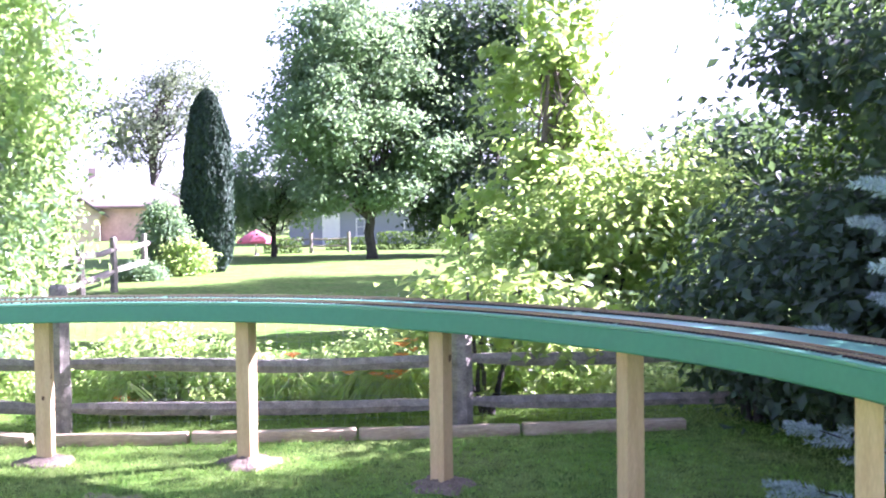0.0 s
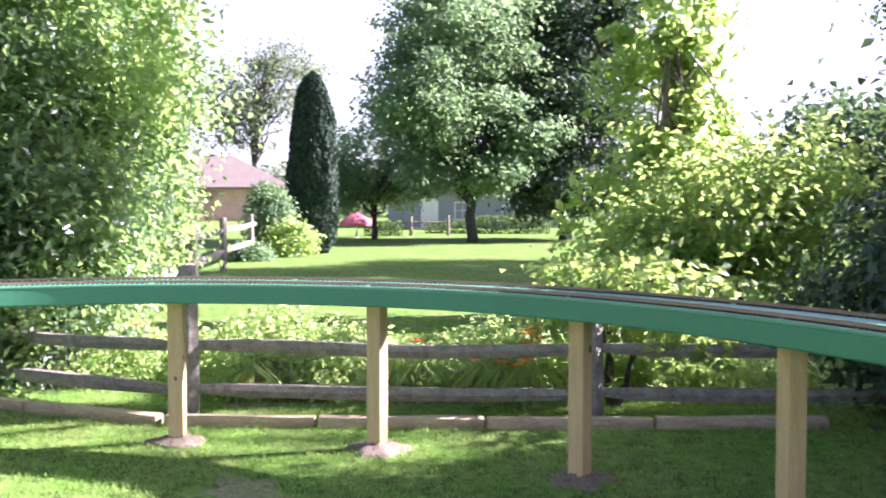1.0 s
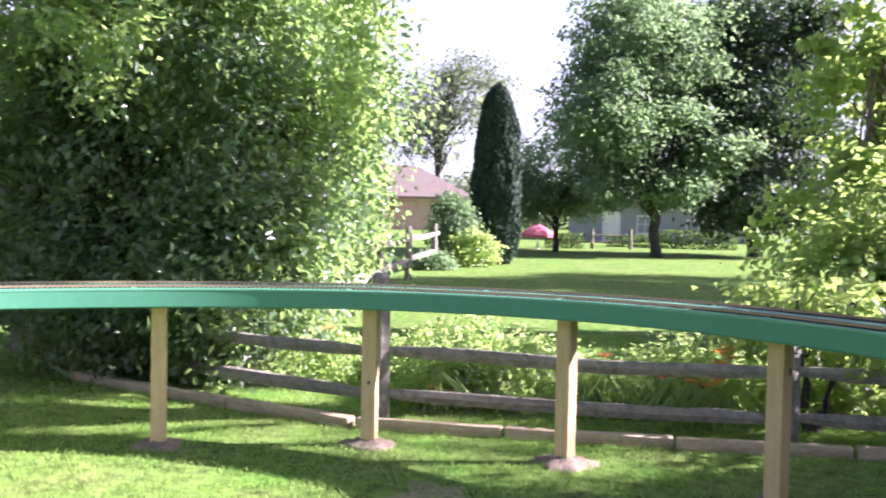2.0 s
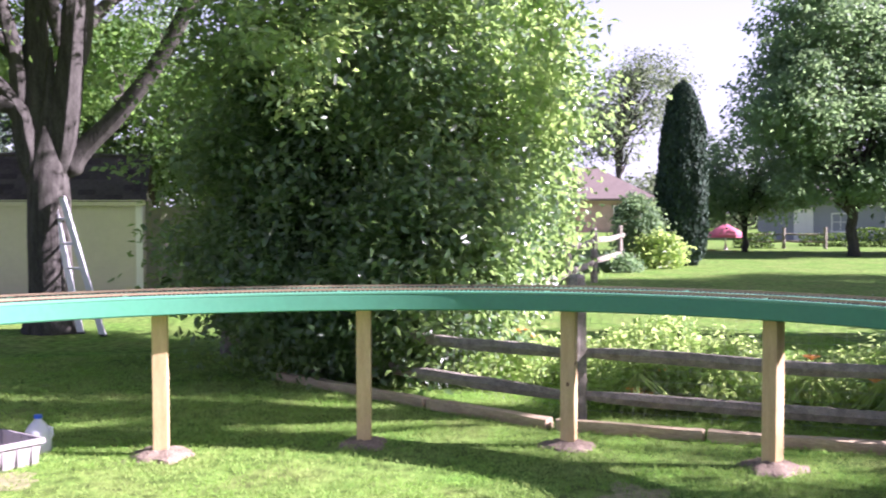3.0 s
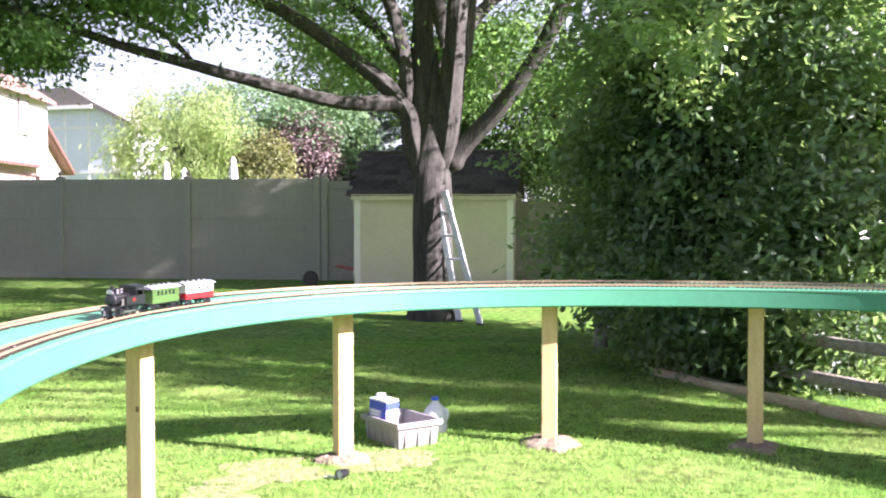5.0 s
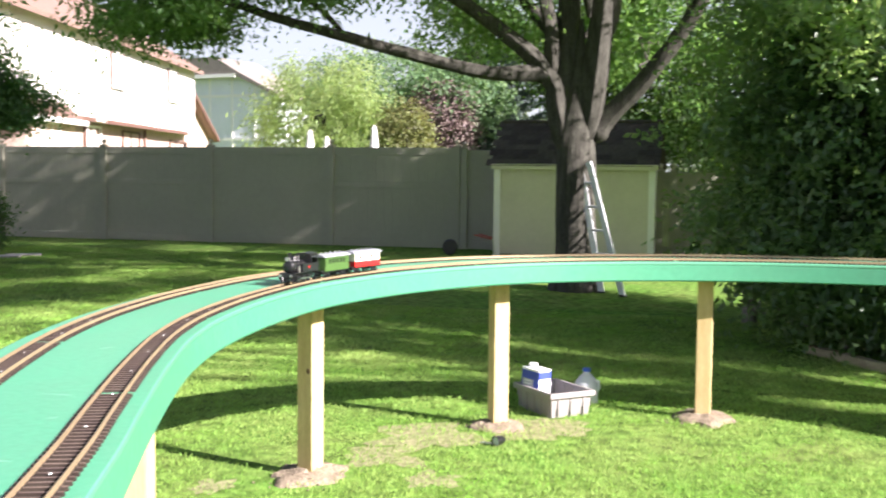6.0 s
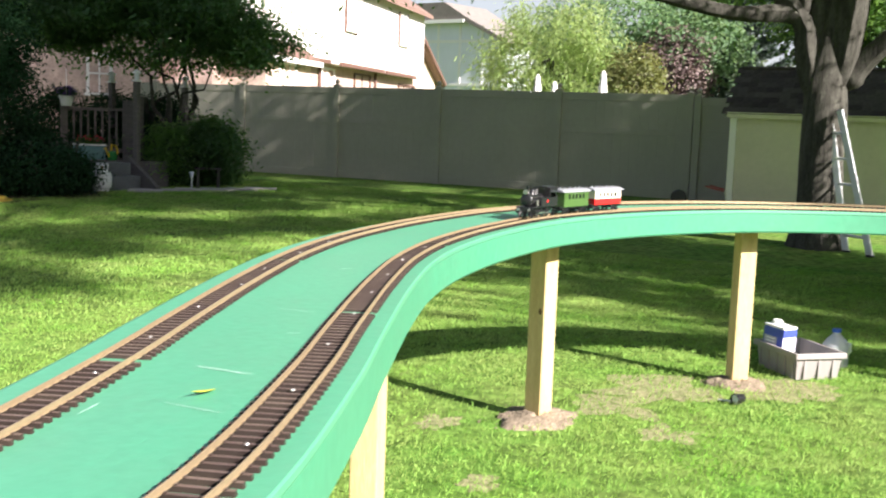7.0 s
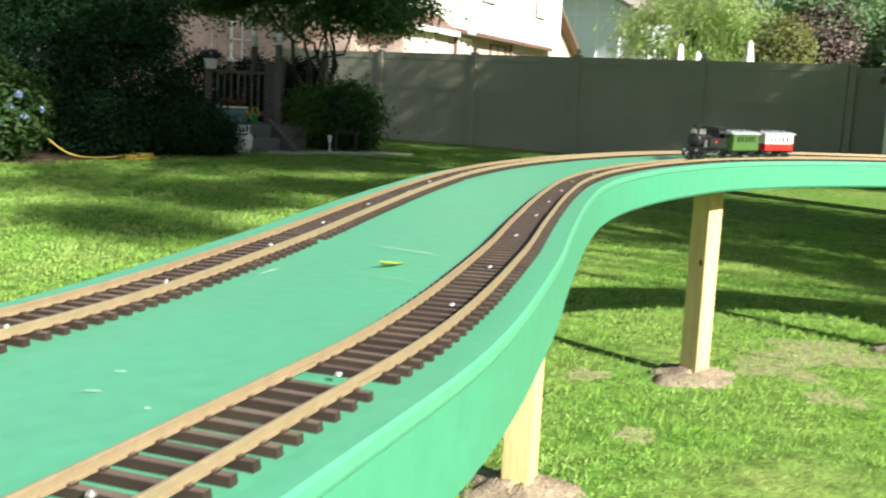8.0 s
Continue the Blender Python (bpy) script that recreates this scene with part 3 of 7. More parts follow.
def track(off, label, joint, seed):
    rng = np.random.default_rng(seed)
    t = thing("model_railway_track", (0, 0, 0), label, "railway track", group="parallel garden railway tracks")
    for o in (off - GAUGE / 2, off + GAUGE / 2):
        part("rail", sweep(bmesh.new(), rail_profile(o), 0.02, TOTAL - 0.02, 0.05), M["rail"], t, smooth=True)
    pitch, s, far = 0.0264, 0.05, []
    while s < TOTAL - 0.05:
        ph = (s - joint) % 1.22
        if ph < pitch:
            s += pitch
            continue
        near = 2.3 < s < 6.3
        p, n, tt = on_line(s, off)
        m = Matrix.Translation((p[0], p[1], DECK_Z)) @ Matrix.Rotation(math.atan2(tt[1], tt[0]) + rng.normal() * 0.012, 4, "Z")
        if near:
            ob = new("tie", TIE)
            ob.parent = t
            ob.matrix_local = m
        else:
            far.append(m)
        s += pitch
    bm = bmesh.new()
    for m in far:
        box(bm, (0, 0, 0.0032), (0.0088, 0.086, 0.0066), m=m)
        for sgn in (-1, 1):
            for d in (-0.0040, 0.0040):
                box(bm, (0, sgn * GAUGE / 2 + d, 0.0070), (0.0060, 0.0032, 0.0020), m=m)
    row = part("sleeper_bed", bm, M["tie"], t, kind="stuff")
    # far ties too: upward faces in the painted lit tone
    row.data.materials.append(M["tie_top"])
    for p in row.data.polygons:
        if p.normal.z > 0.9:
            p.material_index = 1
    for o in (off - GAUGE / 2, off + GAUGE / 2):
        for k in range(int((TOTAL - joint) / 1.22) + 1):
            # brass joiners over the rail ends
            s = joint + 0.012 + 1.22 * k
            if s > 6.5 or s < 2:
                continue
            bm = bmesh.new()
            z = DECK_Z + 0.0066
            sweep(bm, [(o - 0.0034, z), (o - 0.0034, z + 0.0035), (o + 0.0034, z + 0.0035), (o + 0.0034, z)], s - 0.02, s + 0.02, 0.01)
            part("rail_joiner", bm, M["rail"], t)
    k = 0
    while 0.25 + 0.29 * k < TOTAL - 0.3:
        s = 0.25 + 0.29 * k + 0.05 * rng.random()
        p, n, tt = on_line(s, off + 0.004 * rng.normal())
        bm = bmesh.new()
        lathe(bm, [(0.0032, 0.0), (0.0032, 0.0008), (0.0024, 0.0020), (0.0010, 0.0022), (0.0008, 0.0014)], (p[0], p[1], DECK_Z + 0.0064), 10)
        if s < 9:
            part("screw", bm, M["screw"], t, smooth=True)
        else:
            bm.free()
        k += 1
    return t


track(0.078, "brass-railed garden railway track with brown sleepers on the deck's inner edge", 2.862, 1)
track(0.383, "brass-railed garden railway track with brown sleepers on the deck's outer edge", 3.57, 2)


def fallen_leaf(x, y, rz):
    bm = bmesh.new()
    pts = [(-0.03, 0, 0), (-0.012, 0.007, 0.004), (0.008, 0.008, 0.006), (0.03, 0, 0.010), (0.008, -0.008, 0.002), (-0.012, -0.007, 0.001)]
    lo = [bm.verts.new(p) for p in pts]
    hi = [bm.verts.new((a, b, c + 0.0008)) for a, b, c in pts]
    bm.faces.new(lo[::-1])
    bm.faces.new(hi)
    for i in range(6):
        bm.faces.new((lo[i], lo[(i + 1) % 6], hi[(i + 1) % 6], hi[i]))
    ob = solo("fallen_leaf", bm, mat("yellowing_leaf", (0.42, 0.50, 0.05), rough=0.5, vary=0.2, scale=40), "yellow-green fallen leaf lying on the green deck", "leaf")
    ob.matrix_world = pose(x, y, DECK_Z + 0.0008, 0, 0, rz)


fallen_leaf(-6.847, -0.446, 5)


def paint_scuff(pts, w, label):
    """A pale scraped streak in the deck paint."""
    bm = bmesh.new()
    a, b = Vector(pts[0]), Vector(pts[1])
    d = (b - a).normalized()
    n = Vector((-d.y, d.x))
    top, bot = [], []
    for i in range(9):
        u = i / 8
        q = a + (b - a) * u
        h = w * (0.3 + 0.7 * abs(noise.noise(Vector((u * 9, w * 99, 1))))) * (1 - abs(2 * u - 1) ** 4 * 0.8)
        top.append(bm.verts.new((q.x + n.x * h, q.y + n.y * h, DECK_Z + 0.0012)))
        bot.append(bm.verts.new((q.x - n.x * h, q.y - n.y * h, DECK_Z + 0.0012)))
    for i in range(8):
        bm.faces.new((bot[i], bot[i + 1], top[i + 1], top[i]))
    part("paint_scuff", bm, SCUFF, viaduct, label)


SCUFF = mat("bare_primer", (0.38, 0.63, 0.51), rough=0.7, vary=0.1, scale=60)
for a, b, w in (((-6.971, -0.562), (-6.975, -0.455), 0.006), ((-6.781, -0.468), (-6.782, -0.364), 0.0022), ((-7.462, -0.755), (-7.466, -0.660), 0.004),
                ((-6.676, -0.513), (-6.733, -0.529), 0.0025), ((-7.261, -0.592), (-7.277, -0.572), 0.004), ((-6.295, -0.303), (-6.302, -0.296), 0.004),
                ((-6.247, -0.280), (-6.256, -0.268), 0.003), ((-6.249, -0.218), (-6.250, -0.211), 0.003), ((-8.02, -0.95), (-8.06, -0.93), 0.008)):
    paint_scuff((a, b), w, "pale scuff in the green paint")


# ---- the train ----
def wheel_set(parent, x, r, y=0.026):
    for sgn in (-1, 1):
        bm = bmesh.new()
        lathe(bm, [(0.0, -0.003), (r * 1.1, -0.003), (r * 1.1, -0.0015), (r, -0.001), (r, 0.003), (r * 0.82, 0.003), (r * 0.78, 0.0015), (r * 0.3, 0.0015), (r * 0.25, 0.004), (0, 0.004)], (0, 0, 0), 18, axis="y")
        ob = part("wheel", bm, M["black"], parent, smooth=True)
        ob.location = (x, sgn * y, r)
        ob.scale = (1, sgn, 1)


def locomotive(m):
    t = thing("steam_locomotive", (0, 0, 0), "black model tank locomotive with a red plate on the track", "model locomotive")
    t.matrix_world = m
    B, S = M["black"], M["steel"]
    part("chassis", box(bmesh.new(), (0, 0, 0.029), (0.225, 0.030, 0.018), bevel=0.002), B, t)
    part("running_board", box(bmesh.new(), (-0.002, 0, 0.043), (0.24, 0.078, 0.004), bevel=0.001), B, t)
    bm = bmesh.new()
    lathe(bm, [(0.0, -0.005), (0.023, -0.005), (0.0235, 0.045), (0.0245, 0.047), (0.0245, 0.050), (0.0235, 0.052), (0.0235, 0.095), (0.0, 0.095)], (-0.012, 0, 0.070), 24, axis="x")
    part("boiler", bm, B, t, smooth=True)
    bm = bmesh.new()
    lathe(bm, [(0.0255, 0.0), (0.0265, 0.002), (0.0265, 0.024), (0.024, 0.027), (0.010, 0.030), (0.0, 0.031)], (0.083, 0, 0.070), 24, axis="x")
    part("smokebox", bm, B, t, smooth=True)
    part("chimney", lathe(bmesh.new(), [(0.011, 0), (0.0075, 0.005), (0.0075, 0.026), (0.010, 0.030), (0.010, 0.034), (0.006, 0.034), (0.005, 0.02)], (0.094, 0, 0.093), 16), B, t, smooth=True)
    for x, r in ((0.056, 0.0115), (0.022, 0.010)):
        part("dome", lathe(bmesh.new(), [(r * 1.2, 0), (r, 0.004), (r, 0.015), (r * 0.8, 0.021), (r * 0.4, 0.0245), (0, 0.025)], (x, 0, 0.091), 16), B, t, smooth=True)
    part("bell", lathe(bmesh.new(), [(0.0055, 0), (0.0045, 0.004), (0.003, 0.009), (0.0, 0.010)], (0.039, 0, 0.101), 12), M["rail"], t, smooth=True)
    part("whistle", tube(bmesh.new(), [(0.004, 0, 0.09), (0.004, 0, 0.112)], 0.0018, 8), M["rail"], t, smooth=True)
    part("headlight", lathe(bmesh.new(), [(0.0085, 0), (0.0095, 0.004), (0.0095, 0.012), (0.007, 0.013), (0.006, 0.010)], (0.108, 0, 0.104), 16, axis="x"), S, t, smooth=True)
    for sgn in (-1, 1):
        bm = bmesh.new()
        box(bm, (0.000, sgn * 0.031, 0.0625), (0.082, 0.014, 0.034), bevel=0.002)
        tank = part("side_tank", bm, B, t)
        part("plate", box(bmesh.new(), (-0.018, sgn * 0.0386, 0.064), (0.012, 0.0012, 0.010)), M["red"], tank, "small red number plate without lettering")
        part("cylinder", lathe(bmesh.new(), [(0.0, -0.016), (0.0115, -0.016), (0.0115, 0.016), (0.0, 0.016)], (0.092, sgn * 0.033, 0.024), 14, axis="x"), B, t, smooth=True)
        part("side_rod", box(bmesh.new(), (0.012, sgn * 0.0335, 0.017), (0.112, 0.0022, 0.0045), bevel=0.0006), S, t)
        part("main_rod", box(bmesh.new(), (0.050, sgn * 0.036, 0.0205), (0.082, 0.002, 0.0036), bevel=0.0005), S, t)
        part("piston_rod", tube(bmesh.new(), [(0.078, sgn * 0.033, 0.024), (0.052, sgn * 0.033, 0.021)], 0.0016, 8), S, t)
        part("handrail", tube(bmesh.new(), [(-0.008, sgn * 0.0252, 0.083), (0.105, sgn * 0.0262, 0.083)], 0.0009, 6), S, t)
        part("air_pump", lathe(bmesh.new(), [(0.0, 0), (0.006, 0), (0.006, 0.010), (0.004, 0.012), (0.006, 0.014), (0.006, 0.024), (0, 0.025)], (0.060, sgn * 0.028, 0.046), 12), S, t, smooth=True)
        part("step", box(bmesh.new(), (-0.105, sgn * 0.034, 0.024), (0.018, 0.010, 0.003)), B, t)
        part("buffer", lathe(bmesh.new(), [(0.003, 0), (0.003, 0.008), (0.006, 0.009), (0.006, 0.011), (0, 0.012)], (0.121, sgn * 0.024, 0.034), 12, axis="x"), S, t)
    # cab: walls with openings, roof and bunker
    bm = bmesh.new()
    for sgn in (-1, 1):
        box(bm, (-0.074, sgn * 0.0365, 0.061), (0.066, 0.002, 0.034))
        box(bm, (-0.104, sgn * 0.0365, 0.0945), (0.006, 0.002, 0.033))
        box(bm, (-0.044, sgn * 0.0365, 0.0945), (0.006, 0.002, 0.033))
        box(bm, (-0.074, sgn * 0.0365, 0.108), (0.054, 0.002, 0.006))
    box(bm, (-0.042, 0, 0.078), (0.002, 0.071, 0.066))
    box(bm, (-0.107, 0, 0.070), (0.002, 0.071, 0.050))
    part("cab", bm, B, t)
    prof = [(0.040 * math.sin(a), 0.112 + 0.010 * math.cos(a)) for a in [radians(-90 + 180 * i / 10) for i in range(11)]]
    bm = bmesh.new()
    prism(bm, prof, 0.082, Matrix.Translation((-0.034, 0, 0)) @ Matrix.Rotation(radians(90), 4, "Z"))
    part("cab_roof", bm, B, t, smooth=True)
    part("bunker", box(bmesh.new(), (-0.120, 0, 0.062), (0.022, 0.066, 0.036), bevel=0.002), B, t)
    part("buffer_beam", box(bmesh.new(), (0.120, 0, 0.036), (0.005, 0.074, 0.016), bevel=0.001), B, t)
    for x in (-0.040, 0.012, 0.064):
        wheel_set(t, x, 0.0165)
    wheel_set(t, 0.104, 0.009)
    wheel_set(t, -0.100, 0.009)
    bm = bmesh.new()
    for k in range(7):
        tube(bm, [(0.122, -0.03 + 0.01 * k, 0.028), (0.136 - abs(k - 3) * 0.003, -0.024 + 0.008 * k, 0.008)], 0.0014, 5)
    part("pilot", bm, B, t)
    return t


def coach(m, low, up, label):
    t = thing("passenger_coach", (0, 0, 0), label, "model coach", group="model train coaches")
    t.matrix_world = m
    L, W = 0.205, 0.076
    part("underframe", box(bmesh.new(), (0, 0, 0.026), (L + 0.03, 0.060, 0.007), bevel=0.001), M["black"], t)
    bm = bmesh.new()
    box(bm, (0, 0, 0.0425), (L, W, 0.027), bevel=0.0015)
    part("lower_panel", bm, low, t)
    # upper body with true window openings
    bm = bmesh.new()
    nw, z0, z1, wz0, wz1 = 7, 0.056, 0.092, 0.062, 0.084
    for sgn in (-1, 1):
        y = sgn * (W / 2 - 0.0015)
        box(bm, (0, y, (z0 + wz0) / 2), (L, 0.003, wz0 - z0))
        box(bm, (0, y, (z1 + wz1) / 2), (L, 0.003, z1 - wz1))
        pitch = L / nw
        for k in range(nw + 1):
            x = -L / 2 + k * pitch
            w = 0.012 if 0 < k < nw else 0.020
            x = min(max(x, -L / 2 + w / 2), L / 2 - w / 2)
            box(bm, (x, y, (wz0 + wz1) / 2), (w, 0.003, wz1 - wz0))
    for sgn in (-1, 1):
        box(bm, (sgn * (L / 2 - 0.0015), 0, (z0 + z1) / 2), (0.003, W, z1 - z0))
    part("upper_panel", bm, up, t)
    part("interior", box(bmesh.new(), (0, 0, 0.073), (L - 0.008, W - 0.012, 0.034)), M["win_dark"], t, "dark window glazing")
    prof = [(0.043 * math.sin(a), 0.092 + 0.013 * math.cos(a)) for a in [radians(-90 + 180 * i / 12) for i in range(13)]]
    bm = bmesh.new()
    prism(bm, prof, L + 0.028, Matrix.Translation((L / 2 + 0.014, 0, 0)) @ Matrix.Rotation(radians(90), 4, "Z"))
    roof = part("roof", bm, M["roof_grey"], t, smooth=True)
    for k in range(5):
        part("roof_vent", lathe(bmesh.new(), [(0.003, 0), (0.003, 0.004), (0.005, 0.005), (0.005, 0.007), (0, 0.008)], (-0.08 + 0.04 * k, 0, 0.104), 8), M["roof_grey"], roof)
    for sgn in (-1, 1):
        part("end_platform", box(bmesh.new(), (sgn * (L / 2 + 0.010), 0, 0.030), (0.020, 0.060, 0.003)), M["black"], t)
        bm = bmesh.new()
        for y in (-0.028, -0.009, 0.009, 0.028):
            tube(bm, [(sgn * (L / 2 + 0.019), y, 0.031), (sgn * (L / 2 + 0.019), y, 0.056)], 0.0008, 5)
        tube(bm, [(sgn * (L / 2 + 0.019), -0.028, 0.056), (sgn * (L / 2 + 0.019), 0.028, 0.056)], 0.001, 5)
        part("end_railing", bm, M["black"], t)
        part("coupler", box(bmesh.new(), (sgn * (L / 2 + 0.026), 0, 0.020), (0.018, 0.010, 0.003)), M["black"], t)
        for y in (-1, 1):
            part("step", box(bmesh.new(), (sgn * (L / 2 + 0.006), y * 0.034, 0.020), (0.014, 0.010, 0.002)), M["black"], t)
        part("bogie", box(bmesh.new(), (sgn * 0.070, 0, 0.017), (0.040, 0.054, 0.010), bevel=0.002), M["black"], t)
        wheel_set(t, sgn * 0.070 - 0.015, 0.0095)
        wheel_set(t, sgn * 0.070 + 0.015, 0.0095)
    return t


def on_track(s, off=0.078):
    p, n, t = on_line(s, off)
    return Matrix.Translation((p[0], p[1], DECK_Z + 0.0152)) @ Matrix.Rotation(math.atan2(-t[1], -t[0]), 4, "Z")


TRAIN_S = 6.4
locomotive(on_track(TRAIN_S))
coach(on_track(TRAIN_S + 0.275), M["coach_green"], M["coach_green"], "green model passenger coach with a pale grey roof")
coach(on_track(TRAIN_S + 0.53), M["red"], M["cream"], "red and cream model passenger coach with a grey roof")


# ---- split-rail fence, edging timbers, garden bed ----
def rough_rail(a, b, r, seed, mat_key="grey_wood"):
    """A split rail: a wedge-like section that wanders and tapers into the posts."""
    rng = np.random.default_rng(seed)
    a, b = Vector(a), Vector(b)
    d = b - a
    t = d.normalized()
    side = t.cross(Vector((0, 0, 1))).normalized()
    up = side.cross(t)
    bm = bmesh.new()
    rings = []
    shape = [(1.0, 0.1), (0.55, 0.9), (-0.5, 0.95), (-1.0, 0.0), (-0.5, -0.85), (0.6, -0.8)]
    N = 14
    ph = rng.random(6) * 9
    for i in range(N + 1):
        u = i / N
        taper = 0.55 + 0.45 * min(1, min(u, 1 - u) * 9)
        c = a + d * u + up * (0.022 * noise.noise(Vector((u * 2.5, seed, 0))) - 0.02 * math.sin(math.pi * u)) + side * 0.03 * noise.noise(Vector((u * 2, seed, 5)))
        ring = []
        for k, (x, y) in enumerate(shape):
            w = r * taper * (1 + 0.22 * noise.noise(Vector((u * 5, ph[k], seed))))
            ring.append(bm.verts.new(c + side * x * w * 0.75 + up * y * w))
        rings.append(ring)
    for r0, r1 in zip(rings, rings[1:]):
        for k in range(6):
            bm.faces.new((r0[k], r0[(k + 1) % 6], r1[(k + 1) % 6], r1[k]))
    bm.faces.new(rings[0][::-1])
    bm.faces.new(rings[-1])
    return bm


def rail_fence(points, heights, label, r=0.05, post_h=1.0, mesh=False, group="", low=()):
    f = thing("split_rail_fence", (0, 0, 0), label, "fence", group)
    for k, (x, y) in enumerate(points):
        bm = bmesh.new()
        z = gz(x, y) - (0.17 if k in low else 0)
        tube(bm, [(x, y, z - 0.15), (x + 0.005, y, z + 0.35), (x - 0.006, y + 0.004, z + 0.8), (x, y, z + post_h - 0.02), (x, y, z + post_h)],
             [0.078, 0.072, 0.068, 0.062, 0.045], 7, 0.22)
        part("post", bm, M["grey_wood"], f)
    for k, (p, q) in enumerate(zip(points, points[1:])):
        for j, h in enumerate(heights):
            bm = rough_rail((p[0], p[1], gz(*p) + h), (q[0], q[1], gz(*q) + h - 0.02), r, 10 * k + j + len(points) * 3)
            part("rail", bm, M["grey_wood"], f)
    if mesh:
        for p, q in zip(points, points[1:]):
            bm = bmesh.new()
            d = Vector((q[0] - p[0], q[1] - p[1], 0))
            n = Vector((-d.y, d.x, 0)).normalized() * 0.09
            L = d.length
            for h in [0.06 + 0.075 * i for i in range(12)]:
                tube(bm, [(p[0] + n.x, p[1] + n.y, gz(*p) + h), (q[0] + n.x, q[1] + n.y, gz(*q) + h)], 0.0006, 3, caps=False)
            for i in range(int(L / 0.075)):
                x, y = p[0] + n.x + d.x * i * 0.075 / L, p[1] + n.y + d.y * i * 0.075 / L
                tube(bm, [(x, y, gz(x, y) + 0.02), (x, y, gz(x, y) + 0.92)], 0.0006, 3, caps=False)
            part("wire_mesh", bm, M["wire"], f, "thin galvanised wire mesh")
    return f


RF = [(-16.3, 0.98), (-14.95, 1.75), (-12.47, 3.32), (-11.0, 5.55), (-9.6, 7.9)]
rail_fence(RF, (0.47, 0.18), "weathered grey split-rail fence along the garden bed", mesh=True, r=0.050, low=(3, 4))
rail_fence([(-18.6, 4.4), (-21.5, 6.2), (-25.2, 7.94), (-29.5, 10.1), (-34.2, 12.3)], (0.82, 0.42), "sunlit grey split-rail fence crossing the neighbours' lawn", r=0.06, post_h=1.05)


def edging():
    rng = np.random.default_rng(8)
    line = [(-14.75, 1.5), (-13.2, 2.5), (-12.3, 3.15), (-11.75, 3.95), (-11.2, 4.85), (-10.65, 5.75), (-10.1, 6.7)]
    k = 0
    for p, q in zip(line, line[1:]):
        n = Vector((-(q[1] - p[1]), q[0] - p[0])).normalized() * -0.10
        a, b = Vector((p[0] + n.x, p[1] + n.y)), Vector((q[0] + n.x, q[1] + n.y))
        L = (b - a).length - 0.015
        bm = bmesh.new()
        box(bm, (0, 0, 0.022), (L, 0.085, 0.10), bevel=0.014)
        bmesh.ops.subdivide_edges(bm, edges=[e for e in bm.edges if abs((e.verts[0].co - e.verts[1].co).x) > L * 0.5], cuts=9)
        for v in bm.verts:
            v.co += Vector((0, 0.006 * noise.noise(Vector((v.co.x * 4 + k, v.co.z * 9, 0))), 0.010 * noise.noise(Vector((v.co.x * 3, k, v.co.y * 9)))))
        c = (a + b) / 2
        ob = solo("edging_timber", bm, M["timber"], "tan landscape timber lying along the bed", "edging timber", group="timbers edging the garden bed", smooth=True)
        ob.matrix_world = pose(c.x, c.y, gz(c.x, c.y), 0, 0, math.degrees(math.atan2(b.y - a.y, b.x - a.x)))
        k += 1


edging()


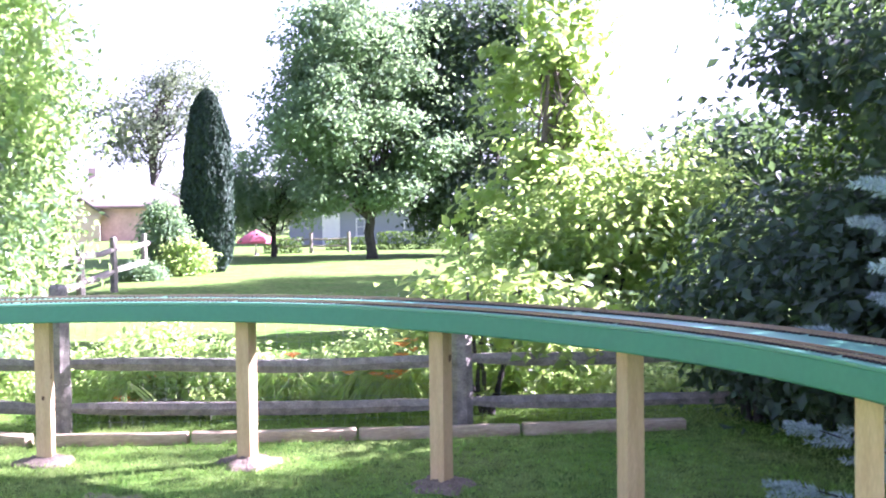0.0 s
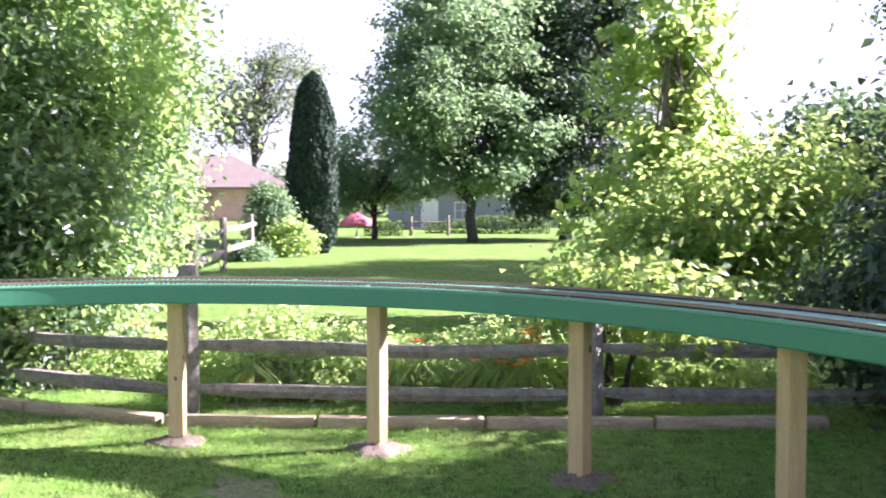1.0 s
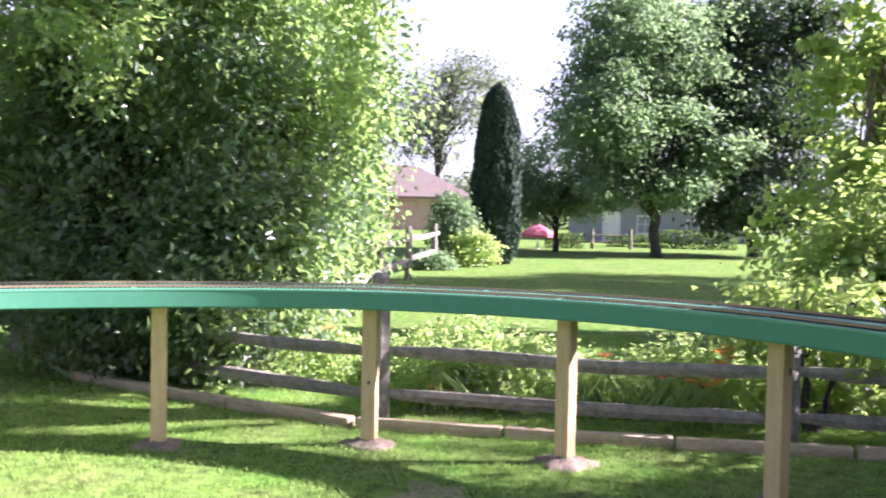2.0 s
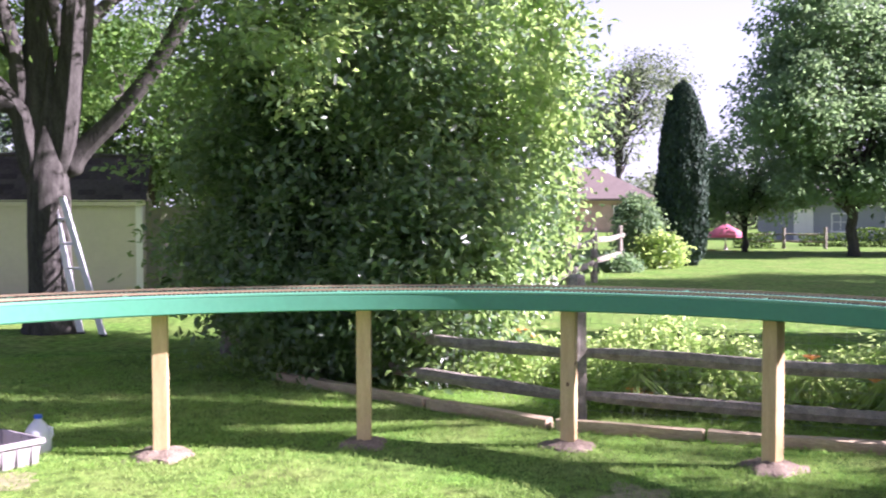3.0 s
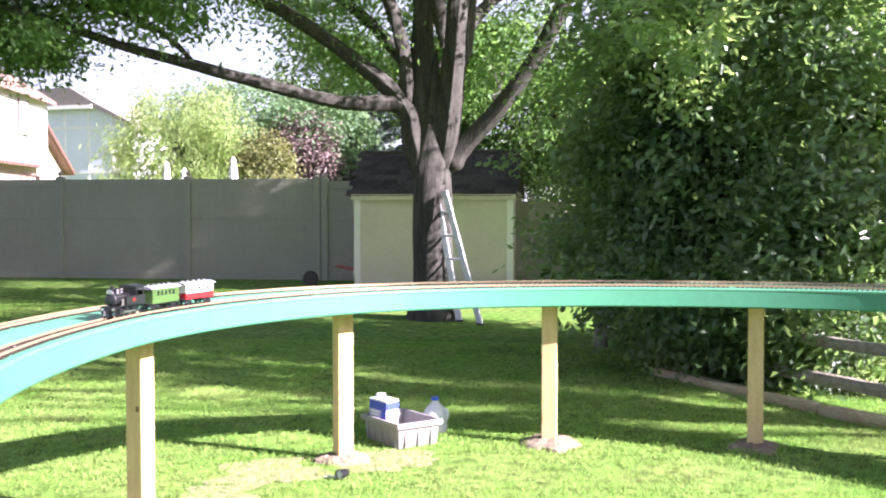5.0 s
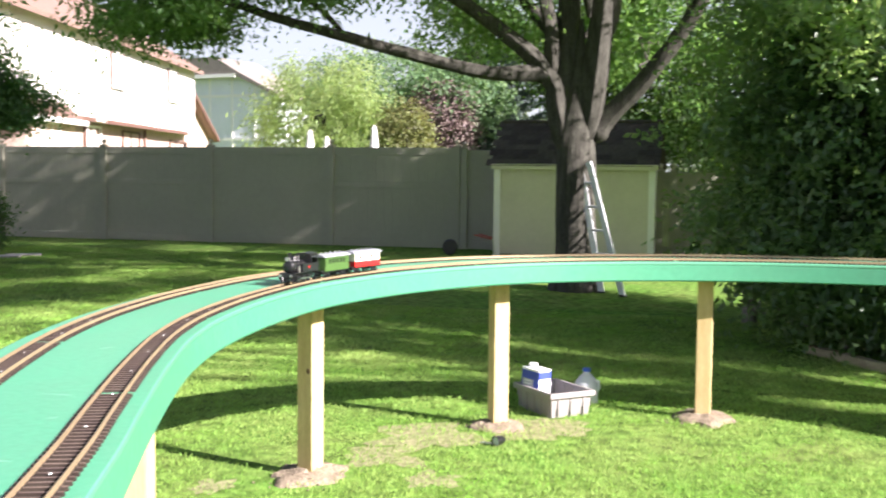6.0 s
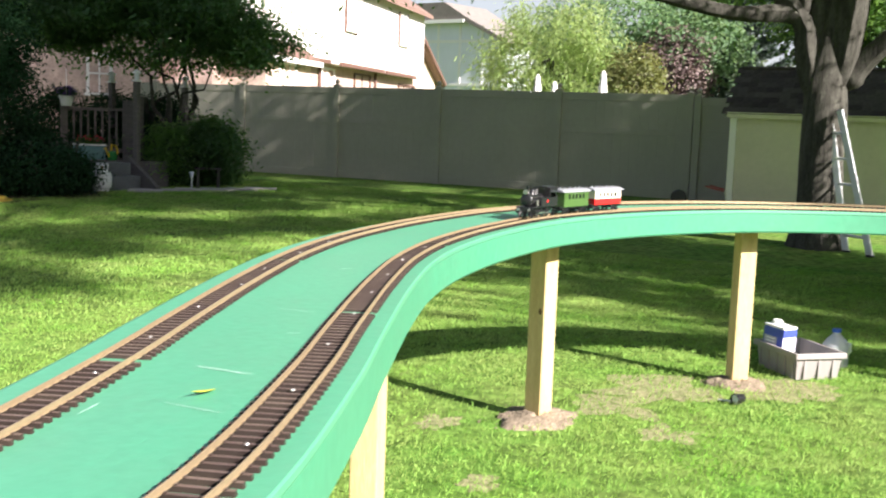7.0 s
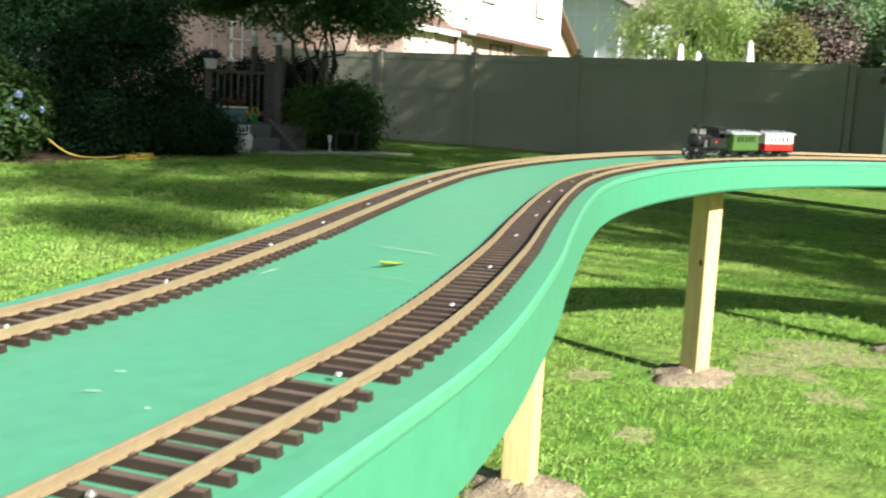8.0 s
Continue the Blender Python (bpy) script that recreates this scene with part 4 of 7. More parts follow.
def garden_bed():
    """Leafy perennials, tall blades and orange lilies behind the fence."""
    rng = np.random.default_rng(21)
    line = np.array([(-15.6, 1.9), (-13.4, 3.3), (-12.5, 4.1), (-11.6, 5.6), (-10.9, 7.2)])
    fl = catmull(line, 12)
    spots = []
    bmesh_bed = bmesh.new()
    for i, p in enumerate(fl[:-1]):
        t = fl[i + 1] - fl[i]
        t /= np.linalg.norm(t)
        n = np.array([-t[1], t[0]])
        if n @ (p - np.array([-6, 1])) < 0:
            n = -n
        for k in range(4):
            spots.append((p + n * (0.05 + 1.15 * rng.random()) + t * rng.normal() * 0.2))
    group = "perennials in the garden bed"
    for i, p in enumerate(spots[::2]):
        h = 0.18 + 0.40 * rng.random() ** 1.5
        e = thing("perennial_plant", (p[0], p[1], gz(*p) - 0.01), "leafy bright green perennial plant in the garden bed", "plant", group)
        crown_part(e, rng, [(0, 0, h * 0.5, 0.26, 0.26, h * 0.55, 1)], 46, 0.06, 14, 0.05, M["leaf_bed"], name="foliage", inner=0.2, aspect=0.5)
        bm = bmesh.new()
        for k in range(5):
            a = rng.random() * 6.28
            tube(bm, [(0, 0, 0), (0.1 * math.cos(a), 0.1 * math.sin(a), h * 0.7)], [0.004, 0.002], 4)
        part("stem", bm, M["leaf_bed"], e)
    blooms = [(-12.47, 3.77, 0.21), (-12.05, 4.86, 0.43), (-11.45, 5.42, 0.51), (-11.45, 5.33, 0.32), (-11.69, 5.14, 0.35), (-11.57, 5.23, 0.35), (-11.68, 5.61, 0.49), (-12.23, 4.78, 0.39)]
    for i in range(14):
        p, bz = spots[rng.integers(len(spots))], 0.30
        if i < len(blooms):
            p, bz = np.array(blooms[i][:2]), blooms[i][2] - gz(*blooms[i][:2])
        e = thing("daylily", (p[0], p[1], gz(*p) - 0.01), "orange daylily with long arching leaves", "flower", "daylilies in the garden bed")
        n = 22
        ang = rng.random(n) * 6.28
        out = np.c_[np.cos(ang), np.sin(ang), np.zeros(n)]
        c = out * (0.09 + 0.08 * rng.random(n))[:, None] + np.array([0, 0, 0.22])
        me = leaf_mesh("foliage", c, np.c_[out[:, 0], out[:, 1], 0.8 * np.ones(n)], out * 0.6 + np.array([0, 0, 1]), 0.34, 0.016, M["leaf_bed"])
        ob = new("foliage", me)
        ob.parent = e
        for k in range(2):
            a, hh = rng.random() * 6.28, bz + 0.05 * (k + rng.random() - 0.5)
            tip = Vector((0.07 * math.cos(a), 0.07 * math.sin(a), hh))
            part("stem", tube(bmesh.new(), [(0, 0, 0), tip * 0.6, tip], 0.003, 5), M["leaf_bed"], e)
            # one open six-lobed trumpet
            bm = bmesh.new()
            mid = bm.verts.new(tip)
            rim = []
            for j in range(24):
                an = j * math.pi / 12 + a
                reach = 0.022 + 0.042 * abs(math.cos(3 * an)) ** 0.8
                rim.append(bm.verts.new(tip + Vector((reach * math.cos(an), reach * math.sin(an), 0.035 - 6.0 * max(0, reach - 0.045) ** 2))))
            for j in range(24):
                bm.faces.new((mid, rim[j], rim[(j + 1) % 24]))
            ob = part("bloom", bm, M["orange_bloom"], e, "orange bloom")


garden_bed()


# ---- vinyl fence and shed ----
def vinyl_fence(x, ys, h, label, name="vinyl_privacy_fence"):
    f = thing(name, (0, 0, 0), label, "fence", "vinyl fence runs")
    for y in ys:
        z = gz(x, y)
        bm = bmesh.new()
        box(bm, (x, y, z + h / 2 - 0.05), (0.127, 0.127, h + 0.10), bevel=0.006)
        post = part("post", bm, M["vinyl"], f)
        bm = bmesh.new()
        t = z + h
        box(bm, (x, y, t + 0.012), (0.150, 0.150, 0.024), bevel=0.006)
        lathe(bm, [(0.060, 0.024), (0.035, 0.04), (0.028, 0.055), (0.048, 0.075), (0.052, 0.095), (0.038, 0.118), (0.016, 0.135), (0.0, 0.142)], (x, y, t), 14)
        part("post_cap", bm, M["vinyl_cap"], post, smooth=True)
    for a, b in zip(ys, ys[1:]):
        y0, y1 = a + 0.062, b - 0.062
        z = gz(x, (a + b) / 2)
        c, w = (y0 + y1) / 2, y1 - y0
        for zz, hh in ((z + 0.075, 0.14), (z + 1.18, 0.10), (z + h - 0.09, 0.14)):
            part("rail", box(bmesh.new(), (x, c, zz), (0.050, w, hh), bevel=0.005), M["vinyl"], f)
        for z0, z1 in ((z + 0.14, z + 1.135), (z + 1.225, z + h - 0.155)):
            nb = 14
            for k in range(nb):
                bw = w / nb
                part("board", box(bmesh.new(), (x, y0 + bw * (k + 0.5), (z0 + z1) / 2), (0.022, bw - 0.0016, z1 - z0 + 0.02)), M["vinyl"], f)
    return f


FENCE_X = -24.9
vinyl_fence(FENCE_X, [-21.2, -18.75, -16.3, -13.85, -11.45, -9.08, -6.55, -4.06], 1.90, "tan vinyl privacy fence with capped posts behind the lawn")
vinyl_fence(FENCE_X, [-3.92, -3.16], 1.86, "short tan vinyl fence bay beside the shed")
vinyl_fence(-24.75, [-0.34, -0.10, 2.4], 1.48, "tan vinyl fence bay past the shed")


def shed():
    y0, y1, x0, x1 = -3.0, -0.40, -23.45, -25.6
    z = gz(x0, -1.7)
    ev = 1.66
    t = thing("garden_shed", (0, 0, 0), "cream garden shed with dark shingle roof and white corners", "shed")
    # lap siding of the front and the sides, board by board
    nb = 11
    bh = (ev - z - 0.05) / nb
    for k in range(nb):
        zc = z + 0.05 + bh * (k + 0.5)
        for c, s in (((x0, (y0 + y1) / 2, zc), (0.018, y1 - y0, bh)), (((x0 + x1) / 2, y1, zc), (x0 - x1, 0.018, bh)), (((x0 + x1) / 2, y0, zc), (x0 - x1, 0.018, bh))):
            bm = box(bmesh.new(), c, s)
            for v in bm.verts:
                if v.co.z < zc:
                    v.co.x += 0.003 if s[0] < 0.1 else 0
                    v.co.y += (0.003 if c[1] > -1 else -0.003) if s[1] < 0.1 else 0
            part("siding_board", bm, M["shed_wall"], t)
    part("back_wall", box(bmesh.new(), (x1, (y0 + y1) / 2, (z + ev) / 2), (0.02, y1 - y0, ev - z)), M["shed_wall"], t)
    for x, y in ((x0 + 0.012, y0), (x0 + 0.012, y1), (x1, y1)):
        part("corner_board", box(bmesh.new(), (x, y, (z + ev) / 2), (0.045, 0.11, ev - z - 0.02), bevel=0.004), M["shed_trim"], t)
    xr, zr, lip = (x0 + x1) / 2, 2.42, 0.10
    part("fascia_board", box(bmesh.new(), (x0 + 0.09, (y0 + y1) / 2, ev - 0.02), (0.025, y1 - y0 + 0.2, 0.09), bevel=0.003), M["shed_wall"], t)
    for y in (y0, y1):
        bm = bmesh.new()
        prism(bm, [(0, 0), (x0 - x1, 0), ((x0 - x1) / 2, zr - ev - 0.03)], 0.02, Matrix.Translation((x1, y - 0.01, ev)))
        part("gable", bm, M["shed_wall"], t)
    bm = bmesh.new()
    prism(bm, [(x1 - lip, ev - 0.03), (xr, zr - 0.02), (x0 + lip, ev - 0.03), (x0 + lip, ev - 0.0), (xr, zr + 0.02), (x1 - lip, ev)], y1 - y0 + 0.24, Matrix.Translation((0, y0 - 0.12, 0)))
    roof = part("roof", bm, M["shingle"], t)
    # shingle tabs on the near slope
    a, b = Vector((x0 + lip, 0, ev + 0.004)), Vector((xr, 0, zr + 0.024))
    rows = 9
    sl = (b - a)
    tab_l = sl.length / rows
    ang = math.atan2(sl.z, -sl.x)
    rng = np.random.default_rng(4)
    bm0 = box(bmesh.new(), (0, 0, 0), (tab_l * 1.15, 0.27, 0.008))
    me = mesh_of(bm0, "shingle", M["shingle"])
    for r in range(rows):
        c = a + sl * ((r + 0.5) / rows)
        for k in range(11):
            y = y0 - 0.12 + 0.14 + 0.282 * k + (0.14 if r % 2 else 0) - 0.07
            if y > y1 + 0.0:
                continue
            ob = new("shingle", me)
            ob.parent = roof
            ob.matrix_local = Matrix.Translation((c.x, y, c.z + 0.006)) @ Matrix.Rotation(ang + radians(1.5 + rng.random()), 4, "Y")
    part("ridge_cap", tube(bmesh.new(), [(xr, y0 - 0.12, zr + 0.02), (xr, y1 + 0.12, zr + 0.02)], 0.045, 8), M["shingle"], roof)


shed()


def red_handle():
    # only the red handle is known; wheel and legs are added
    t = thing("red_handled_tool", (-23.2, -3.35, gz(-23.2, -3.35)), "small red-handled tool beside the shed", "mower")
    part("handle", tube(bmesh.new(), [(0, 0.32, 0.30), (0.02, 0.14, 0.34), (0.03, 0.02, 0.37)], 0.012, 8), M["faded_red"], t, smooth=True)
    part("handle", tube(bmesh.new(), [(-0.3, 0.32, 0.30), (-0.3, 0.14, 0.34), (-0.3, 0.02, 0.37)], 0.012, 8), M["faded_red"], t, smooth=True)
    part("wheel", lathe(bmesh.new(), [(0.0, -0.03), (0.12, -0.03), (0.14, 0), (0.12, 0.03), (0, 0.03)], (-0.15, -0.45, 0.14), 16, axis="x"), M["black"], t, smooth=True)
    part("leg", tube(bmesh.new(), [(0, 0.33, 0.32), (0, 0.38, 0.0)], 0.014, 6), M["steel"], t)
    part("leg", tube(bmesh.new(), [(-0.3, 0.33, 0.32), (-0.3, 0.38, 0.0)], 0.014, 6), M["steel"], t)


red_handle()


# ---- the big many-stemmed tree by the shed ----
def yard_tree():
    base = Vector((-18.72, -1.03, gz(-18.72, -1.03)))
    t = thing("shade_tree", base, "large grey-barked shade tree with several spreading stems", "tree")
    rng = np.random.default_rng(33)

    def L(*pts):
        return [Vector(p) - base for p in pts]

    bm = bmesh.new()
    tube(bm, L((-18.72, -1.02, -0.1), (-18.72, -1.03, 0.12), (-18.72, -1.04, 0.5), (-18.72, -1.05, 1.1), (-18.72, -1.06, 1.6), (-18.72, -1.06, 2.0), (-18.71, -1.04, 2.4), (-18.70, -1.02, 2.9), (-18.70, -1.0, 3.4)),
         [0.44, 0.33, 0.265, 0.245, 0.25, 0.225, 0.15, 0.07, 0.02], 18, 0.2)
    part("trunk", bm, M["bark"], t, smooth=True)
    limbs = [
        (L((-18.70, -1.14, 1.7), (-18.68, -1.28, 2.3), (-18.66, -1.42, 2.72), (-18.31, -2.07, 2.72), (-17.9, -2.84, 2.89), (-17.35, -3.54, 3.06), (-16.72, -4.26, 3.24), (-16.1, -5.0, 3.5), (-15.4, -5.8, 3.6)), [0.17, 0.15, 0.12, 0.085, 0.075, 0.065, 0.052, 0.04, 0.02]),
        (L((-18.69, -1.18, 2.0), (-18.66, -1.42, 2.75), (-18.31, -2.08, 3.34), (-17.73, -2.73, 3.77), (-17.14, -3.24, 3.97), (-16.4, -3.9, 4.4), (-15.6, -4.6, 4.8)), [0.15, 0.12, 0.09, 0.08, 0.07, 0.05, 0.02]),
        (L((-18.72, -1.15, 1.8), (-18.78, -1.2, 2.6), (-18.9, -1.18, 4.26), (-19.0, -1.2, 5.6), (-19.1, -1.3, 7.4), (-19.0, -1.8, 10.2)), [0.18, 0.16, 0.13, 0.10, 0.07, 0.02]),
        (L((-18.72, -0.95, 1.8), (-18.66, -0.82, 2.8), (-18.56, -0.68, 4.18), (-18.5, -0.55, 5.6), (-17.6, -0.8, 7.6), (-16.2, -1.8, 9.4)), [0.18, 0.17, 0.15, 0.10, 0.07, 0.02]),
        (L((-18.75, -0.85, 1.9), (-18.76, -0.70, 2.18), (-18.61, -0.2, 2.69), (-18.44, 0.29, 3.34), (-18.25, 0.69, 4.11), (-18.0, 1.2, 5.0), (-17.6, 1.8, 5.8)), [0.15, 0.125, 0.105, 0.10, 0.09, 0.06, 0.02]),
        (L((-18.66, -1.35, 2.6), (-18.62, -1.4, 3.4), (-18.6, -1.7, 4.3), (-18.4, -2.3, 5.5), (-18.0, -3.0, 6.6)), [0.11, 0.09, 0.08, 0.06, 0.02]),
        (L((-18.60, -0.62, 3.2), (-18.62, -0.5, 4.2), (-18.9, 0.2, 5.4), (-19.3, 1.0, 6.4)), [0.10, 0.08, 0.06, 0.02]),
        (L((-17.35, -3.54, 3.06), (-17.1, -4.0, 3.5), (-16.9, -4.7, 3.7), (-16.8, -5.5, 3.6)), [0.04, 0.035, 0.025, 0.012]),
        # two long limbs reach out to carry the added shading crown
        (L((-18.5, -0.9, 3.4), (-17.4, -0.9, 4.6), (-16.0, -0.8, 5.6), (-14.4, -1.2, 6.0), (-13.0, -1.6, 6.1)), [0.11, 0.09, 0.07, 0.05, 0.02]),
        (L((-16.0, -0.8, 5.6), (-14.2, -0.2, 6.3), (-12.6, 0.4, 6.6), (-11.2, 0.9, 6.2), (-9.8, 1.3, 5.9)), [0.07, 0.06, 0.05, 0.035, 0.015]),
        (L((-18.9, -1.0, 3.2), (-19.8, -0.4, 4.2), (-21.0, 0.4, 4.9), (-22.4, 1.2, 5.4)), [0.10, 0.08, 0.06, 0.02]),
        (L((-18.9, -1.2, 3.0), (-19.6, -2.0, 3.9), (-20.6, -2.9, 4.6), (-21.6, -3.8, 5.2)), [0.10, 0.08, 0.06, 0.02]),
    ]
    for pts, r in limbs:
        P = catmull([tuple(p) for p in pts], 4)
        R = np.interp(np.linspace(0, 1, len(P)), np.linspace(0, 1, len(r)), r)
        R[0] *= 0.25
        R[1] *= 0.75
        bm = bmesh.new()
        tube(bm, P, list(R), 9, 0.14)
        part("limb", bm, M["bark"], t, smooth=True)
    b = np.array(base)
    # blobs above and beyond view are added to shade lawn, fence and shed
    blobs = []
    for c, r, w in (((-18.3, -2.2, 5.6), (2.4, 2.4, 1.6), 3.4), ((-18.6, 0.4, 6.0), (2.3, 2.2, 1.6), 5), ((-16.8, -4.3, 4.1), (1.5, 1.7, 0.75), 4.4),
                    ((-20.2, -2.6, 5.6), (2.3, 2.6, 1.6), 3.2), ((-16.2, -1.6, 5.0), (1.7, 1.9, 0.9), 2.4), ((-17.4, 1.2, 5.4), (1.4, 1.3, 0.9), 1.4),
                    ((-15.4, -5.9, 3.9), (1.3, 1.3, 0.55), 3.2), ((-17.0, -6.4, 3.6), (1.5, 1.4, 0.6), 2.0), ((-21.5, 0.6, 6.6), (2.0, 2.2, 1.3), 3), ((-18.9, -1.4, 7.4), (2.6, 2.6, 1.4), 4),
                    ((-20.5, -0.6, 3.7), (1.2, 1.2, 0.7), 1.3), ((-19.8, -2.0, 4.5), (1.6, 2.4, 0.9), 2.6), ((-17.2, -4.6, 4.8), (1.6, 1.8, 0.8), 5), ((-16.2, -6.4, 4.5), (1.6, 1.6, 0.7), 6), ((-20.6, -6.6, 9.5), (2.6, 2.6, 1.2), 6), ((-21.6, 2.2, 8.2), (2.2, 2.6, 1.2), 6), ((-18.8, -2.3, 3.7), (0.8, 1.3, 0.5), 1.0), ((-22.4, -4.6, 6.9), (1.9, 2.6, 1.0), 5), ((-22.6, -0.6, 7.4), (1.8, 2.0, 1.0), 4),
                    ((-13.5, -1.4, 5.8), (2.0, 2.3, 0.9), 3.2), ((-15.5, -0.4, 6.2), (2.2, 2.2, 1.1), 3.2), ((-14.6, -4.0, 5.5), (2.0, 2.0, 0.8), 2.6),
                    ((-10.7, 1.0, 5.9), (2.0, 2.0, 0.7), 5), ((-12.2, 0.4, 8.4), (2.4, 2.4, 1.1), 7), ((-16.0, -0.5, 8.0), (2.4, 2.4, 1.1), 6), ((-19.4, -1.4, 12.0), (3.0, 2.8, 1.3), 8), ((-15.2, 0.2, 10.8), (2.6, 2.4, 1.2), 7),
                    ((-19.0, -2.4, 10.6), (3.0, 3.0, 1.5), 6), ((-15.4, -2.4, 9.6), (2.8, 2.8, 1.3), 5), ((-22.0, -2.6, 10.0), (2.6, 2.8, 1.4), 5), ((-13.8, -2.5, 7.4), (2.4, 2.6, 1.4), 6), ((-16.0, -3.5, 7.5), (2.4, 2.6, 1.4), 5), ((-18.5, -3.2, 8.2), (2.5, 2.5, 1.4), 4), ((-21.0, -2.0, 8.0), (2.4, 2.4, 1.4), 4), ((-22.3, 1.4, 6.4), (1.8, 2.2, 1.3), 3.0), ((-22.6, -1.8, 5.8), (1.8, 2.0, 1.4), 3.0), ((-17.6, -3.2, 4.2), (1.2, 1.4, 0.5), 1.3), ((-19.4, 0.4, 4.4), (1.0, 1.0, 0.6), 1.0), ((-16.8, -5.7, 3.2), (0.9, 0.7, 0.22), 1.5), ((-17.3, -4.7, 3.3), (0.9, 0.7, 0.25), 1.5), ((-16.4, -3.6, 3.5), (0.8, 0.7, 0.3), 1.1), ((-15.6, -4.9, 3.1), (0.6, 0.6, 0.2), 0.8), ((-20.2, -1.2, 3.4), (1.3, 1.6, 0.8), 2.0), ((-20.6, 0.6, 3.2), (1.2, 1.0, 0.7), 1.6)):
        blobs.append((c[0] - b[0], c[1] - b[1], c[2] - b[2], *r, w))
    ob, cc = crown_part(t, rng, blobs, 12400, 0.22, 27, 0.082, M["leaf_locust"], aspect=0.42, inner=0.15, droop=0.4, squash=0.55, bough=15)
    for i in rng.choice(len(cc), 150, replace=False):
        # twigs between the limbs and the leaf clumps
        best = min((p for pts, _ in limbs for p in pts[2:]), key=lambda p: (p - Vector(cc[i])).length)
        if (best - Vector(cc[i])).length < 2.2:
            bm = bmesh.new()
            tube(bm, wander(best, cc[i], rng, 4, 0.15, 0.05), [0.022, 0.017, 0.012, 0.008, 0.004], 5)
            part("twig", bm, M["bark"], t)


yard_tree()


def ladder():
    t = thing("extension_ladder", (0, 0, 0), "aluminium ladder leaning on the shade tree", "ladder")
    foot, head = Vector((-18.17, -0.40, gz(-18, -0.4))), Vector((-18.42, -0.86, 1.66))
    d = (head - foot)
    side = Vector((-0.30, -0.28, 0))
    ends = []
    for k in (0, 1):
        bm = bmesh.new()
        a, b = foot + side * k, head + side * k * 0.45
        box(bm, (0, 0, (b - a).length / 2), (0.030, 0.075, (b - a).length), bevel=0.004)
        ob = part("side_rail", bm, M["alu"], t)
        ob.matrix_local = Matrix.Translation(a) @ (b - a).to_track_quat("Z", "Y").to_matrix().to_4x4()
        ends.append((a, b))
        part("foot", box(bmesh.new(), tuple(a + Vector((0, 0, 0.01))), (0.05, 0.09, 0.03), bevel=0.005), M["black"], t)
    for k in range(5):
        u = (k + 0.7) / 5.6
        part("rung", tube(bmesh.new(), [ends[0][0].lerp(ends[0][1], u), ends[1][0].lerp(ends[1][1], u)], 0.016, 8), M["alu"], t, smooth=True)


ladder()

# ---- the big shrub and the growth along the garden's edge ----
shrub = tree("large_shrub", (-15.75, 2.45, gz(-15.7, 2.5)), "tall dense dark green shrub beside the rail fence", 2.2, 0.07,
             [(0, -0.12, 2.2, 1.75, 1.85, 1.55, 6), (0.2, -0.25, 0.9, 1.45, 1.55, 0.8, 3.4), (1.05, 0.35, 2.0, 0.8, 0.8, 1.4, 4.2), (0.1, 1.0, 2.5, 0.8, 0.85, 0.9, 2.8), (0.3, 1.15, 1.5, 0.6, 0.6, 0.8, 1.8),
              (0.75, -0.55, 0.55, 0.85, 1.0, 0.5, 3.4), (1.35, 0.1, 0.6, 0.65, 0.75, 0.55, 3.2), (1.6, 0.3, 1.2, 0.5, 0.5, 0.5, 1.4), (-0.1, -1.25, 1.45, 0.7, 0.55, 0.95, 2.4)],
             3900, 0.15, 32, 0.074, "leaf_bush", 3, stems=7, limbs=40, category="shrub", inner=0.62, bough=9)
# upper leaves take the paler colour that stands for sunlight
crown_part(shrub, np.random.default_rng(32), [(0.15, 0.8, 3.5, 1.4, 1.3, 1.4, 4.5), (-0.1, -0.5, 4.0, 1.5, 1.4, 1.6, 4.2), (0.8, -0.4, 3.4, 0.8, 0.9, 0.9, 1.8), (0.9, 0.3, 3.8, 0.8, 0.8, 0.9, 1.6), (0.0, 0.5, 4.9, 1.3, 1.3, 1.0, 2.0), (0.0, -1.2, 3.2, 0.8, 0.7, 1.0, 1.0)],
           520, 0.18, 24, 0.088, M["leaf_bush_lit"], name="upper_crown", label="open upper leaves, paler green for sunlight", inner=0.25, bough=7)
# loose sprays that stand out from the sunny face, coloured as if sunlit
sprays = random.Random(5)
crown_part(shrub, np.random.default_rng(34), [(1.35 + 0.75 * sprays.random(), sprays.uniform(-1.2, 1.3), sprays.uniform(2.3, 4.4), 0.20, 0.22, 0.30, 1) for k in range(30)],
           330, 0.10, 13, 0.082, M["leaf_bush_lit"], name="spray", label="loose outer sprays, paler green for sunlight", inner=0.2)
# dark inner leaves put shade into the colour and block light through
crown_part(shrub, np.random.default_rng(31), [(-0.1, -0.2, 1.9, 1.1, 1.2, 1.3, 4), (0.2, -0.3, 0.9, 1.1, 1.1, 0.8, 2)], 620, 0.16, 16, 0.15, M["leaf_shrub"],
           name="inner_crown", label="inner leaves, darker green for shade", inner=0.1)
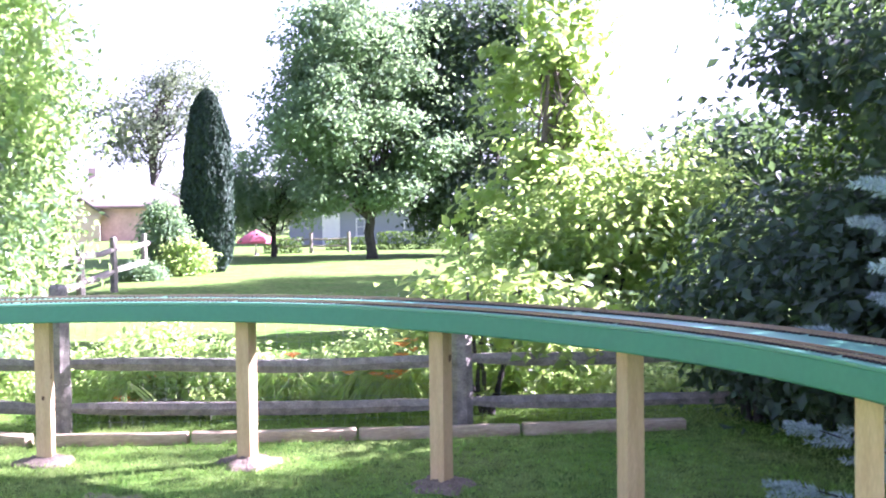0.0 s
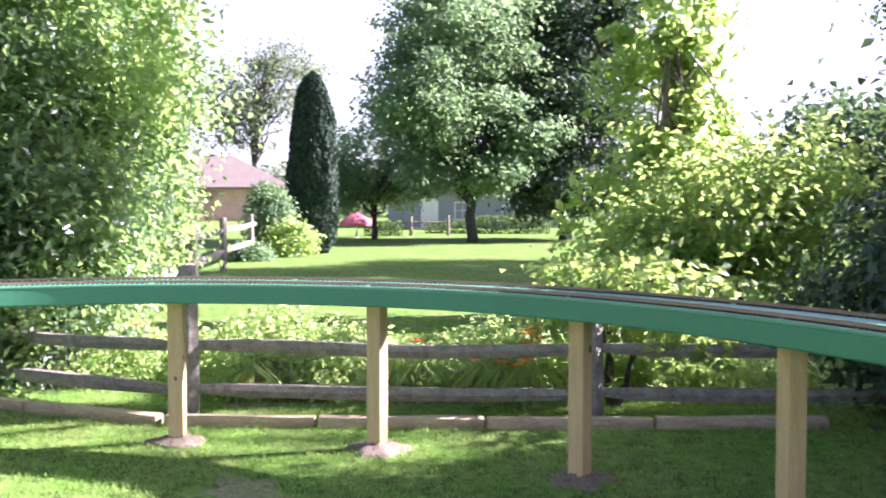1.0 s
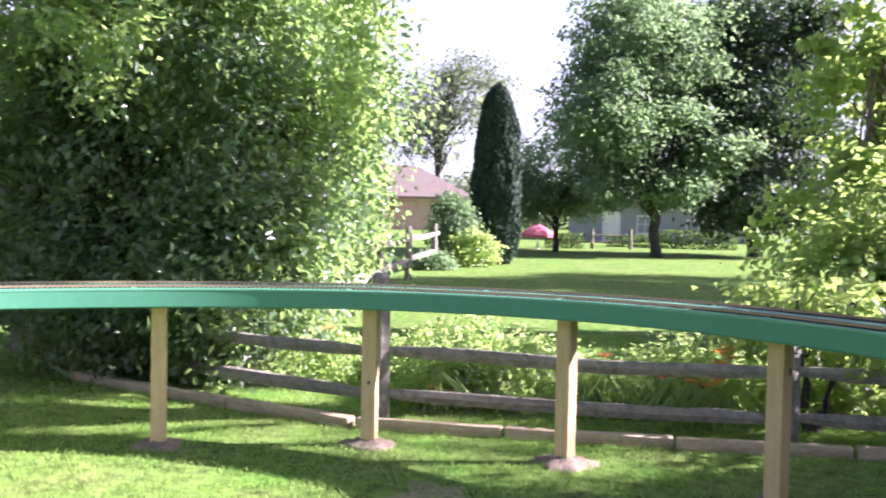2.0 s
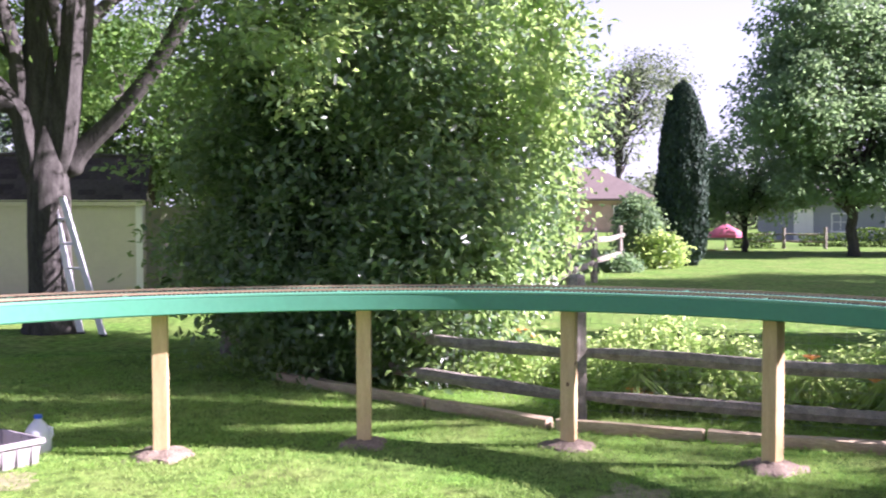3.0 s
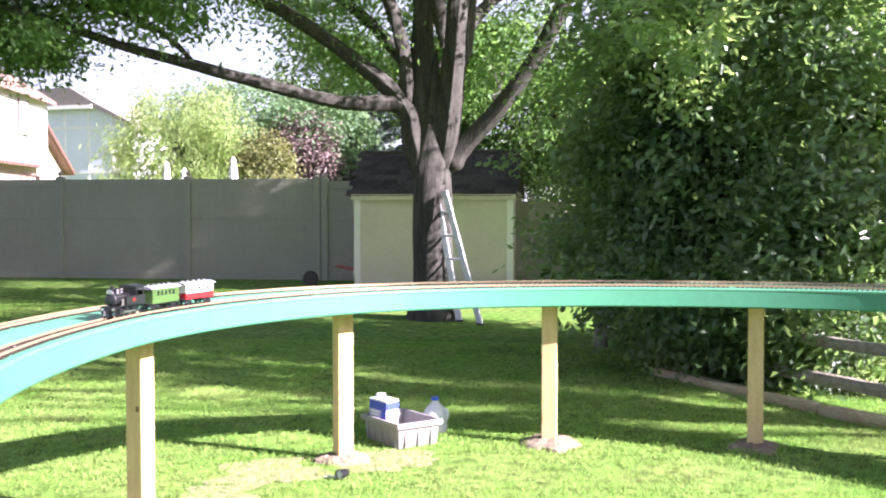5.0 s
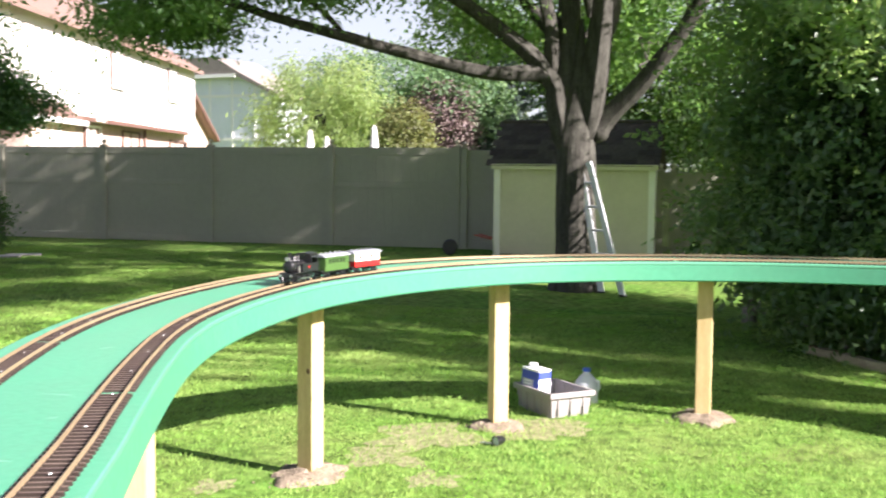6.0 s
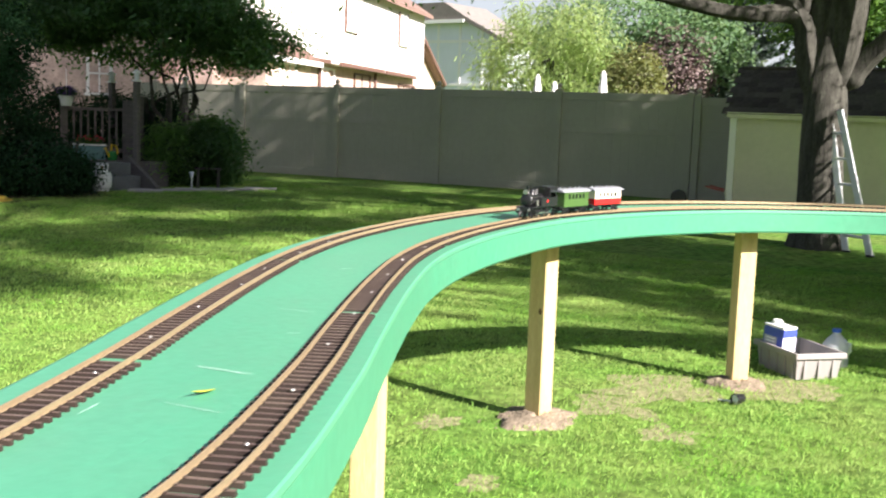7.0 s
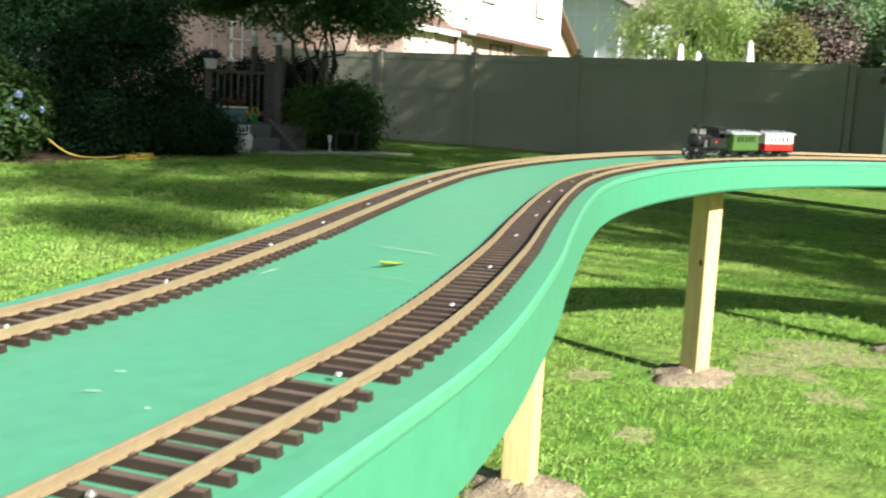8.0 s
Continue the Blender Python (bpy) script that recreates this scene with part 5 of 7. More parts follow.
tree("young_tree", (-15.25, 10.0, gz(-12, 7)), "young broad-leaved tree with large sunlit yellow-green leaves", 3.4, 0.045,
     [(0, 0.15, 4.0, 0.40, 0.44, 0.5, 1.1), (0, 0.2, 3.4, 0.66, 0.72, 0.55, 2.2), (0, 0.2, 2.8, 0.8, 0.88, 0.6, 3), (0, 0.3, 2.1, 0.8, 0.9, 0.7, 3.2), (0.1, -0.05, 1.25, 1.0, 1.1, 0.7, 4), (0.1, 0.7, 1.5, 0.8, 0.9, 0.9, 3)],
     600, 0.12, 7, 0.15, "leaf_bright", 6, bough=5, stems=1, limbs=46, bark="bark_light", aspect=0.62, inner=0.3, droop=-0.2)
tree("broadleaf_shrub", (-11.25, 5.95, gz(-11, 6)), "leafy green shrub spilling over the rail fence", 0.9, 0.02,
     [(0, 0, 0.74, 0.55, 0.6, 0.32, 4), (-0.4, 0.5, 0.65, 0.5, 0.5, 0.4, 2), (0.3, 0.5, 0.6, 0.6, 0.6, 0.5, 2), (-0.15, -0.3, 0.5, 0.4, 0.35, 0.4, 1)],
     150, 0.10, 9, 0.095, "leaf_bright", 9, stems=5, limbs=16, category="shrub", aspect=0.6, inner=0.3)
tree("low_dark_shrub", (-9.9, 7.2, gz(-10, 7)), "low dark green shrub in the shade", 0.5, 0.03,
     [(0.3, 0.2, 0.8, 1.1, 0.9, 0.8, 3), (1.3, -0.1, 0.8, 1.0, 0.9, 0.8, 3), (2.2, 0.0, 0.9, 0.9, 0.9, 0.9, 2)], 900, 0.11, 20, 0.09, "leaf_dark", 17, stems=5, limbs=12, category="shrub", inner=0.4)
tree("leafy_shrub", (-13.5, 9.3, gz(-13, 9)), "leafy yellow-green shrub behind the rail fence", 1.4, 0.03,
     [(0, 0, 1.1, 0.95, 1.0, 0.9, 4), (0.4, 0.6, 1.5, 0.7, 0.8, 0.7, 2), (-0.3, -0.6, 0.8, 0.8, 0.8, 0.7, 2)],
     620, 0.14, 18, 0.09, "leaf_bright", 19, stems=5, limbs=24, category="shrub", aspect=0.6, inner=0.3)
# out of view; added so its crown casts shade on the lawn
tree("high_shade_tree", (-10.2, 10.9, gz(-10, 10)), "unseen tall tree added so that its high crown shades the lawn", 8.2, 0.15,
     [(-0.6, -0.4, 6.5, 1.1, 1.1, 0.7, 3.8),
      (0.7, -1.2, 10.3, 2.2, 1.9, 1.0, 3.4), (2.4, -0.5, 10.0, 1.7, 1.6, 0.9, 2.2), (-0.6, -2.3, 10.2, 1.8, 1.6, 0.9, 2.3), (-2.7, -1.5, 10.4, 1.7, 1.6, 1.0, 2.3)],
     640, 0.20, 28, 0.11, "leaf_shrub", 15, limbs=60, inner=0.25, bough=26)
# unseen tree added for dappled shade on the near lawn
tree("dapple_shade_tree", (-7.4, 16.6, gz(-7, 16)), "unseen loose green tree added to dapple the lawn with shade", 5.5, 0.13,
     [(-0.3, -0.2, 8.0, 2.4, 2.2, 1.0, 4), (0.9, 0.8, 7.0, 1.4, 1.4, 0.9, 2)], 55, 0.22, 26, 0.11, "leaf_shrub", 18, limbs=30, inner=0.2, bough=14)
# added off to the side to throw shade on the far lawn
tree("far_shade_tree", (-16.6, 24.0, gz(-15, 20)), "tall spreading tree added to shade the neighbours' lawn", 6.0, 0.22,
     [(-1.0, 0, 8.0, 3.4, 3.2, 2.0, 5), (-4.2, 0.5, 7.2, 2.6, 2.4, 1.4, 4), (1.5, 0.8, 7.4, 2.6, 2.6, 1.8, 3), (-1.5, 0.6, 10.2, 2.8, 2.6, 1.5, 3)], 1500, 0.26, 22, 0.17, "leaf_maple", 58, limbs=40, inner=0.3, bough=12)
tree("tall_shrub", (-12.2, 13.6, gz(-10, 8)), "tall loose green shrub at the garden's far edge", 3.0, 0.06,
     [(0, 0, 2.3, 1.5, 1.7, 1.5, 5), (0.3, 0.6, 3.3, 1.2, 1.3, 0.9, 2.5), (-0.3, -0.3, 1.6, 1.0, 1.1, 1.2, 2.5)],
     720, 0.20, 22, 0.11, "leaf_shrub", 12, stems=6, limbs=40, category="shrub", inner=0.3, bough=7)
# added out of view to shade the ground beside the deck
tree("dark_shrub", (-8.2, 9.75, gz(-9, 8.5)), "tall dark green shrub at the garden's shaded edge", 2.2, 0.05,
     [(0, 0, 1.6, 0.95, 0.95, 1.5, 5), (0.1, 0.2, 2.8, 0.8, 0.8, 0.7, 2.5)], 700, 0.15, 26, 0.085, "leaf_dark", 16, bough=9, stems=5, limbs=20, category="shrub", inner=0.3)
tree("dark_shrub", (-9.9, 11.6, gz(-9, 8.5)), "tall dark green shrub at the garden's shaded edge", 1.8, 0.06,
     [(0, 0, 1.4, 1.5, 1.5, 1.3, 5), (0.7, 0.6, 2.4, 1.4, 1.4, 0.8, 3), (-0.5, -0.5, 1.0, 1.2, 1.2, 0.9, 3), (1.5, 0.3, 1.6, 1.2, 1.2, 1.5, 3)],
     1300, 0.18, 26, 0.095, "leaf_dark", 13, bough=9, stems=6, limbs=30, category="shrub", inner=0.4)
# last blob is added forward to keep sky light off the ground
tree("dark_shrub", (-7.6, 9.2, gz(-8, 9)), "tall dark green shrub at the garden's shaded edge", 2.2, 0.05,
     [(0, 0, 1.8, 1.3, 1.3, 1.5, 5), (0.3, 0.2, 3.2, 0.9, 0.9, 1.0, 2.5), (-0.3, -0.2, 0.9, 1.2, 1.1, 0.8, 3), (-0.9, -1.9, 2.3, 0.9, 0.9, 0.7, 2.4)],
     1350, 0.15, 26, 0.085, "leaf_dark", 14, bough=9, stems=6, limbs=30, category="shrub", inner=0.4)


def spruce(base, h, r0, label, key, seed, thick=46, rows=15, name="spruce_tree", taper=0.85, needle=1.0):
    """Whorls of drooping boughs, each with side shoots clothed in needles."""
    rng = np.random.default_rng(seed)
    t = thing(name, base, label, "tree")
    part("trunk", tube(bmesh.new(), [(0, 0, -0.1), (0, 0, h * 0.5), (0, 0, h)], [0.05 * h / 2.5, 0.03 * h / 2.5, 0.005], 10, 0.1), M["bark"], t, smooth=True)
    cs, ns, us, ls, ws = [], [], [], [], []
    for i in range(rows):
        u = (i + 0.5) / rows
        z = h * (0.04 + 0.93 * u)
        R = r0 * (1 - u) ** taper + 0.05
        nb = max(5, int(11 * (1 - u * 0.6)))
        for k in range(nb):
            a = 6.283 * k / nb + i * 0.7 + rng.normal() * 0.12
            d = np.array([math.cos(a), math.sin(a), -0.05 + 0.35 * u])
            L = R * (0.85 + 0.3 * rng.random())
            st = np.array([0, 0, z])
            bm = bmesh.new()
            tip = st + d * L + np.array([0, 0, 0.06 * L])
            mid = st + d * L * 0.55 - np.array([0, 0, 0.05 * L])
            tube(bm, [st, mid, tip], [0.014, 0.009, 0.003], 5)
            part("bough", bm, M["bark"], t)
            shoots = [(mid + (tip - mid) * v, s * (1.05 - v * 0.6)) for v in (-0.6, -0.25, 0.1, 0.4, 0.7, 0.9) for s in (-1, 1)] + [(tip, 0)]
            for p, s in shoots:
                sd = np.array([-d[1], d[0], 0]) * s * 0.75 + d * 0.75
                sl = (0.20 + 0.12 * rng.random()) * min(1.0, L / 0.6) if s else 0.16
                nn = thick
                v = rng.random(nn)
                c = p + sd * (v * sl)[:, None]
                rad = rng.normal(size=(nn, 3))
                rad -= sd * (rad @ sd)[:, None] / (sd @ sd)
                rad /= np.linalg.norm(rad, axis=1)[:, None]
                nl = 0.034 * needle * (1.1 - 0.35 * v)
                way = rad + sd * 0.7
                cs.append(c + way * (nl * 0.4)[:, None])
                us.append(way)
                ns.append(np.cross(way, rng.normal(size=(nn, 3))))
                ls.append(nl)
    n = sum(len(c) for c in cs)
    me = leaf_mesh("needles", np.vstack(cs), np.vstack(ns), np.vstack(us), np.hstack(ls), 0.0062 * needle, M[key], fold=0.1)
    ob = new("needles", me)
    ob.parent = t
    return t


spruce((-6.85, 6.15, gz(-7, 6)), 2.6, 1.42, "blue spruce with pale silvery needle tips beside the track", "leaf_bluespruce", 40, rows=17, thick=125, taper=0.45, needle=1.2)


# ---- far side: neighbours' lawn to the north-west ----
def cypress(base, h, r, seed):
    rng = np.random.default_rng(seed)
    t = thing("arborvitae", base, "tall narrow dark green arborvitae on the far lawn", "tree")
    part("trunk", tube(bmesh.new(), [(0, 0, -0.1), (0, 0, h * 0.8)], [0.12, 0.03], 8), M["bark"], t)
    prof = [(0.55, 0.0), (0.9, 0.08), (1.0, 0.3), (0.98, 0.55), (0.85, 0.75), (0.6, 0.9), (0.3, 0.97), (0.0, 1.0)]
    bm = bmesh.new()
    rings = []
    for a in range(24):
        ang = 6.283 * a / 24
        ring = []
        for w, z in prof:
            k = 0.80 * r * w * (1 + 0.14 * noise.noise(Vector((math.cos(ang) * 2, math.sin(ang) * 2, z * 5))))
            ring.append(bm.verts.new((k * math.cos(ang), k * math.sin(ang), 0.05 + z * h * 0.96)))
        rings.append(ring)
    for i in range(24):
        for j in range(len(prof) - 1):
            q = (rings[i][j], rings[(i + 1) % 24][j], rings[(i + 1) % 24][j + 1], rings[i][j + 1])
            bm.faces.new(q)
    part("inner_foliage", bm, M["leaf_cypress"], t, smooth=True)
    n = 15000
    z = rng.random(n)
    ang = rng.random(n) * 6.283
    w = np.interp(z, [q[1] for q in prof], [q[0] for q in prof])
    k = r * w * (0.84 + 0.2 * rng.random(n)) * np.array([1 + 0.16 * noise.noise(Vector((math.cos(a) * 2, math.sin(a) * 2, b * 6))) for a, b in zip(ang, z)])
    out = np.c_[np.cos(ang), np.sin(ang), np.zeros(n)]
    c = np.c_[k * out[:, 0], k * out[:, 1], 0.05 + z * h]
    me = leaf_mesh("foliage", c, out + rng.normal(size=(n, 3)) * 0.5, np.array([0, 0, 1]) + rng.normal(size=(n, 3)) * 0.35 + out * 0.3, 0.16, 0.07, M["leaf_cypress"])
    ob = new("foliage", me)
    ob.parent = t


cypress((-31.3, 12.48, 0.04), 4.72, 0.62, 50)
tree("round_shrub", (-30.9, 11.1, 0.05), "rounded green shrub beside the arborvitae", 0.8, 0.05, [(0, 0, 0.95, 0.55, 0.55, 0.9, 1)], 300, 0.10, 18, 0.10, "leaf_maple", 51, category="shrub", inner=0.6)
tree("low_shrub", (-28.6, 9.7, 0.05), "low bright green shrub at the lawn's edge", 0.3, 0.03, [(0, 0, 0.20, 0.6, 0.5, 0.22, 1)], 100, 0.1, 16, 0.1, "leaf_maple", 52, category="shrub")
tree("low_shrub", (-30.0, 11.3, 0.05), "low bright green shrub at the lawn's edge", 0.3, 0.03, [(0, 0, 0.45, 0.6, 0.6, 0.5, 1)], 150, 0.1, 16, 0.1, "leaf_bright", 53, category="shrub")
tree("airy_tree", (-88.0, 32.5, 0.0), "tall airy pale green tree behind the bungalow", 9.0, 0.30,
     [(0, 0, 9.9, 4.6, 4.6, 3.5, 5), (1.2, 2.3, 12.0, 3.1, 3.1, 2.3, 2), (0, -2.5, 8.0, 2.9, 2.9, 2.3, 2)], 480, 0.5, 15, 0.30, "leaf_far", 54, inner=0.2, limbs=50, bough=9)
tree("maple_tree", (-35.3, 19.9, 0.0), "broad maple tree standing on the far lawn", 2.6, 0.20,
     [(0, 0.3, 3.6, 2.3, 2.4, 1.5, 5), (0.0, -1.7, 4.8, 2.0, 1.9, 1.7, 5), (-0.2, 0.8, 5.8, 2.1, 2.1, 1.6, 4), (0.1, -0.6, 7.4, 2.2, 2.4, 1.4, 4), (0.2, -0.4, 2.3, 1.8, 1.9, 0.6, 2.0)],
     2600, 0.22, 20, 0.17, "leaf_maple", 55, inner=0.35, limbs=40, bough=13)
tree("dark_tree", (-35.9, 24.2, 0.0), "big dark leafy tree behind the maple", 3.5, 0.24,
     [(0, 0, 4.4, 2.6, 2.7, 2.6, 6), (0, 0.2, 7.2, 2.4, 2.5, 2.0, 4), (0.2, -0.2, 2.2, 2.4, 2.4, 1.2, 3)], 2600, 0.25, 20, 0.19, "leaf_dark", 56, inner=0.5, limbs=20, bough=12)
tree("small_tree", (-39.5, 18.4, 0.0), "medium green tree behind the arborvitae", 1.8, 0.12,
     [(0, 0, 2.9, 1.9, 2.1, 1.4, 4), (0, -1.3, 2.0, 1.2, 1.3, 0.9, 2), (0, 1.3, 2.3, 1.3, 1.4, 1.0, 2)], 620, 0.24, 20, 0.14, "leaf_maple", 57, inner=0.4, limbs=20)


def box_hedge(x0, y0, x1, y1, h, w, seed):
    rng = np.random.default_rng(seed)
    a, b = np.array([x0, y0]), np.array([x1, y1])
    t = thing("clipped_hedge", ((x0 + x1) / 2, (y0 + y1) / 2, 0.02), "clipped dark green hedge before the pale house", "hedge")
    L = np.linalg.norm(b - a)
    n = int(L * h * 700)
    d = (b - a) / L
    s = np.array([-d[1], d[0]])
    u, v, z = rng.random(n) - 0.5, (rng.random(n) - 0.5) * w, rng.random(n) * h
    p = np.c_[d[0] * u * L + s[0] * v, d[1] * u * L + s[1] * v, z]
    me = leaf_mesh("foliage", p, rng.normal(size=(n, 3)), rng.normal(size=(n, 3)), 0.12, 0.07, M["leaf_shrub"])
    ob = new("foliage", me)
    ob.parent = t


box_hedge(-43.6, 25.3, -41.9, 27.9, 0.85, 0.8, 60)
box_hedge(-45.0, 23.6, -43.9, 25.2, 0.62, 0.8, 61)
box_hedge(-43.3, 19.9, -42.7, 21.3, 0.7, 1.2, 64)


def window(parent, m, w, h, frame_key="shed_trim", cols=2, rows=2, depth=0.06):
    """A framed window with muntins, in the xz plane of m, facing -y."""
    g = part("window", box(bmesh.new(), (0, 0.02, h / 2), (w, 0.01, h), m=m), M["win_dark"], parent)
    bm = bmesh.new()
    f = 0.07
    box(bm, (0, -0.02, h - f / 2), (w + f, depth, f), m=m)
    box(bm, (-w / 2, -0.02, h / 2), (f, depth, h), m=m)
    box(bm, (w / 2, -0.02, h / 2), (f, depth, h), m=m)
    part("window_frame", bm, M[frame_key], g)
    part("sill", box(bmesh.new(), (0, -0.04, -0.02), (w + 0.16, depth + 0.06, 0.07), m=m), M[frame_key], g)
    for k in range(1, cols):
        part("muntin", box(bmesh.new(), (-w / 2 + w * k / cols, -0.005, h / 2), (0.035, 0.03, h), m=m), M[frame_key], g)
    for k in range(1, rows):
        part("muntin", box(bmesh.new(), (0, -0.005, h * k / rows), (w, 0.03, 0.035), m=m), M[frame_key], g)


def facing(x, y, z, tx, ty):
    """A frame at a place whose -y looks towards (tx, ty)."""
    d = Vector((tx - x, ty - y, 0)).normalized()
    return Matrix.Translation((x, y, z)) @ Matrix.Rotation(math.atan2(d.x, -d.y), 4, "Z")


def gable_roof(bm, w, d, ez, rz_, over, th, m):
    """Ridge along y; w across, d deep, from eave height ez to ridge rz_."""
    s = (rz_ - ez) / (w / 2)
    prism(bm, [(-w / 2 - over, ez - s * over), (0, rz_), (w / 2 + over, ez - s * over), (w / 2 + over, ez - s * over + th), (0, rz_ + th), (-w / 2 - over, ez - s * over + th)], d + 2 * over, m @ Matrix.Translation((0, -over, 0)))
    return bm


def hip_roof(bm, w, d, ez, rz_, ridge, m):
    c = [(-w / 2, 0, ez), (w / 2, 0, ez), (w / 2, d, ez), (-w / 2, d, ez), (-ridge / 2, d / 2, rz_), (ridge / 2, d / 2, rz_)]
    v = [bm.verts.new(m @ Vector(p)) for p in c]
    lo = [bm.verts.new(m @ Vector((p[0], p[1], p[2] - 0.15))) for p in c[:4]]
    for f in ((0, 1, 5, 4), (1, 2, 5), (2, 3, 4, 5), (3, 0, 4)):
        bm.faces.new([v[i] for i in f])
    for i in range(4):
        bm.faces.new((v[i], v[(i + 1) % 4], lo[(i + 1) % 4], lo[i]))
    bm.faces.new(lo[::-1])
    return bm


def brown_roof_house():
    t = thing("bungalow", (0, 0, 0), "low brick bungalow with a tan-pink hipped roof", "house")
    m = facing(-76.4, 24.9, 0, -5.6, 1.3)
    part("wall", box(bmesh.new(), (0.3, 3.5, 1.2), (8.5, 6.5, 2.4), m=m), M["brick"], t)
    part("roof", hip_roof(bmesh.new(), 10.2, 8.0, 2.45, 4.75, 2.0, m @ Matrix.Translation((0.3, -0.6, 0))), M["roof_tan"], t)
    w = part("wing", box(bmesh.new(), (-1.9, -0.9, 0.9), (2.4, 2.2, 1.8), m=m), M["brick"], t)
    part("wing_roof", gable_roof(bmesh.new(), 3.0, 3.4, 1.85, 2.9, 0.3, 0.12, m @ Matrix.Translation((-1.9, -2.0, 0))), M["roof_greybrown"], t)
    bm = bmesh.new()
    prism(bm, [(-1.5, 1.75), (1.5, 1.75), (0.0, 2.86)], 2.6, m @ Matrix.Translation((-1.9, -1.9, 0)))
    part("wing_gable", bm, M["brick"], t)
    window(t, m @ Matrix.Translation((3.0, 0.2, 0.9)), 1.2, 1.1)
    part("chimney", box(bmesh.new(), (-1.2, 3.4, 4.7), (0.5, 0.5, 0.9), m=m), M["brick"], t)


brown_roof_house()


def pale_house():
    t = thing("house", (0, 0, 0), "pale stuccoed house half hidden behind the maple", "house")
    m = facing(-51.9, 30.8, 0, -5.6, 1.3)
    part("wall", box(bmesh.new(), (0, 3, 1.0), (9.5, 6, 2.6), m=m), M["siding_dull"], t)
    part("roof", hip_roof(bmesh.new(), 10.6, 7.4, 2.25, 4.2, 4.0, m @ Matrix.Translation((0, -0.7, 0))), M["roof_greybrown"], t)
    window(t, m @ Matrix.Translation((2.0, -0.01, 0.55)), 1.7, 0.75, cols=3, rows=1)
    window(t, m @ Matrix.Translation((-0.9, -0.01, 0.55)), 0.8, 0.9)
    part("door", box(bmesh.new(), (-2.6, -0.03, 0.75), (0.9, 0.06, 1.9), m=m), M["shed_trim"], t)


pale_house()


def patio_umbrella(x, y, r, h, label, key, closed=False, z0=0.05):
    t = thing("patio_umbrella", (x, y, z0), label, "umbrella", "closed patio umbrellas" if closed else "")
    part("pole", tube(bmesh.new(), [(0, 0, 0), (0, 0, h)], 0.022, 8), M["steel"], t)
    part("base", lathe(bmesh.new(), [(0.25, 0), (0.25, 0.04), (0.06, 0.08), (0.03, 0.3), (0, 0.3)], (0, 0, 0), 16), M["concrete"], t, smooth=True)
    bm = bmesh.new()
    seg = 16
    if closed:
        prof = [(0.02, h + 0.05), (0.06, h - 0.02), (0.10, h - 0.35), (0.13, h - 0.8), (0.15, h - 1.15), (0.09, h - 1.22)]
    else:
        prof = [(0.02, h + 0.04), (r * 0.4, h - 0.10), (r * 0.75, h - 0.24), (r, h - 0.38), (r * 0.99, h - 0.46)]
    rings = []
    for rr, z in prof:
        rings.append([bm.verts.new((rr * (1 - (0.25 if closed else 0.07) * (k % 2)) * math.cos(6.283 * k / seg), rr * (1 - (0.25 if closed else 0.07) * (k % 2)) * math.sin(6.283 * k / seg), z)) for k in range(seg)])
    for a, b in zip(rings, rings[1:]):
        for k in range(seg):
            bm.faces.new((a[k], a[(k + 1) % seg], b[(k + 1) % seg], b[k]))
    bm.faces.new(rings[0])
    part("canopy", bm, M[key], t, smooth=True)
    if not closed:
        bm = bmesh.new()
        for k in range(8):
            a = 6.283 * k / 8
            tube(bm, [(0, 0, h - 0.05), (r * 0.95 * math.cos(a), r * 0.95 * math.sin(a), h - 0.40)], 0.008, 5)
        part("rib_set", bm, M["steel"], t)


patio_umbrella(-41.6, 18.75, 0.75, 0.98, "open pink patio umbrella on the far lawn", "pink_cloth")
rail_fence([(-43.1, 20.2), (-42.4, 21.5), (-41.7, 22.8)], (0.55, 0.28), "low rustic rail fence by the pale house", r=0.04, post_h=0.72)


def woods(name, arc, seed, h0, h1, label, dist, key="leaf_far", n=26000):
    """A far belt of trees: clumps of leaves on thin stems along an arc round the yard."""
    rng = np.random.default_rng(seed)
    a0, a1 = arc
    m = 420
    ang = np.radians(a0 + (a1 - a0) * rng.random(m))
    d = dist * (1 + 0.18 * rng.random(m))
    top = np.array([h0 + (h1 - h0) * (0.5 + 0.5 * noise.noise(Vector((a * 9, seed, 0)))) for a in ang])
    cc = np.c_[-5.6 + d * np.cos(ang), 1 + d * np.sin(ang), top * rng.random(m) ** 0.6]
    own = rng.integers(m, size=n)
    p = cc[own] + rng.normal(size=(n, 3)) * np.array([1.0, 1.0, 0.55])
    p[:, 2] = np.maximum(p[:, 2], 0.1)
    me = leaf_mesh(name, p, rng.normal(size=(n, 3)) + np.array([0, 0, 0.5]), rng.normal(size=(n, 3)), 0.42, 0.28, M[key])
    tagged(new(name, me), label, "woods", kind="stuff")


woods("distant_trees", (128, 165), 71, 2.5, 5.2, "hazy green belt of trees behind the far houses", 88)
woods("distant_trees", (165, 215), 72, 3.0, 6.5, "green belt of trees behind the yard", 62)
woods("distant_trees", (95, 130), 73, 3.0, 6.0, "green belt of trees behind the garden edge", 40, "leaf_dark")


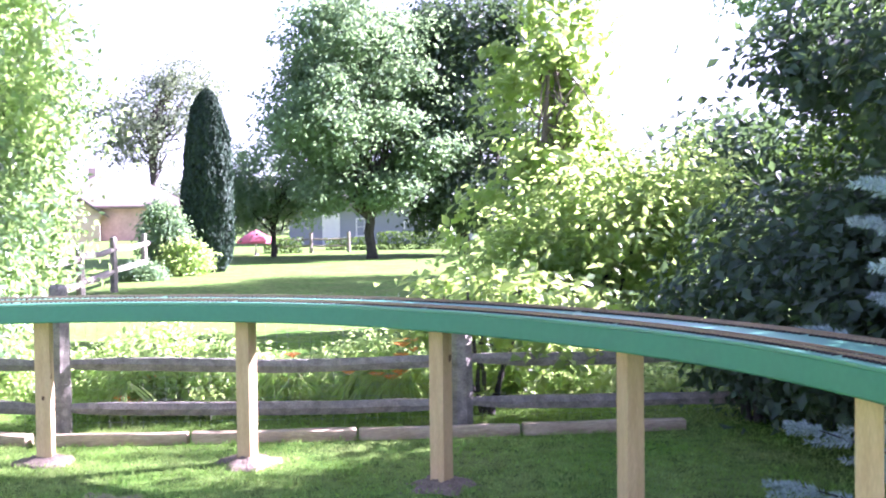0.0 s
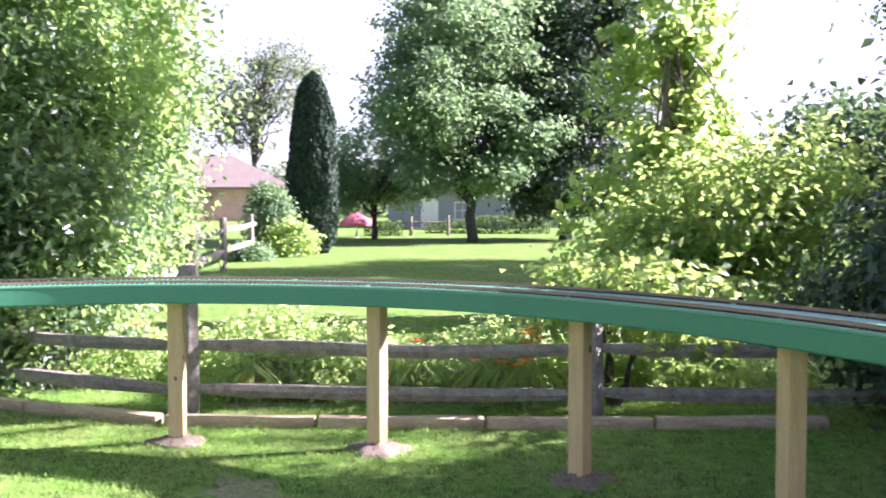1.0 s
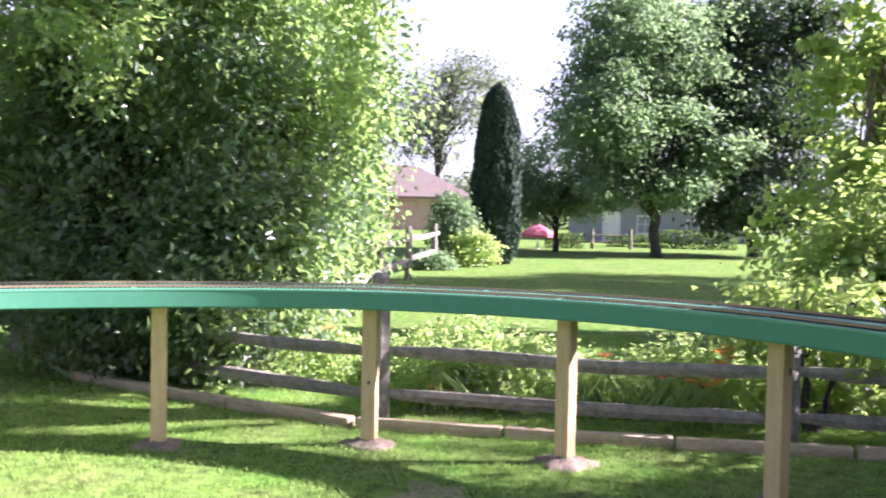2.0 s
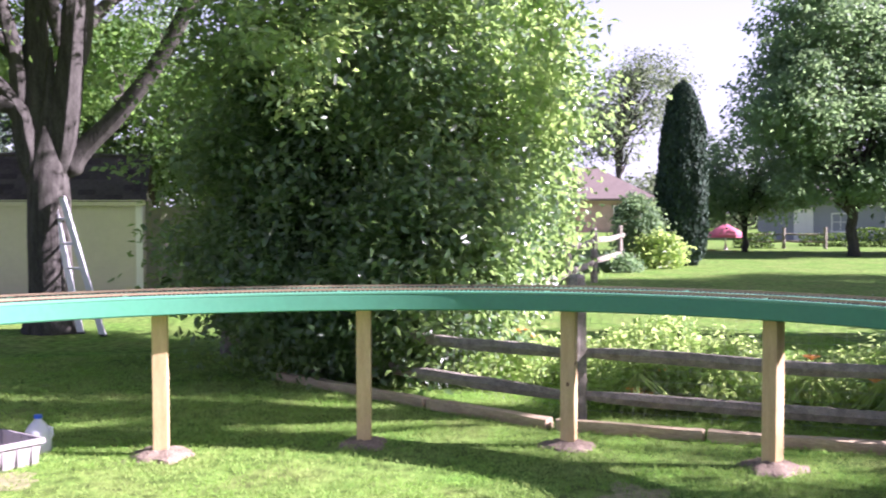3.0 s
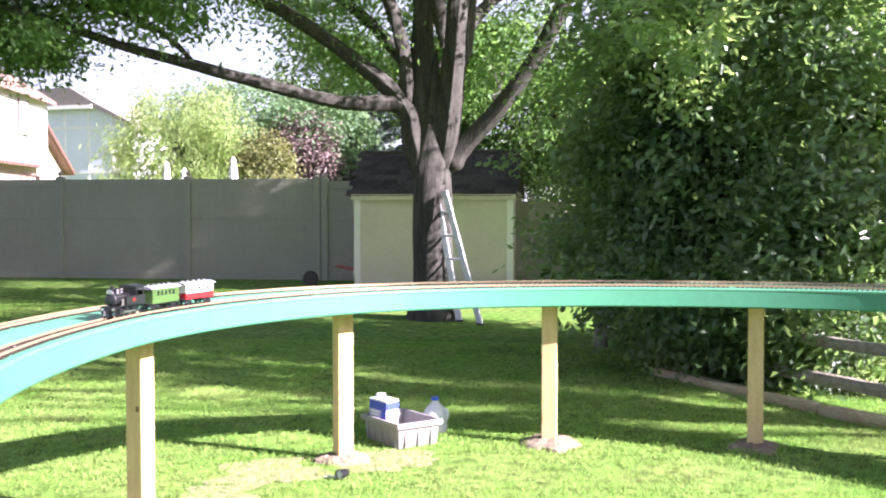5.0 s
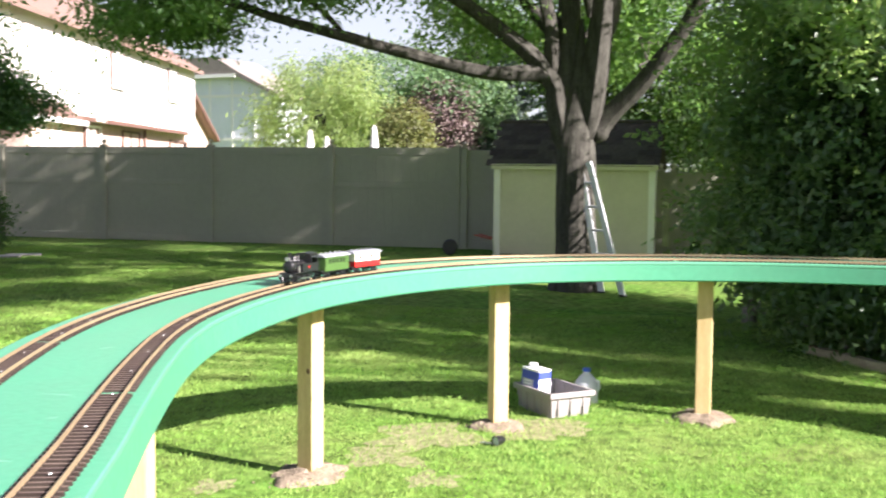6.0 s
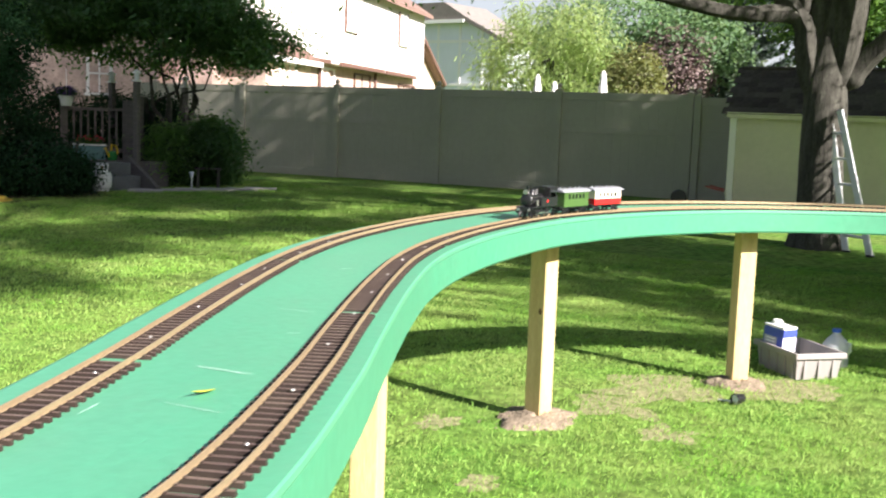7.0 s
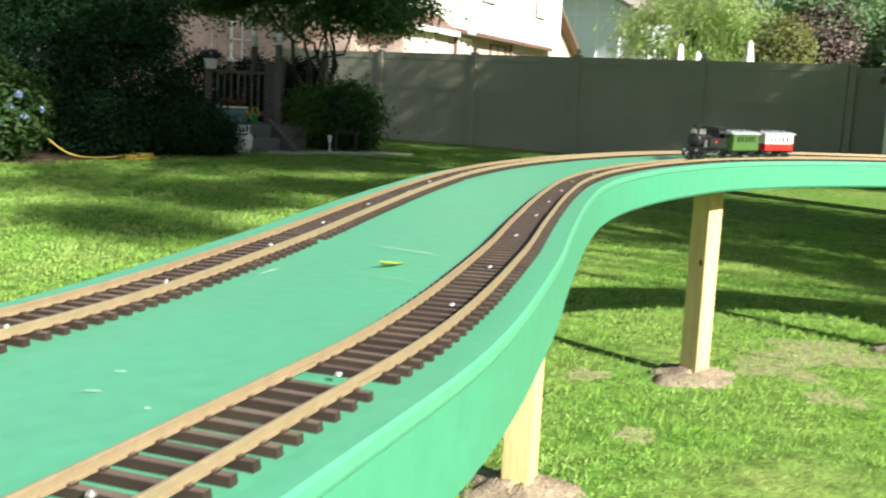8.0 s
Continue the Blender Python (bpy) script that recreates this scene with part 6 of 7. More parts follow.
# ---- beyond the vinyl fence ----
def brick_house():
    """A long wall of brick with an overhanging stuccoed storey, seen above the fence."""
    t = thing("two_storey_house", (0, 0, 0), "house with pink brick below and white stucco above", "house")
    a, d = Vector((-31.12, -17.41, 0)), Vector((-0.976, -0.2186, 0)).normalized()
    n = Vector((d.y, -d.x, 0))
    if n.y < 0:
        n = -n
    m = Matrix(((d.x, -n.x, 0, a.x), (d.y, -n.y, 0, a.y), (0, 0, 1, 0), (0, 0, 0, 1)))
    part("brick_wall", box(bmesh.new(), (5.35, 3.5, 1.5), (18.7, 7.0, 3.1), m=m), M["brick"], t)
    part("stucco_wall", box(bmesh.new(), (5.65, 3.2, 4.33), (18.7, 7.2, 2.6), m=m), M["siding_white"], t)
    for x0, x1 in ((1.3, 3.4), (4.4, 9.3), (9.6, 13.7)):
        part("band_board", box(bmesh.new(), ((x0 + x1) / 2, -0.44, 3.05), (x1 - x0, 0.10, 0.13), bevel=0.01, m=m), M["brown_trim"], t)
    bm = bmesh.new()
    prism(bm, [(-0.75, 5.50), (-0.75, 5.64), (3.5, 8.3), (7.75, 5.64), (7.75, 5.50), (3.5, 8.1)], 19.1, m @ Matrix.Translation((-4.0, 0, 0)) @ Matrix.Rotation(radians(-90), 4, "Z") @ Matrix.Diagonal((-1, 1, 1, 1)))
    part("roof", bm, M["roof_red"], t)
    # a lower wing past the corner, under a steep rake
    bm = bmesh.new()
    prism(bm, [(14.72, 0), (19.1, 0), (19.1, 3.1), (14.72, 4.98)], 5.0, m @ Matrix.Translation((0, 0.1, 0)))
    part("wing_wall", bm, M["brick"], t)
    bm = bmesh.new()
    prism(bm, [(14.95, 5.06), (19.6, 3.07), (19.6, 2.88), (14.95, 4.84)], 5.6, m @ Matrix.Translation((0, -0.25, 0)))
    part("wing_roof", bm, M["roof_red"], t)
    part("rake_board", box(bmesh.new(), (0, 0, 0), (5.06, 0.06, 0.16), m=m @ Matrix.Translation((17.27, -0.30, 3.96)) @ Matrix.Rotation(math.atan2(1.99, 4.65), 4, "Y")), M["brown_trim"], t)
    window(t, m @ Matrix.Translation((4.35, -0.01, 1.6)), 1.2, 1.32, cols=2, rows=2, frame_key="shed_trim")
    window(t, m @ Matrix.Translation((8.0, -0.01, 1.7)), 1.8, 1.2, cols=2, rows=1, frame_key="brown_trim")
    window(t, m @ Matrix.Translation((13.9, -0.01, 1.6)), 2.4, 1.15, cols=3, rows=1, frame_key="brown_trim")
    window(t, m @ Matrix.Translation((5.4, -0.41, 4.2)), 1.0, 1.15, cols=2, rows=2, frame_key="shed_trim")
    window(t, m @ Matrix.Translation((11.7, -0.41, 4.2)), 0.95, 1.15, cols=2, rows=2, frame_key="shed_trim")
    for x0, x1 in ((4.9, 5.9), (11.2, 12.2)):
        # brown casings beside the upper windows
        for x in (x0 - 0.06, x1 + 0.06):
            part("casing", box(bmesh.new(), (x, -0.44, 4.75), (0.10, 0.05, 1.3), m=m), M["brown_trim"], t)
    for x in (3.53, 9.45):
        part("downpipe", tube(bmesh.new(), [m @ Vector((x, -0.06, 0)), m @ Vector((x, -0.06, 3.0))], 0.06, 6), M["brown_trim"], t)
    # the bay under its lean-to roof
    bay = m @ Matrix.Translation((0, -1.2, 0))
    part("bay_wall", box(bmesh.new(), (-1.9, 0.6, 1.4), (3.2, 1.2, 2.8), m=bay), M["brick"], t)
    bm = bmesh.new()
    prism(bm, [(-3.9, 2.74), (-0.1, 2.74), (-0.1, 2.86), (-1.6, 3.22), (-3.9, 3.22)], 1.3, bay @ Matrix.Translation((0, -0.2, 0)))
    part("bay_roof", bm, M["roof_red"], t)
    part("bay_gutter", box(bmesh.new(), (-2.0, -0.24, 2.78), (3.9, 0.08, 0.14), bevel=0.01, m=bay), M["shed_trim"], t)
    window(t, bay @ Matrix.Translation((-2.1, -0.01, 1.6)), 1.15, 1.15, cols=3, rows=3, frame_key="shed_trim")


brick_house()


def timbered_house():
    t = thing("grey_house", (0, 0, 0), "pale grey house with white half-timber battens", "house")
    m = facing(-59.5, -24.85, 0, -49.5, -27.1)
    bm = bmesh.new()
    prism(bm, [(-5.5, 0), (2.5, 0), (2.5, 5.75), (0.1, 6.8), (-5.5, 6.8)], 3.0, m)
    part("wall", bm, M["siding_grey"], t)
    for x in (-3.4, -1.85, -0.32, 1.2):
        part("batten", box(bmesh.new(), (x, -0.02, 3.2), (0.13, 0.05, 6.2 if x > 1 else 6.9), m=m), M["shed_trim"], t)
    for z in (3.34, 5.70):
        part("batten", box(bmesh.new(), (-1.5, -0.03, z), (7.9, 0.05, 0.15), m=m), M["shed_trim"], t)
    bm = bmesh.new()
    prism(bm, [(-5.9, 6.78), (0.15, 6.78), (2.9, 5.55), (2.9, 5.75), (0.3, 6.98), (-1.2, 7.8), (-5.9, 7.8)], 3.8, m @ Matrix.Translation((0, -0.4, 0)))
    part("roof", bm, M["roof_greybrown"], t)
    part("eave_board", box(bmesh.new(), (-2.85, -0.43, 6.76), (6.1, 0.06, 0.2), m=m), M["shed_trim"], t)


timbered_house()
tree("willow_tree", (-33.7, -9.9, 0.1), "pale green weeping willow behind the fence", 3.0, 0.15,
     [(0, 0, 3.1, 1.35, 1.6, 1.3, 5), (0.2, -1.2, 2.3, 0.9, 0.9, 1.1, 2), (0.2, 1.0, 2.5, 0.9, 0.9, 1.0, 2)], 560, 0.20, 24, 0.16, "leaf_willow", 80, bough=8, aspect=0.22, droop=1.6, inner=0.5, squash=1.2)
tree("green_tree", (-37.5, -9.8, 0.1), "mid green tree behind the willow", 3.0, 0.15, [(0, 0, 4.0, 1.8, 2.6, 1.3, 1), (0, 2.6, 3.6, 1.6, 1.7, 1.2, 0.8)], 520, 0.22, 22, 0.15, "leaf_maple", 81)
tree("olive_shrub", (-31.5, -7.05, 0.1), "olive yellow-green shrub behind the fence", 1.2, 0.06, [(0, 0, 1.75, 0.75, 0.85, 1.45, 1)], 360, 0.13, 20, 0.10, "leaf_olive", 82, category="shrub", inner=0.6)
tree("purple_tree", (-36.6, -7.4, 0.1), "purple-leaved tree behind the fence", 2.0, 0.10, [(0, 0, 2.9, 1.0, 1.1, 1.2, 1)], 420, 0.15, 22, 0.11, "leaf_purple", 83, inner=0.5)
# the last three blobs are unseen, added to shade shed and fence
tree("shade_tree", (-23.2, 3.5, 0.1), "dense dark green tree past the shed", 2.4, 0.16,
     [(0, 0, 3.4, 1.8, 2.0, 1.9, 5), (0.2, -1.2, 2.2, 1.2, 1.3, 1.3, 3), (0, 0.5, 5.2, 1.5, 1.6, 1.2, 3), (0.4, 0.6, 1.2, 1.4, 1.4, 0.9, 2), (1.4, 2.3, 8.0, 2.1, 2.6, 1.1, 5), (1.9, 0.3, 4.6, 1.2, 1.6, 1.6, 5), (1.0, 2.6, 6.6, 1.8, 2.0, 0.9, 6)], 2100, 0.2, 24, 0.11, "leaf_yew", 87, inner=0.4, limbs=24)
spruce((-39.0, -5.8, 0.1), 6.6, 1.9, "dark green spruce behind the shed", "leaf_spruce", 84, rows=16, thick=34, needle=4.6)
spruce((-36.0, -2.6, 0.1), 6.0, 1.8, "dark green spruce behind the shed", "leaf_spruce", 85, rows=16, thick=34, needle=4.6)
spruce((-39.8, -3.4, 0.1), 6.8, 2.0, "dark green spruce behind the shed", "leaf_spruce", 88, rows=16, thick=34, needle=4.6)
tree("green_tree", (-41.0, -7.0, 0.1), "tall mid green tree behind the spruces", 4.0, 0.18, [(0, 0, 5.4, 2.2, 2.6, 1.7, 1), (0, 3.4, 5.6, 2.2, 2.4, 1.6, 0.7)], 480, 0.27, 24, 0.17, "leaf_shrub", 89, bough=8)
tree("green_tree", (-34.0, 2.0, 0.1), "dark green tree behind the shed", 3.0, 0.15, [(0, 0, 3.6, 2.2, 2.6, 2.2, 1), (0, -3.2, 3.6, 2.0, 2.4, 1.6, 1)], 900, 0.25, 24, 0.15, "leaf_shrub", 86, bough=9)
for x, y, h in ((-28.1, -8.25, 2.40), (-28.25, -7.9, 2.26), (-28.6, -6.9, 2.52)):
    patio_umbrella(x, y, 0.5, h - 0.08, "closed white patio umbrella showing above the fence", "white_cloth", closed=True, z0=0.1)


# ---- the planted corner by the steps ----
def yew(name, loc, blobs, count, seed, label, key="leaf_yew", leaf=0.07):
    return tree(name, (*loc, gz(*loc)), label, 0.8, 0.05, blobs, count, 0.13, 26, leaf, key, seed, category="shrub", inner=0.6, aspect=0.35, limbs=8, stems=4)


for (x, y), sc, sd in (((-16.9, -12.9), 0.9, 90), ((-15.4, -13.2), 0.98, 91), ((-13.7, -13.2), 1.15, 92), ((-12.0, -13.4), 1.1, 89)):
    yew("yew_shrub", (x, y), [(0, 0, 1.3 * sc, 1.05, 0.95, 1.3 * sc, 4), (-0.1, 0, 2.5 * sc, 0.85, 0.8, 1.0 * sc, 3), (0, 0, 1.5, 0.7, 0.6, 1.6, 3)], 1700, sd, "large dark clipped yew in the planted corner")
yew("spreading_yew", (-17.2, -11.75), [(0, 0, 0.38, 0.62, 0.6, 0.42, 1)], 320, 93, "low spreading dark yew by the steps")
yew("spreading_yew", (-17.72, -11.85), [(0, 0, 0.28, 0.42, 0.36, 0.30, 1)], 220, 105, "low spreading dark yew by the steps")
for x, y in ((-19.6, -13.9), (-20.4, -13.3), (-21.2, -12.9)):
    yew("hedge_yew", (x, y), [(0, 0, 0.75, 0.65, 0.6, 0.8, 1)], 420, int(-x * 9), "dark clipped yew behind the porch railing")
yew("spreading_yew", (-15.9, -11.95), [(0, 0, 0.38, 0.7, 0.5, 0.42, 1)], 300, 94, "low spreading dark yew by the steps")
tree("hydrangea", (-14.0, -11.7, gz(-14, -11.7)), "green shrub with pale blue flower heads", 0.5, 0.02, [(0, 0, 0.62, 0.6, 0.5, 0.6, 1)], 240, 0.09, 16, 0.09, "leaf_shrub", 95, category="shrub", stems=4, aspect=0.6)


def hydrangea_heads():
    rng = np.random.default_rng(96)
    e = bpy.data.objects["hydrangea"]
    for p in ((0.15, 0.46, 0.72), (-0.05, 0.48, 0.60), (0.28, 0.40, 0.52), (-0.32, 0.42, 0.68), (0.02, 0.47, 0.86)):
        n = 40
        d = rng.normal(size=(n, 3))
        d /= np.linalg.norm(d, axis=1)[:, None]
        me = leaf_mesh("bloom", np.array(p) + d * 0.045, d, rng.normal(size=(n, 3)), 0.03, 0.028, M["blue_bloom"])
        ob = new("bloom", me)
        ob.parent = e
        tagged(ob, "pale blue flower head")


hydrangea_heads()
tree("crabapple_tree", (-20.7, -12.3, gz(-20.7, -12.3)), "small dark-leaved tree with a forked trunk", 1.5, 0.09,
     [(0.1, 0.0, 2.72, 1.9, 1.6, 0.72, 5), (-0.7, 1.1, 2.6, 1.0, 0.9, 0.5, 2), (1.2, -0.9, 2.9, 1.2, 1.0, 0.65, 3), (0, 0, 3.5, 1.9, 1.6, 0.9, 5), (1.6, -1.4, 3.2, 1.3, 1.1, 0.75, 3.5)], 1850, 0.16, 26, 0.085, "leaf_crab", 97, stems=3, limbs=7, inner=0.3, bough=9)
yew("round_shrub", (-20.2, -11.88), [(0, 0, 0.5, 0.32, 0.32, 0.5, 1)], 220, 98, "rounded clipped shrub beside the fence", "leaf_locust")
yew("round_shrub", (-20.78, -11.45), [(0, 0, 0.55, 0.5, 0.5, 0.6, 1)], 300, 99, "rounded leafy shrub beside the fence", "leaf_crab", 0.09)
yew("round_shrub", (-20.5, -11.75), [(0, 0, 0.42, 0.4, 0.4, 0.45, 1)], 220, 100, "rounded leafy shrub beside the fence", "leaf_shrub", 0.09)


def porch():
    """Raised deck corner with a slatted railing, its steps and side walls."""
    t = thing("garden_porch", (0, 0, 0), "dark grey wooden porch with a slatted railing", "porch")
    a, b = Vector((-18.78, -12.84, 0)), Vector((-19.43, -12.18, 0))
    d = (b - a).normalized()
    m = Matrix(((d.x, d.y, 0, a.x), (d.y, -d.x, 0, a.y), (0, 0, 1, 0), (0, 0, 0, 1)))
    L = (b - a).length
    # the railing faces the lawn; local y points away from the lawn
    if (m.to_3x3() @ Vector((0, 1, 0))).dot(Vector((13, 13, 0))) > 0:
        m = m @ Matrix.Diagonal((1, -1, 1, 1))
    for k in range(8):
        part("board", box(bmesh.new(), (L / 2 - 0.4, 0.07 + 0.145 * k, 0.50), (L + 2.2, 0.135, 0.035), m=m), M["deck_wood"], t)
    part("skirt", box(bmesh.new(), (L / 2 - 0.4, 0.02, 0.25), (L + 2.2, 0.03, 0.46), m=m), M["deck_wood"], t)
    rail = part("railing", box(bmesh.new(), (L / 2, 0.6, 1.36), (L + 0.1, 0.09, 0.05), m=m), M["deck_wood"], t)
    part("bottom_rail", box(bmesh.new(), (L / 2, 0.6, 0.66), (L + 0.1, 0.05, 0.08), m=m), M["deck_wood"], rail)
    k = 0
    while k * 0.115 < L:
        part("baluster", box(bmesh.new(), (k * 0.115, 0.6, 1.0), (0.035, 0.035, 0.70), m=m), M["deck_wood"], rail)
        k += 1
    for x in (-0.05, L + 0.03, L + 0.28):
        part("post", box(bmesh.new(), (x, 0.55, 0.80), (0.10, 0.10, 1.6 - 0.15 * (x < 1)), bevel=0.006, m=m), M["deck_wood"], t)
    part("side_screen", box(bmesh.new(), (L + 0.15, 0.45, 0.85), (0.22, 0.05, 1.35), m=m), M["deck_wood"], t)
    STEP = mat("dark_step_concrete", (0.15, 0.155, 0.16), rough=0.9, scale=5, vary=0.12, bump=0.3, bump_scale=50, fine=0.15)
    # two concrete steps that come down beside a sloping cheek wall
    top, foot = Vector((-19.38, -12.10, 0)), Vector((-19.12, -11.24, 0))
    e = (foot - top).normalized()
    sm = Matrix(((e.x, -e.y, 0, top.x), (e.y, e.x, 0, top.y), (0, 0, 1, 0), (0, 0, 0, 1)))
    run = (foot - top).length
    part("step", box(bmesh.new(), (0.02, -0.42, 0.29), (0.34, 0.78, 0.42), bevel=0.012, m=sm), STEP, t)
    part("step", box(bmesh.new(), (0.34, -0.42, 0.18), (0.30, 0.78, 0.24), bevel=0.012, m=sm), STEP, t)
    bm = bmesh.new()
    prism(bm, [(-0.1, 0.05), (-0.1, 0.60), (0.02, 0.60), (run, 0.15), (run, 0.05)], 0.07, sm)
    part("cheek_wall", bm, M["deck_wood"], t)
    return m, L


PM, PL = porch()


def on_porch(x, y, z):
    return tuple(PM @ Vector((x, y, z)))


def planter():
    p = on_porch(0.36, 0.2, 0.52)
    t = thing("planter_box", p, "teal planter box with red flowers on the porch", "planter", rz=134)
    part("box", box(bmesh.new(), (0, 0, 0.12), (0.52, 0.2, 0.24), bevel=0.01), M["teal"], t)
    part("rim", box(bmesh.new(), (0, 0, 0.245), (0.55, 0.23, 0.025), bevel=0.006), M["white_plastic"], t)
    rng = np.random.default_rng(101)
    crown_part(t, rng, [(0, 0, 0.30, 0.24, 0.09, 0.08, 1)], 40, 0.03, 12, 0.04, M["leaf_shrub"], name="foliage")
    crown_part(t, rng, [(0, 0, 0.34, 0.24, 0.09, 0.06, 1)], 20, 0.015, 8, 0.03, M["terracotta"], name="bloom", label="red blooms", kind="stuff")


planter()


def hanging_basket():
    p = on_porch(0.0, 0.50, 1.38)
    t = thing("flower_pot", p, "white pot of purple flowers on the porch rail", "flower pot")
    part("pot", lathe(bmesh.new(), [(0.08, 0.012), (0.115, 0.16), (0.125, 0.16), (0.125, 0.185), (0.11, 0.185), (0.1, 0.17), (0, 0.17)], (0, 0, 0), 18), M["white_plastic"], t, smooth=True)
    rng = np.random.default_rng(103)
    crown_part(t, rng, [(0, 0, 0.24, 0.15, 0.15, 0.08, 1)], 36, 0.03, 10, 0.04, M["leaf_yew"], name="foliage")
    crown_part(t, rng, [(0, 0, 0.27, 0.16, 0.16, 0.08, 1)], 30, 0.02, 9, 0.035, M["purple_bloom"], name="bloom", label="purple blooms", kind="stuff")
    part("hanger", tube(bmesh.new(), [(0, 0, 0.16), (0, 0, 0.62)], 0.006, 6), M["white_plastic"], t)


hanging_basket()


def toy():
    p = on_porch(PL - 0.20, 0.1, 0.52)
    t = thing("toy_watering_can", p, "yellow and green plastic watering can on the porch", "watering can")
    part("body", lathe(bmesh.new(), [(0.07, 0), (0.08, 0.02), (0.075, 0.13), (0.05, 0.15), (0, 0.15)], (0, 0, 0), 14), M["green_plastic"], t, smooth=True)
    part("spout", tube(bmesh.new(), [(0.06, 0, 0.05), (0.14, 0, 0.16), (0.17, 0, 0.20)], [0.018, 0.012, 0.02], 8), M["yellow"], t, smooth=True)
    part("handle", tube(bmesh.new(), [(-0.06, 0, 0.05), (-0.13, 0, 0.13), (-0.08, 0, 0.24), (0.02, 0, 0.26), (0.03, 0, 0.15)], 0.014, 8), M["yellow"], t, smooth=True)


toy()


def gas_bottle():
    x, y = -18.54, -11.84
    t = thing("gas_cylinder", (x, y, gz(x, y)), "white propane cylinder standing by the steps", "gas cylinder")
    part("body", lathe(bmesh.new(), [(0.0, 0.03), (0.10, 0.03), (0.145, 0.06), (0.155, 0.11), (0.155, 0.24), (0.14, 0.30), (0.09, 0.335), (0.02, 0.345), (0, 0.345)], (0, 0, 0), 22), M["white_plastic"], t, smooth=True)
    part("foot_ring", lathe(bmesh.new(), [(0.11, 0), (0.11, 0.05), (0.104, 0.05), (0.104, 0)], (0, 0, 0), 20), M["white_plastic"], t, smooth=True)
    bm = bmesh.new()
    for k in range(4):
        a = 1.57 * k + 0.4
        tube(bm, [(0.09 * math.cos(a), 0.09 * math.sin(a), 0.32), (0.1 * math.cos(a), 0.1 * math.sin(a), 0.42)], 0.014, 6)
    part("guard_strut", bm, M["white_plastic"], t)
    part("collar", lathe(bmesh.new(), [(0.104, 0.41), (0.108, 0.41), (0.108, 0.44), (0.104, 0.44)], (0, 0, 0), 20), M["white_plastic"], t, smooth=True)
    part("valve", lathe(bmesh.new(), [(0.02, 0.34), (0.02, 0.38), (0.03, 0.385), (0.03, 0.40), (0, 0.40)], (0, 0, 0), 10), M["rail"], t)


gas_bottle()


def paving():
    rng = np.random.default_rng(110)
    t = thing("stone_path", (0, 0, 0), "pale stone slabs at the foot of the steps", "path", kind="structure")
    for k in range(6):
        p = Vector((-19.0 - 0.32 * k, -11.35 + 0.22 * k + rng.normal() * 0.03, 0))
        bm = box(bmesh.new(), (p.x, p.y, gz(p.x, p.y) + 0.012), (0.34, 0.55, 0.05), rz=35 + rng.normal() * 4, bevel=0.012)
        part("slab", bm, M["stone"], t)


paving()


def garden_light():
    x, y = -19.77, -11.05
    t = thing("garden_light", (x, y, gz(x, y)), "small white path light on a stake", "path light")
    part("stake", tube(bmesh.new(), [(0, 0, -0.05), (0, 0, 0.24)], 0.012, 8), M["white_plastic"], t)
    part("lens", lathe(bmesh.new(), [(0.022, 0.20), (0.03, 0.23), (0.03, 0.27), (0.022, 0.28)], (0, 0, 0), 12), M["milk"], t, smooth=True)
    part("cap", lathe(bmesh.new(), [(0.045, 0.28), (0.04, 0.295), (0.0, 0.31)], (0, 0, 0), 12), M["white_plastic"], t, smooth=True)


garden_light()


def garden_bench():
    t = thing("garden_bench", (-20.28, -11.12, gz(-20.4, -11)), "small dark wooden bench in front of the shrubs", "bench", rz=133)
    for k in range(3):
        part("slat", box(bmesh.new(), (0, -0.09 + 0.09 * k, 0.33), (0.44, 0.08, 0.025), bevel=0.004), M["bark"], t)
    for x in (-0.17, 0.17):
        for y in (-0.10, 0.10):
            part("leg", box(bmesh.new(), (x, y, 0.155), (0.04, 0.04, 0.33), bevel=0.004), M["bark"], t)


garden_bench()


def lantern_post(x, y, h):
    t = thing("lantern_post", (x, y, gz(x, y)), "slim post with a small white cap lantern", "lantern", group="post lanterns by the porch")
    part("post", box(bmesh.new(), (0, 0, h / 2 - 0.1), (0.085, 0.085, h - 0.2), bevel=0.005), M["deck_wood"], t)
    part("collar", box(bmesh.new(), (0, 0, h - 0.19), (0.11, 0.11, 0.03), bevel=0.004), M["white_plastic"], t)
    part("lens", lathe(bmesh.new(), [(0.035, h - 0.175), (0.042, h - 0.14), (0.042, h - 0.09), (0.035, h - 0.07)], (0, 0, 0), 12), M["milk"], t, smooth=True)
    part("cap", lathe(bmesh.new(), [(0.075, h - 0.07), (0.07, h - 0.05), (0.03, h - 0.015), (0.0, h)], (0, 0, 0), 12), M["white_plastic"], t, smooth=True)


lantern_post(-19.50, -11.99, 1.96)
lantern_post(-20.05, -13.05, 1.94)
lantern_post(-20.85, -12.1, 1.9)


def hose():
    x, y = -15.95, -11.35
    rng = np.random.default_rng(112)
    bm = bmesh.new()
    pts = []
    for i in range(90):
        a = i * 0.35
        r = 0.30 - 0.0014 * i + 0.03 * math.sin(i * 0.21)
        pts.append((r * math.cos(a), 0.55 * r * math.sin(a) + 0.02 * math.sin(i), 0.02 + 0.0012 * i % 0.06))
    pts += [(0.5, -0.15, 0.03), (0.85, -0.3, 0.06), (1.1, -0.45, 0.25), (1.3, -0.6, 0.55)]
    tube(bm, catmull(pts, 3), 0.011, 6)
    solo("garden_hose", bm, M["hose"], "coiled yellow garden hose lying on the lawn's edge", "garden hose", loc=(x, y, gz(x, y)), smooth=True)


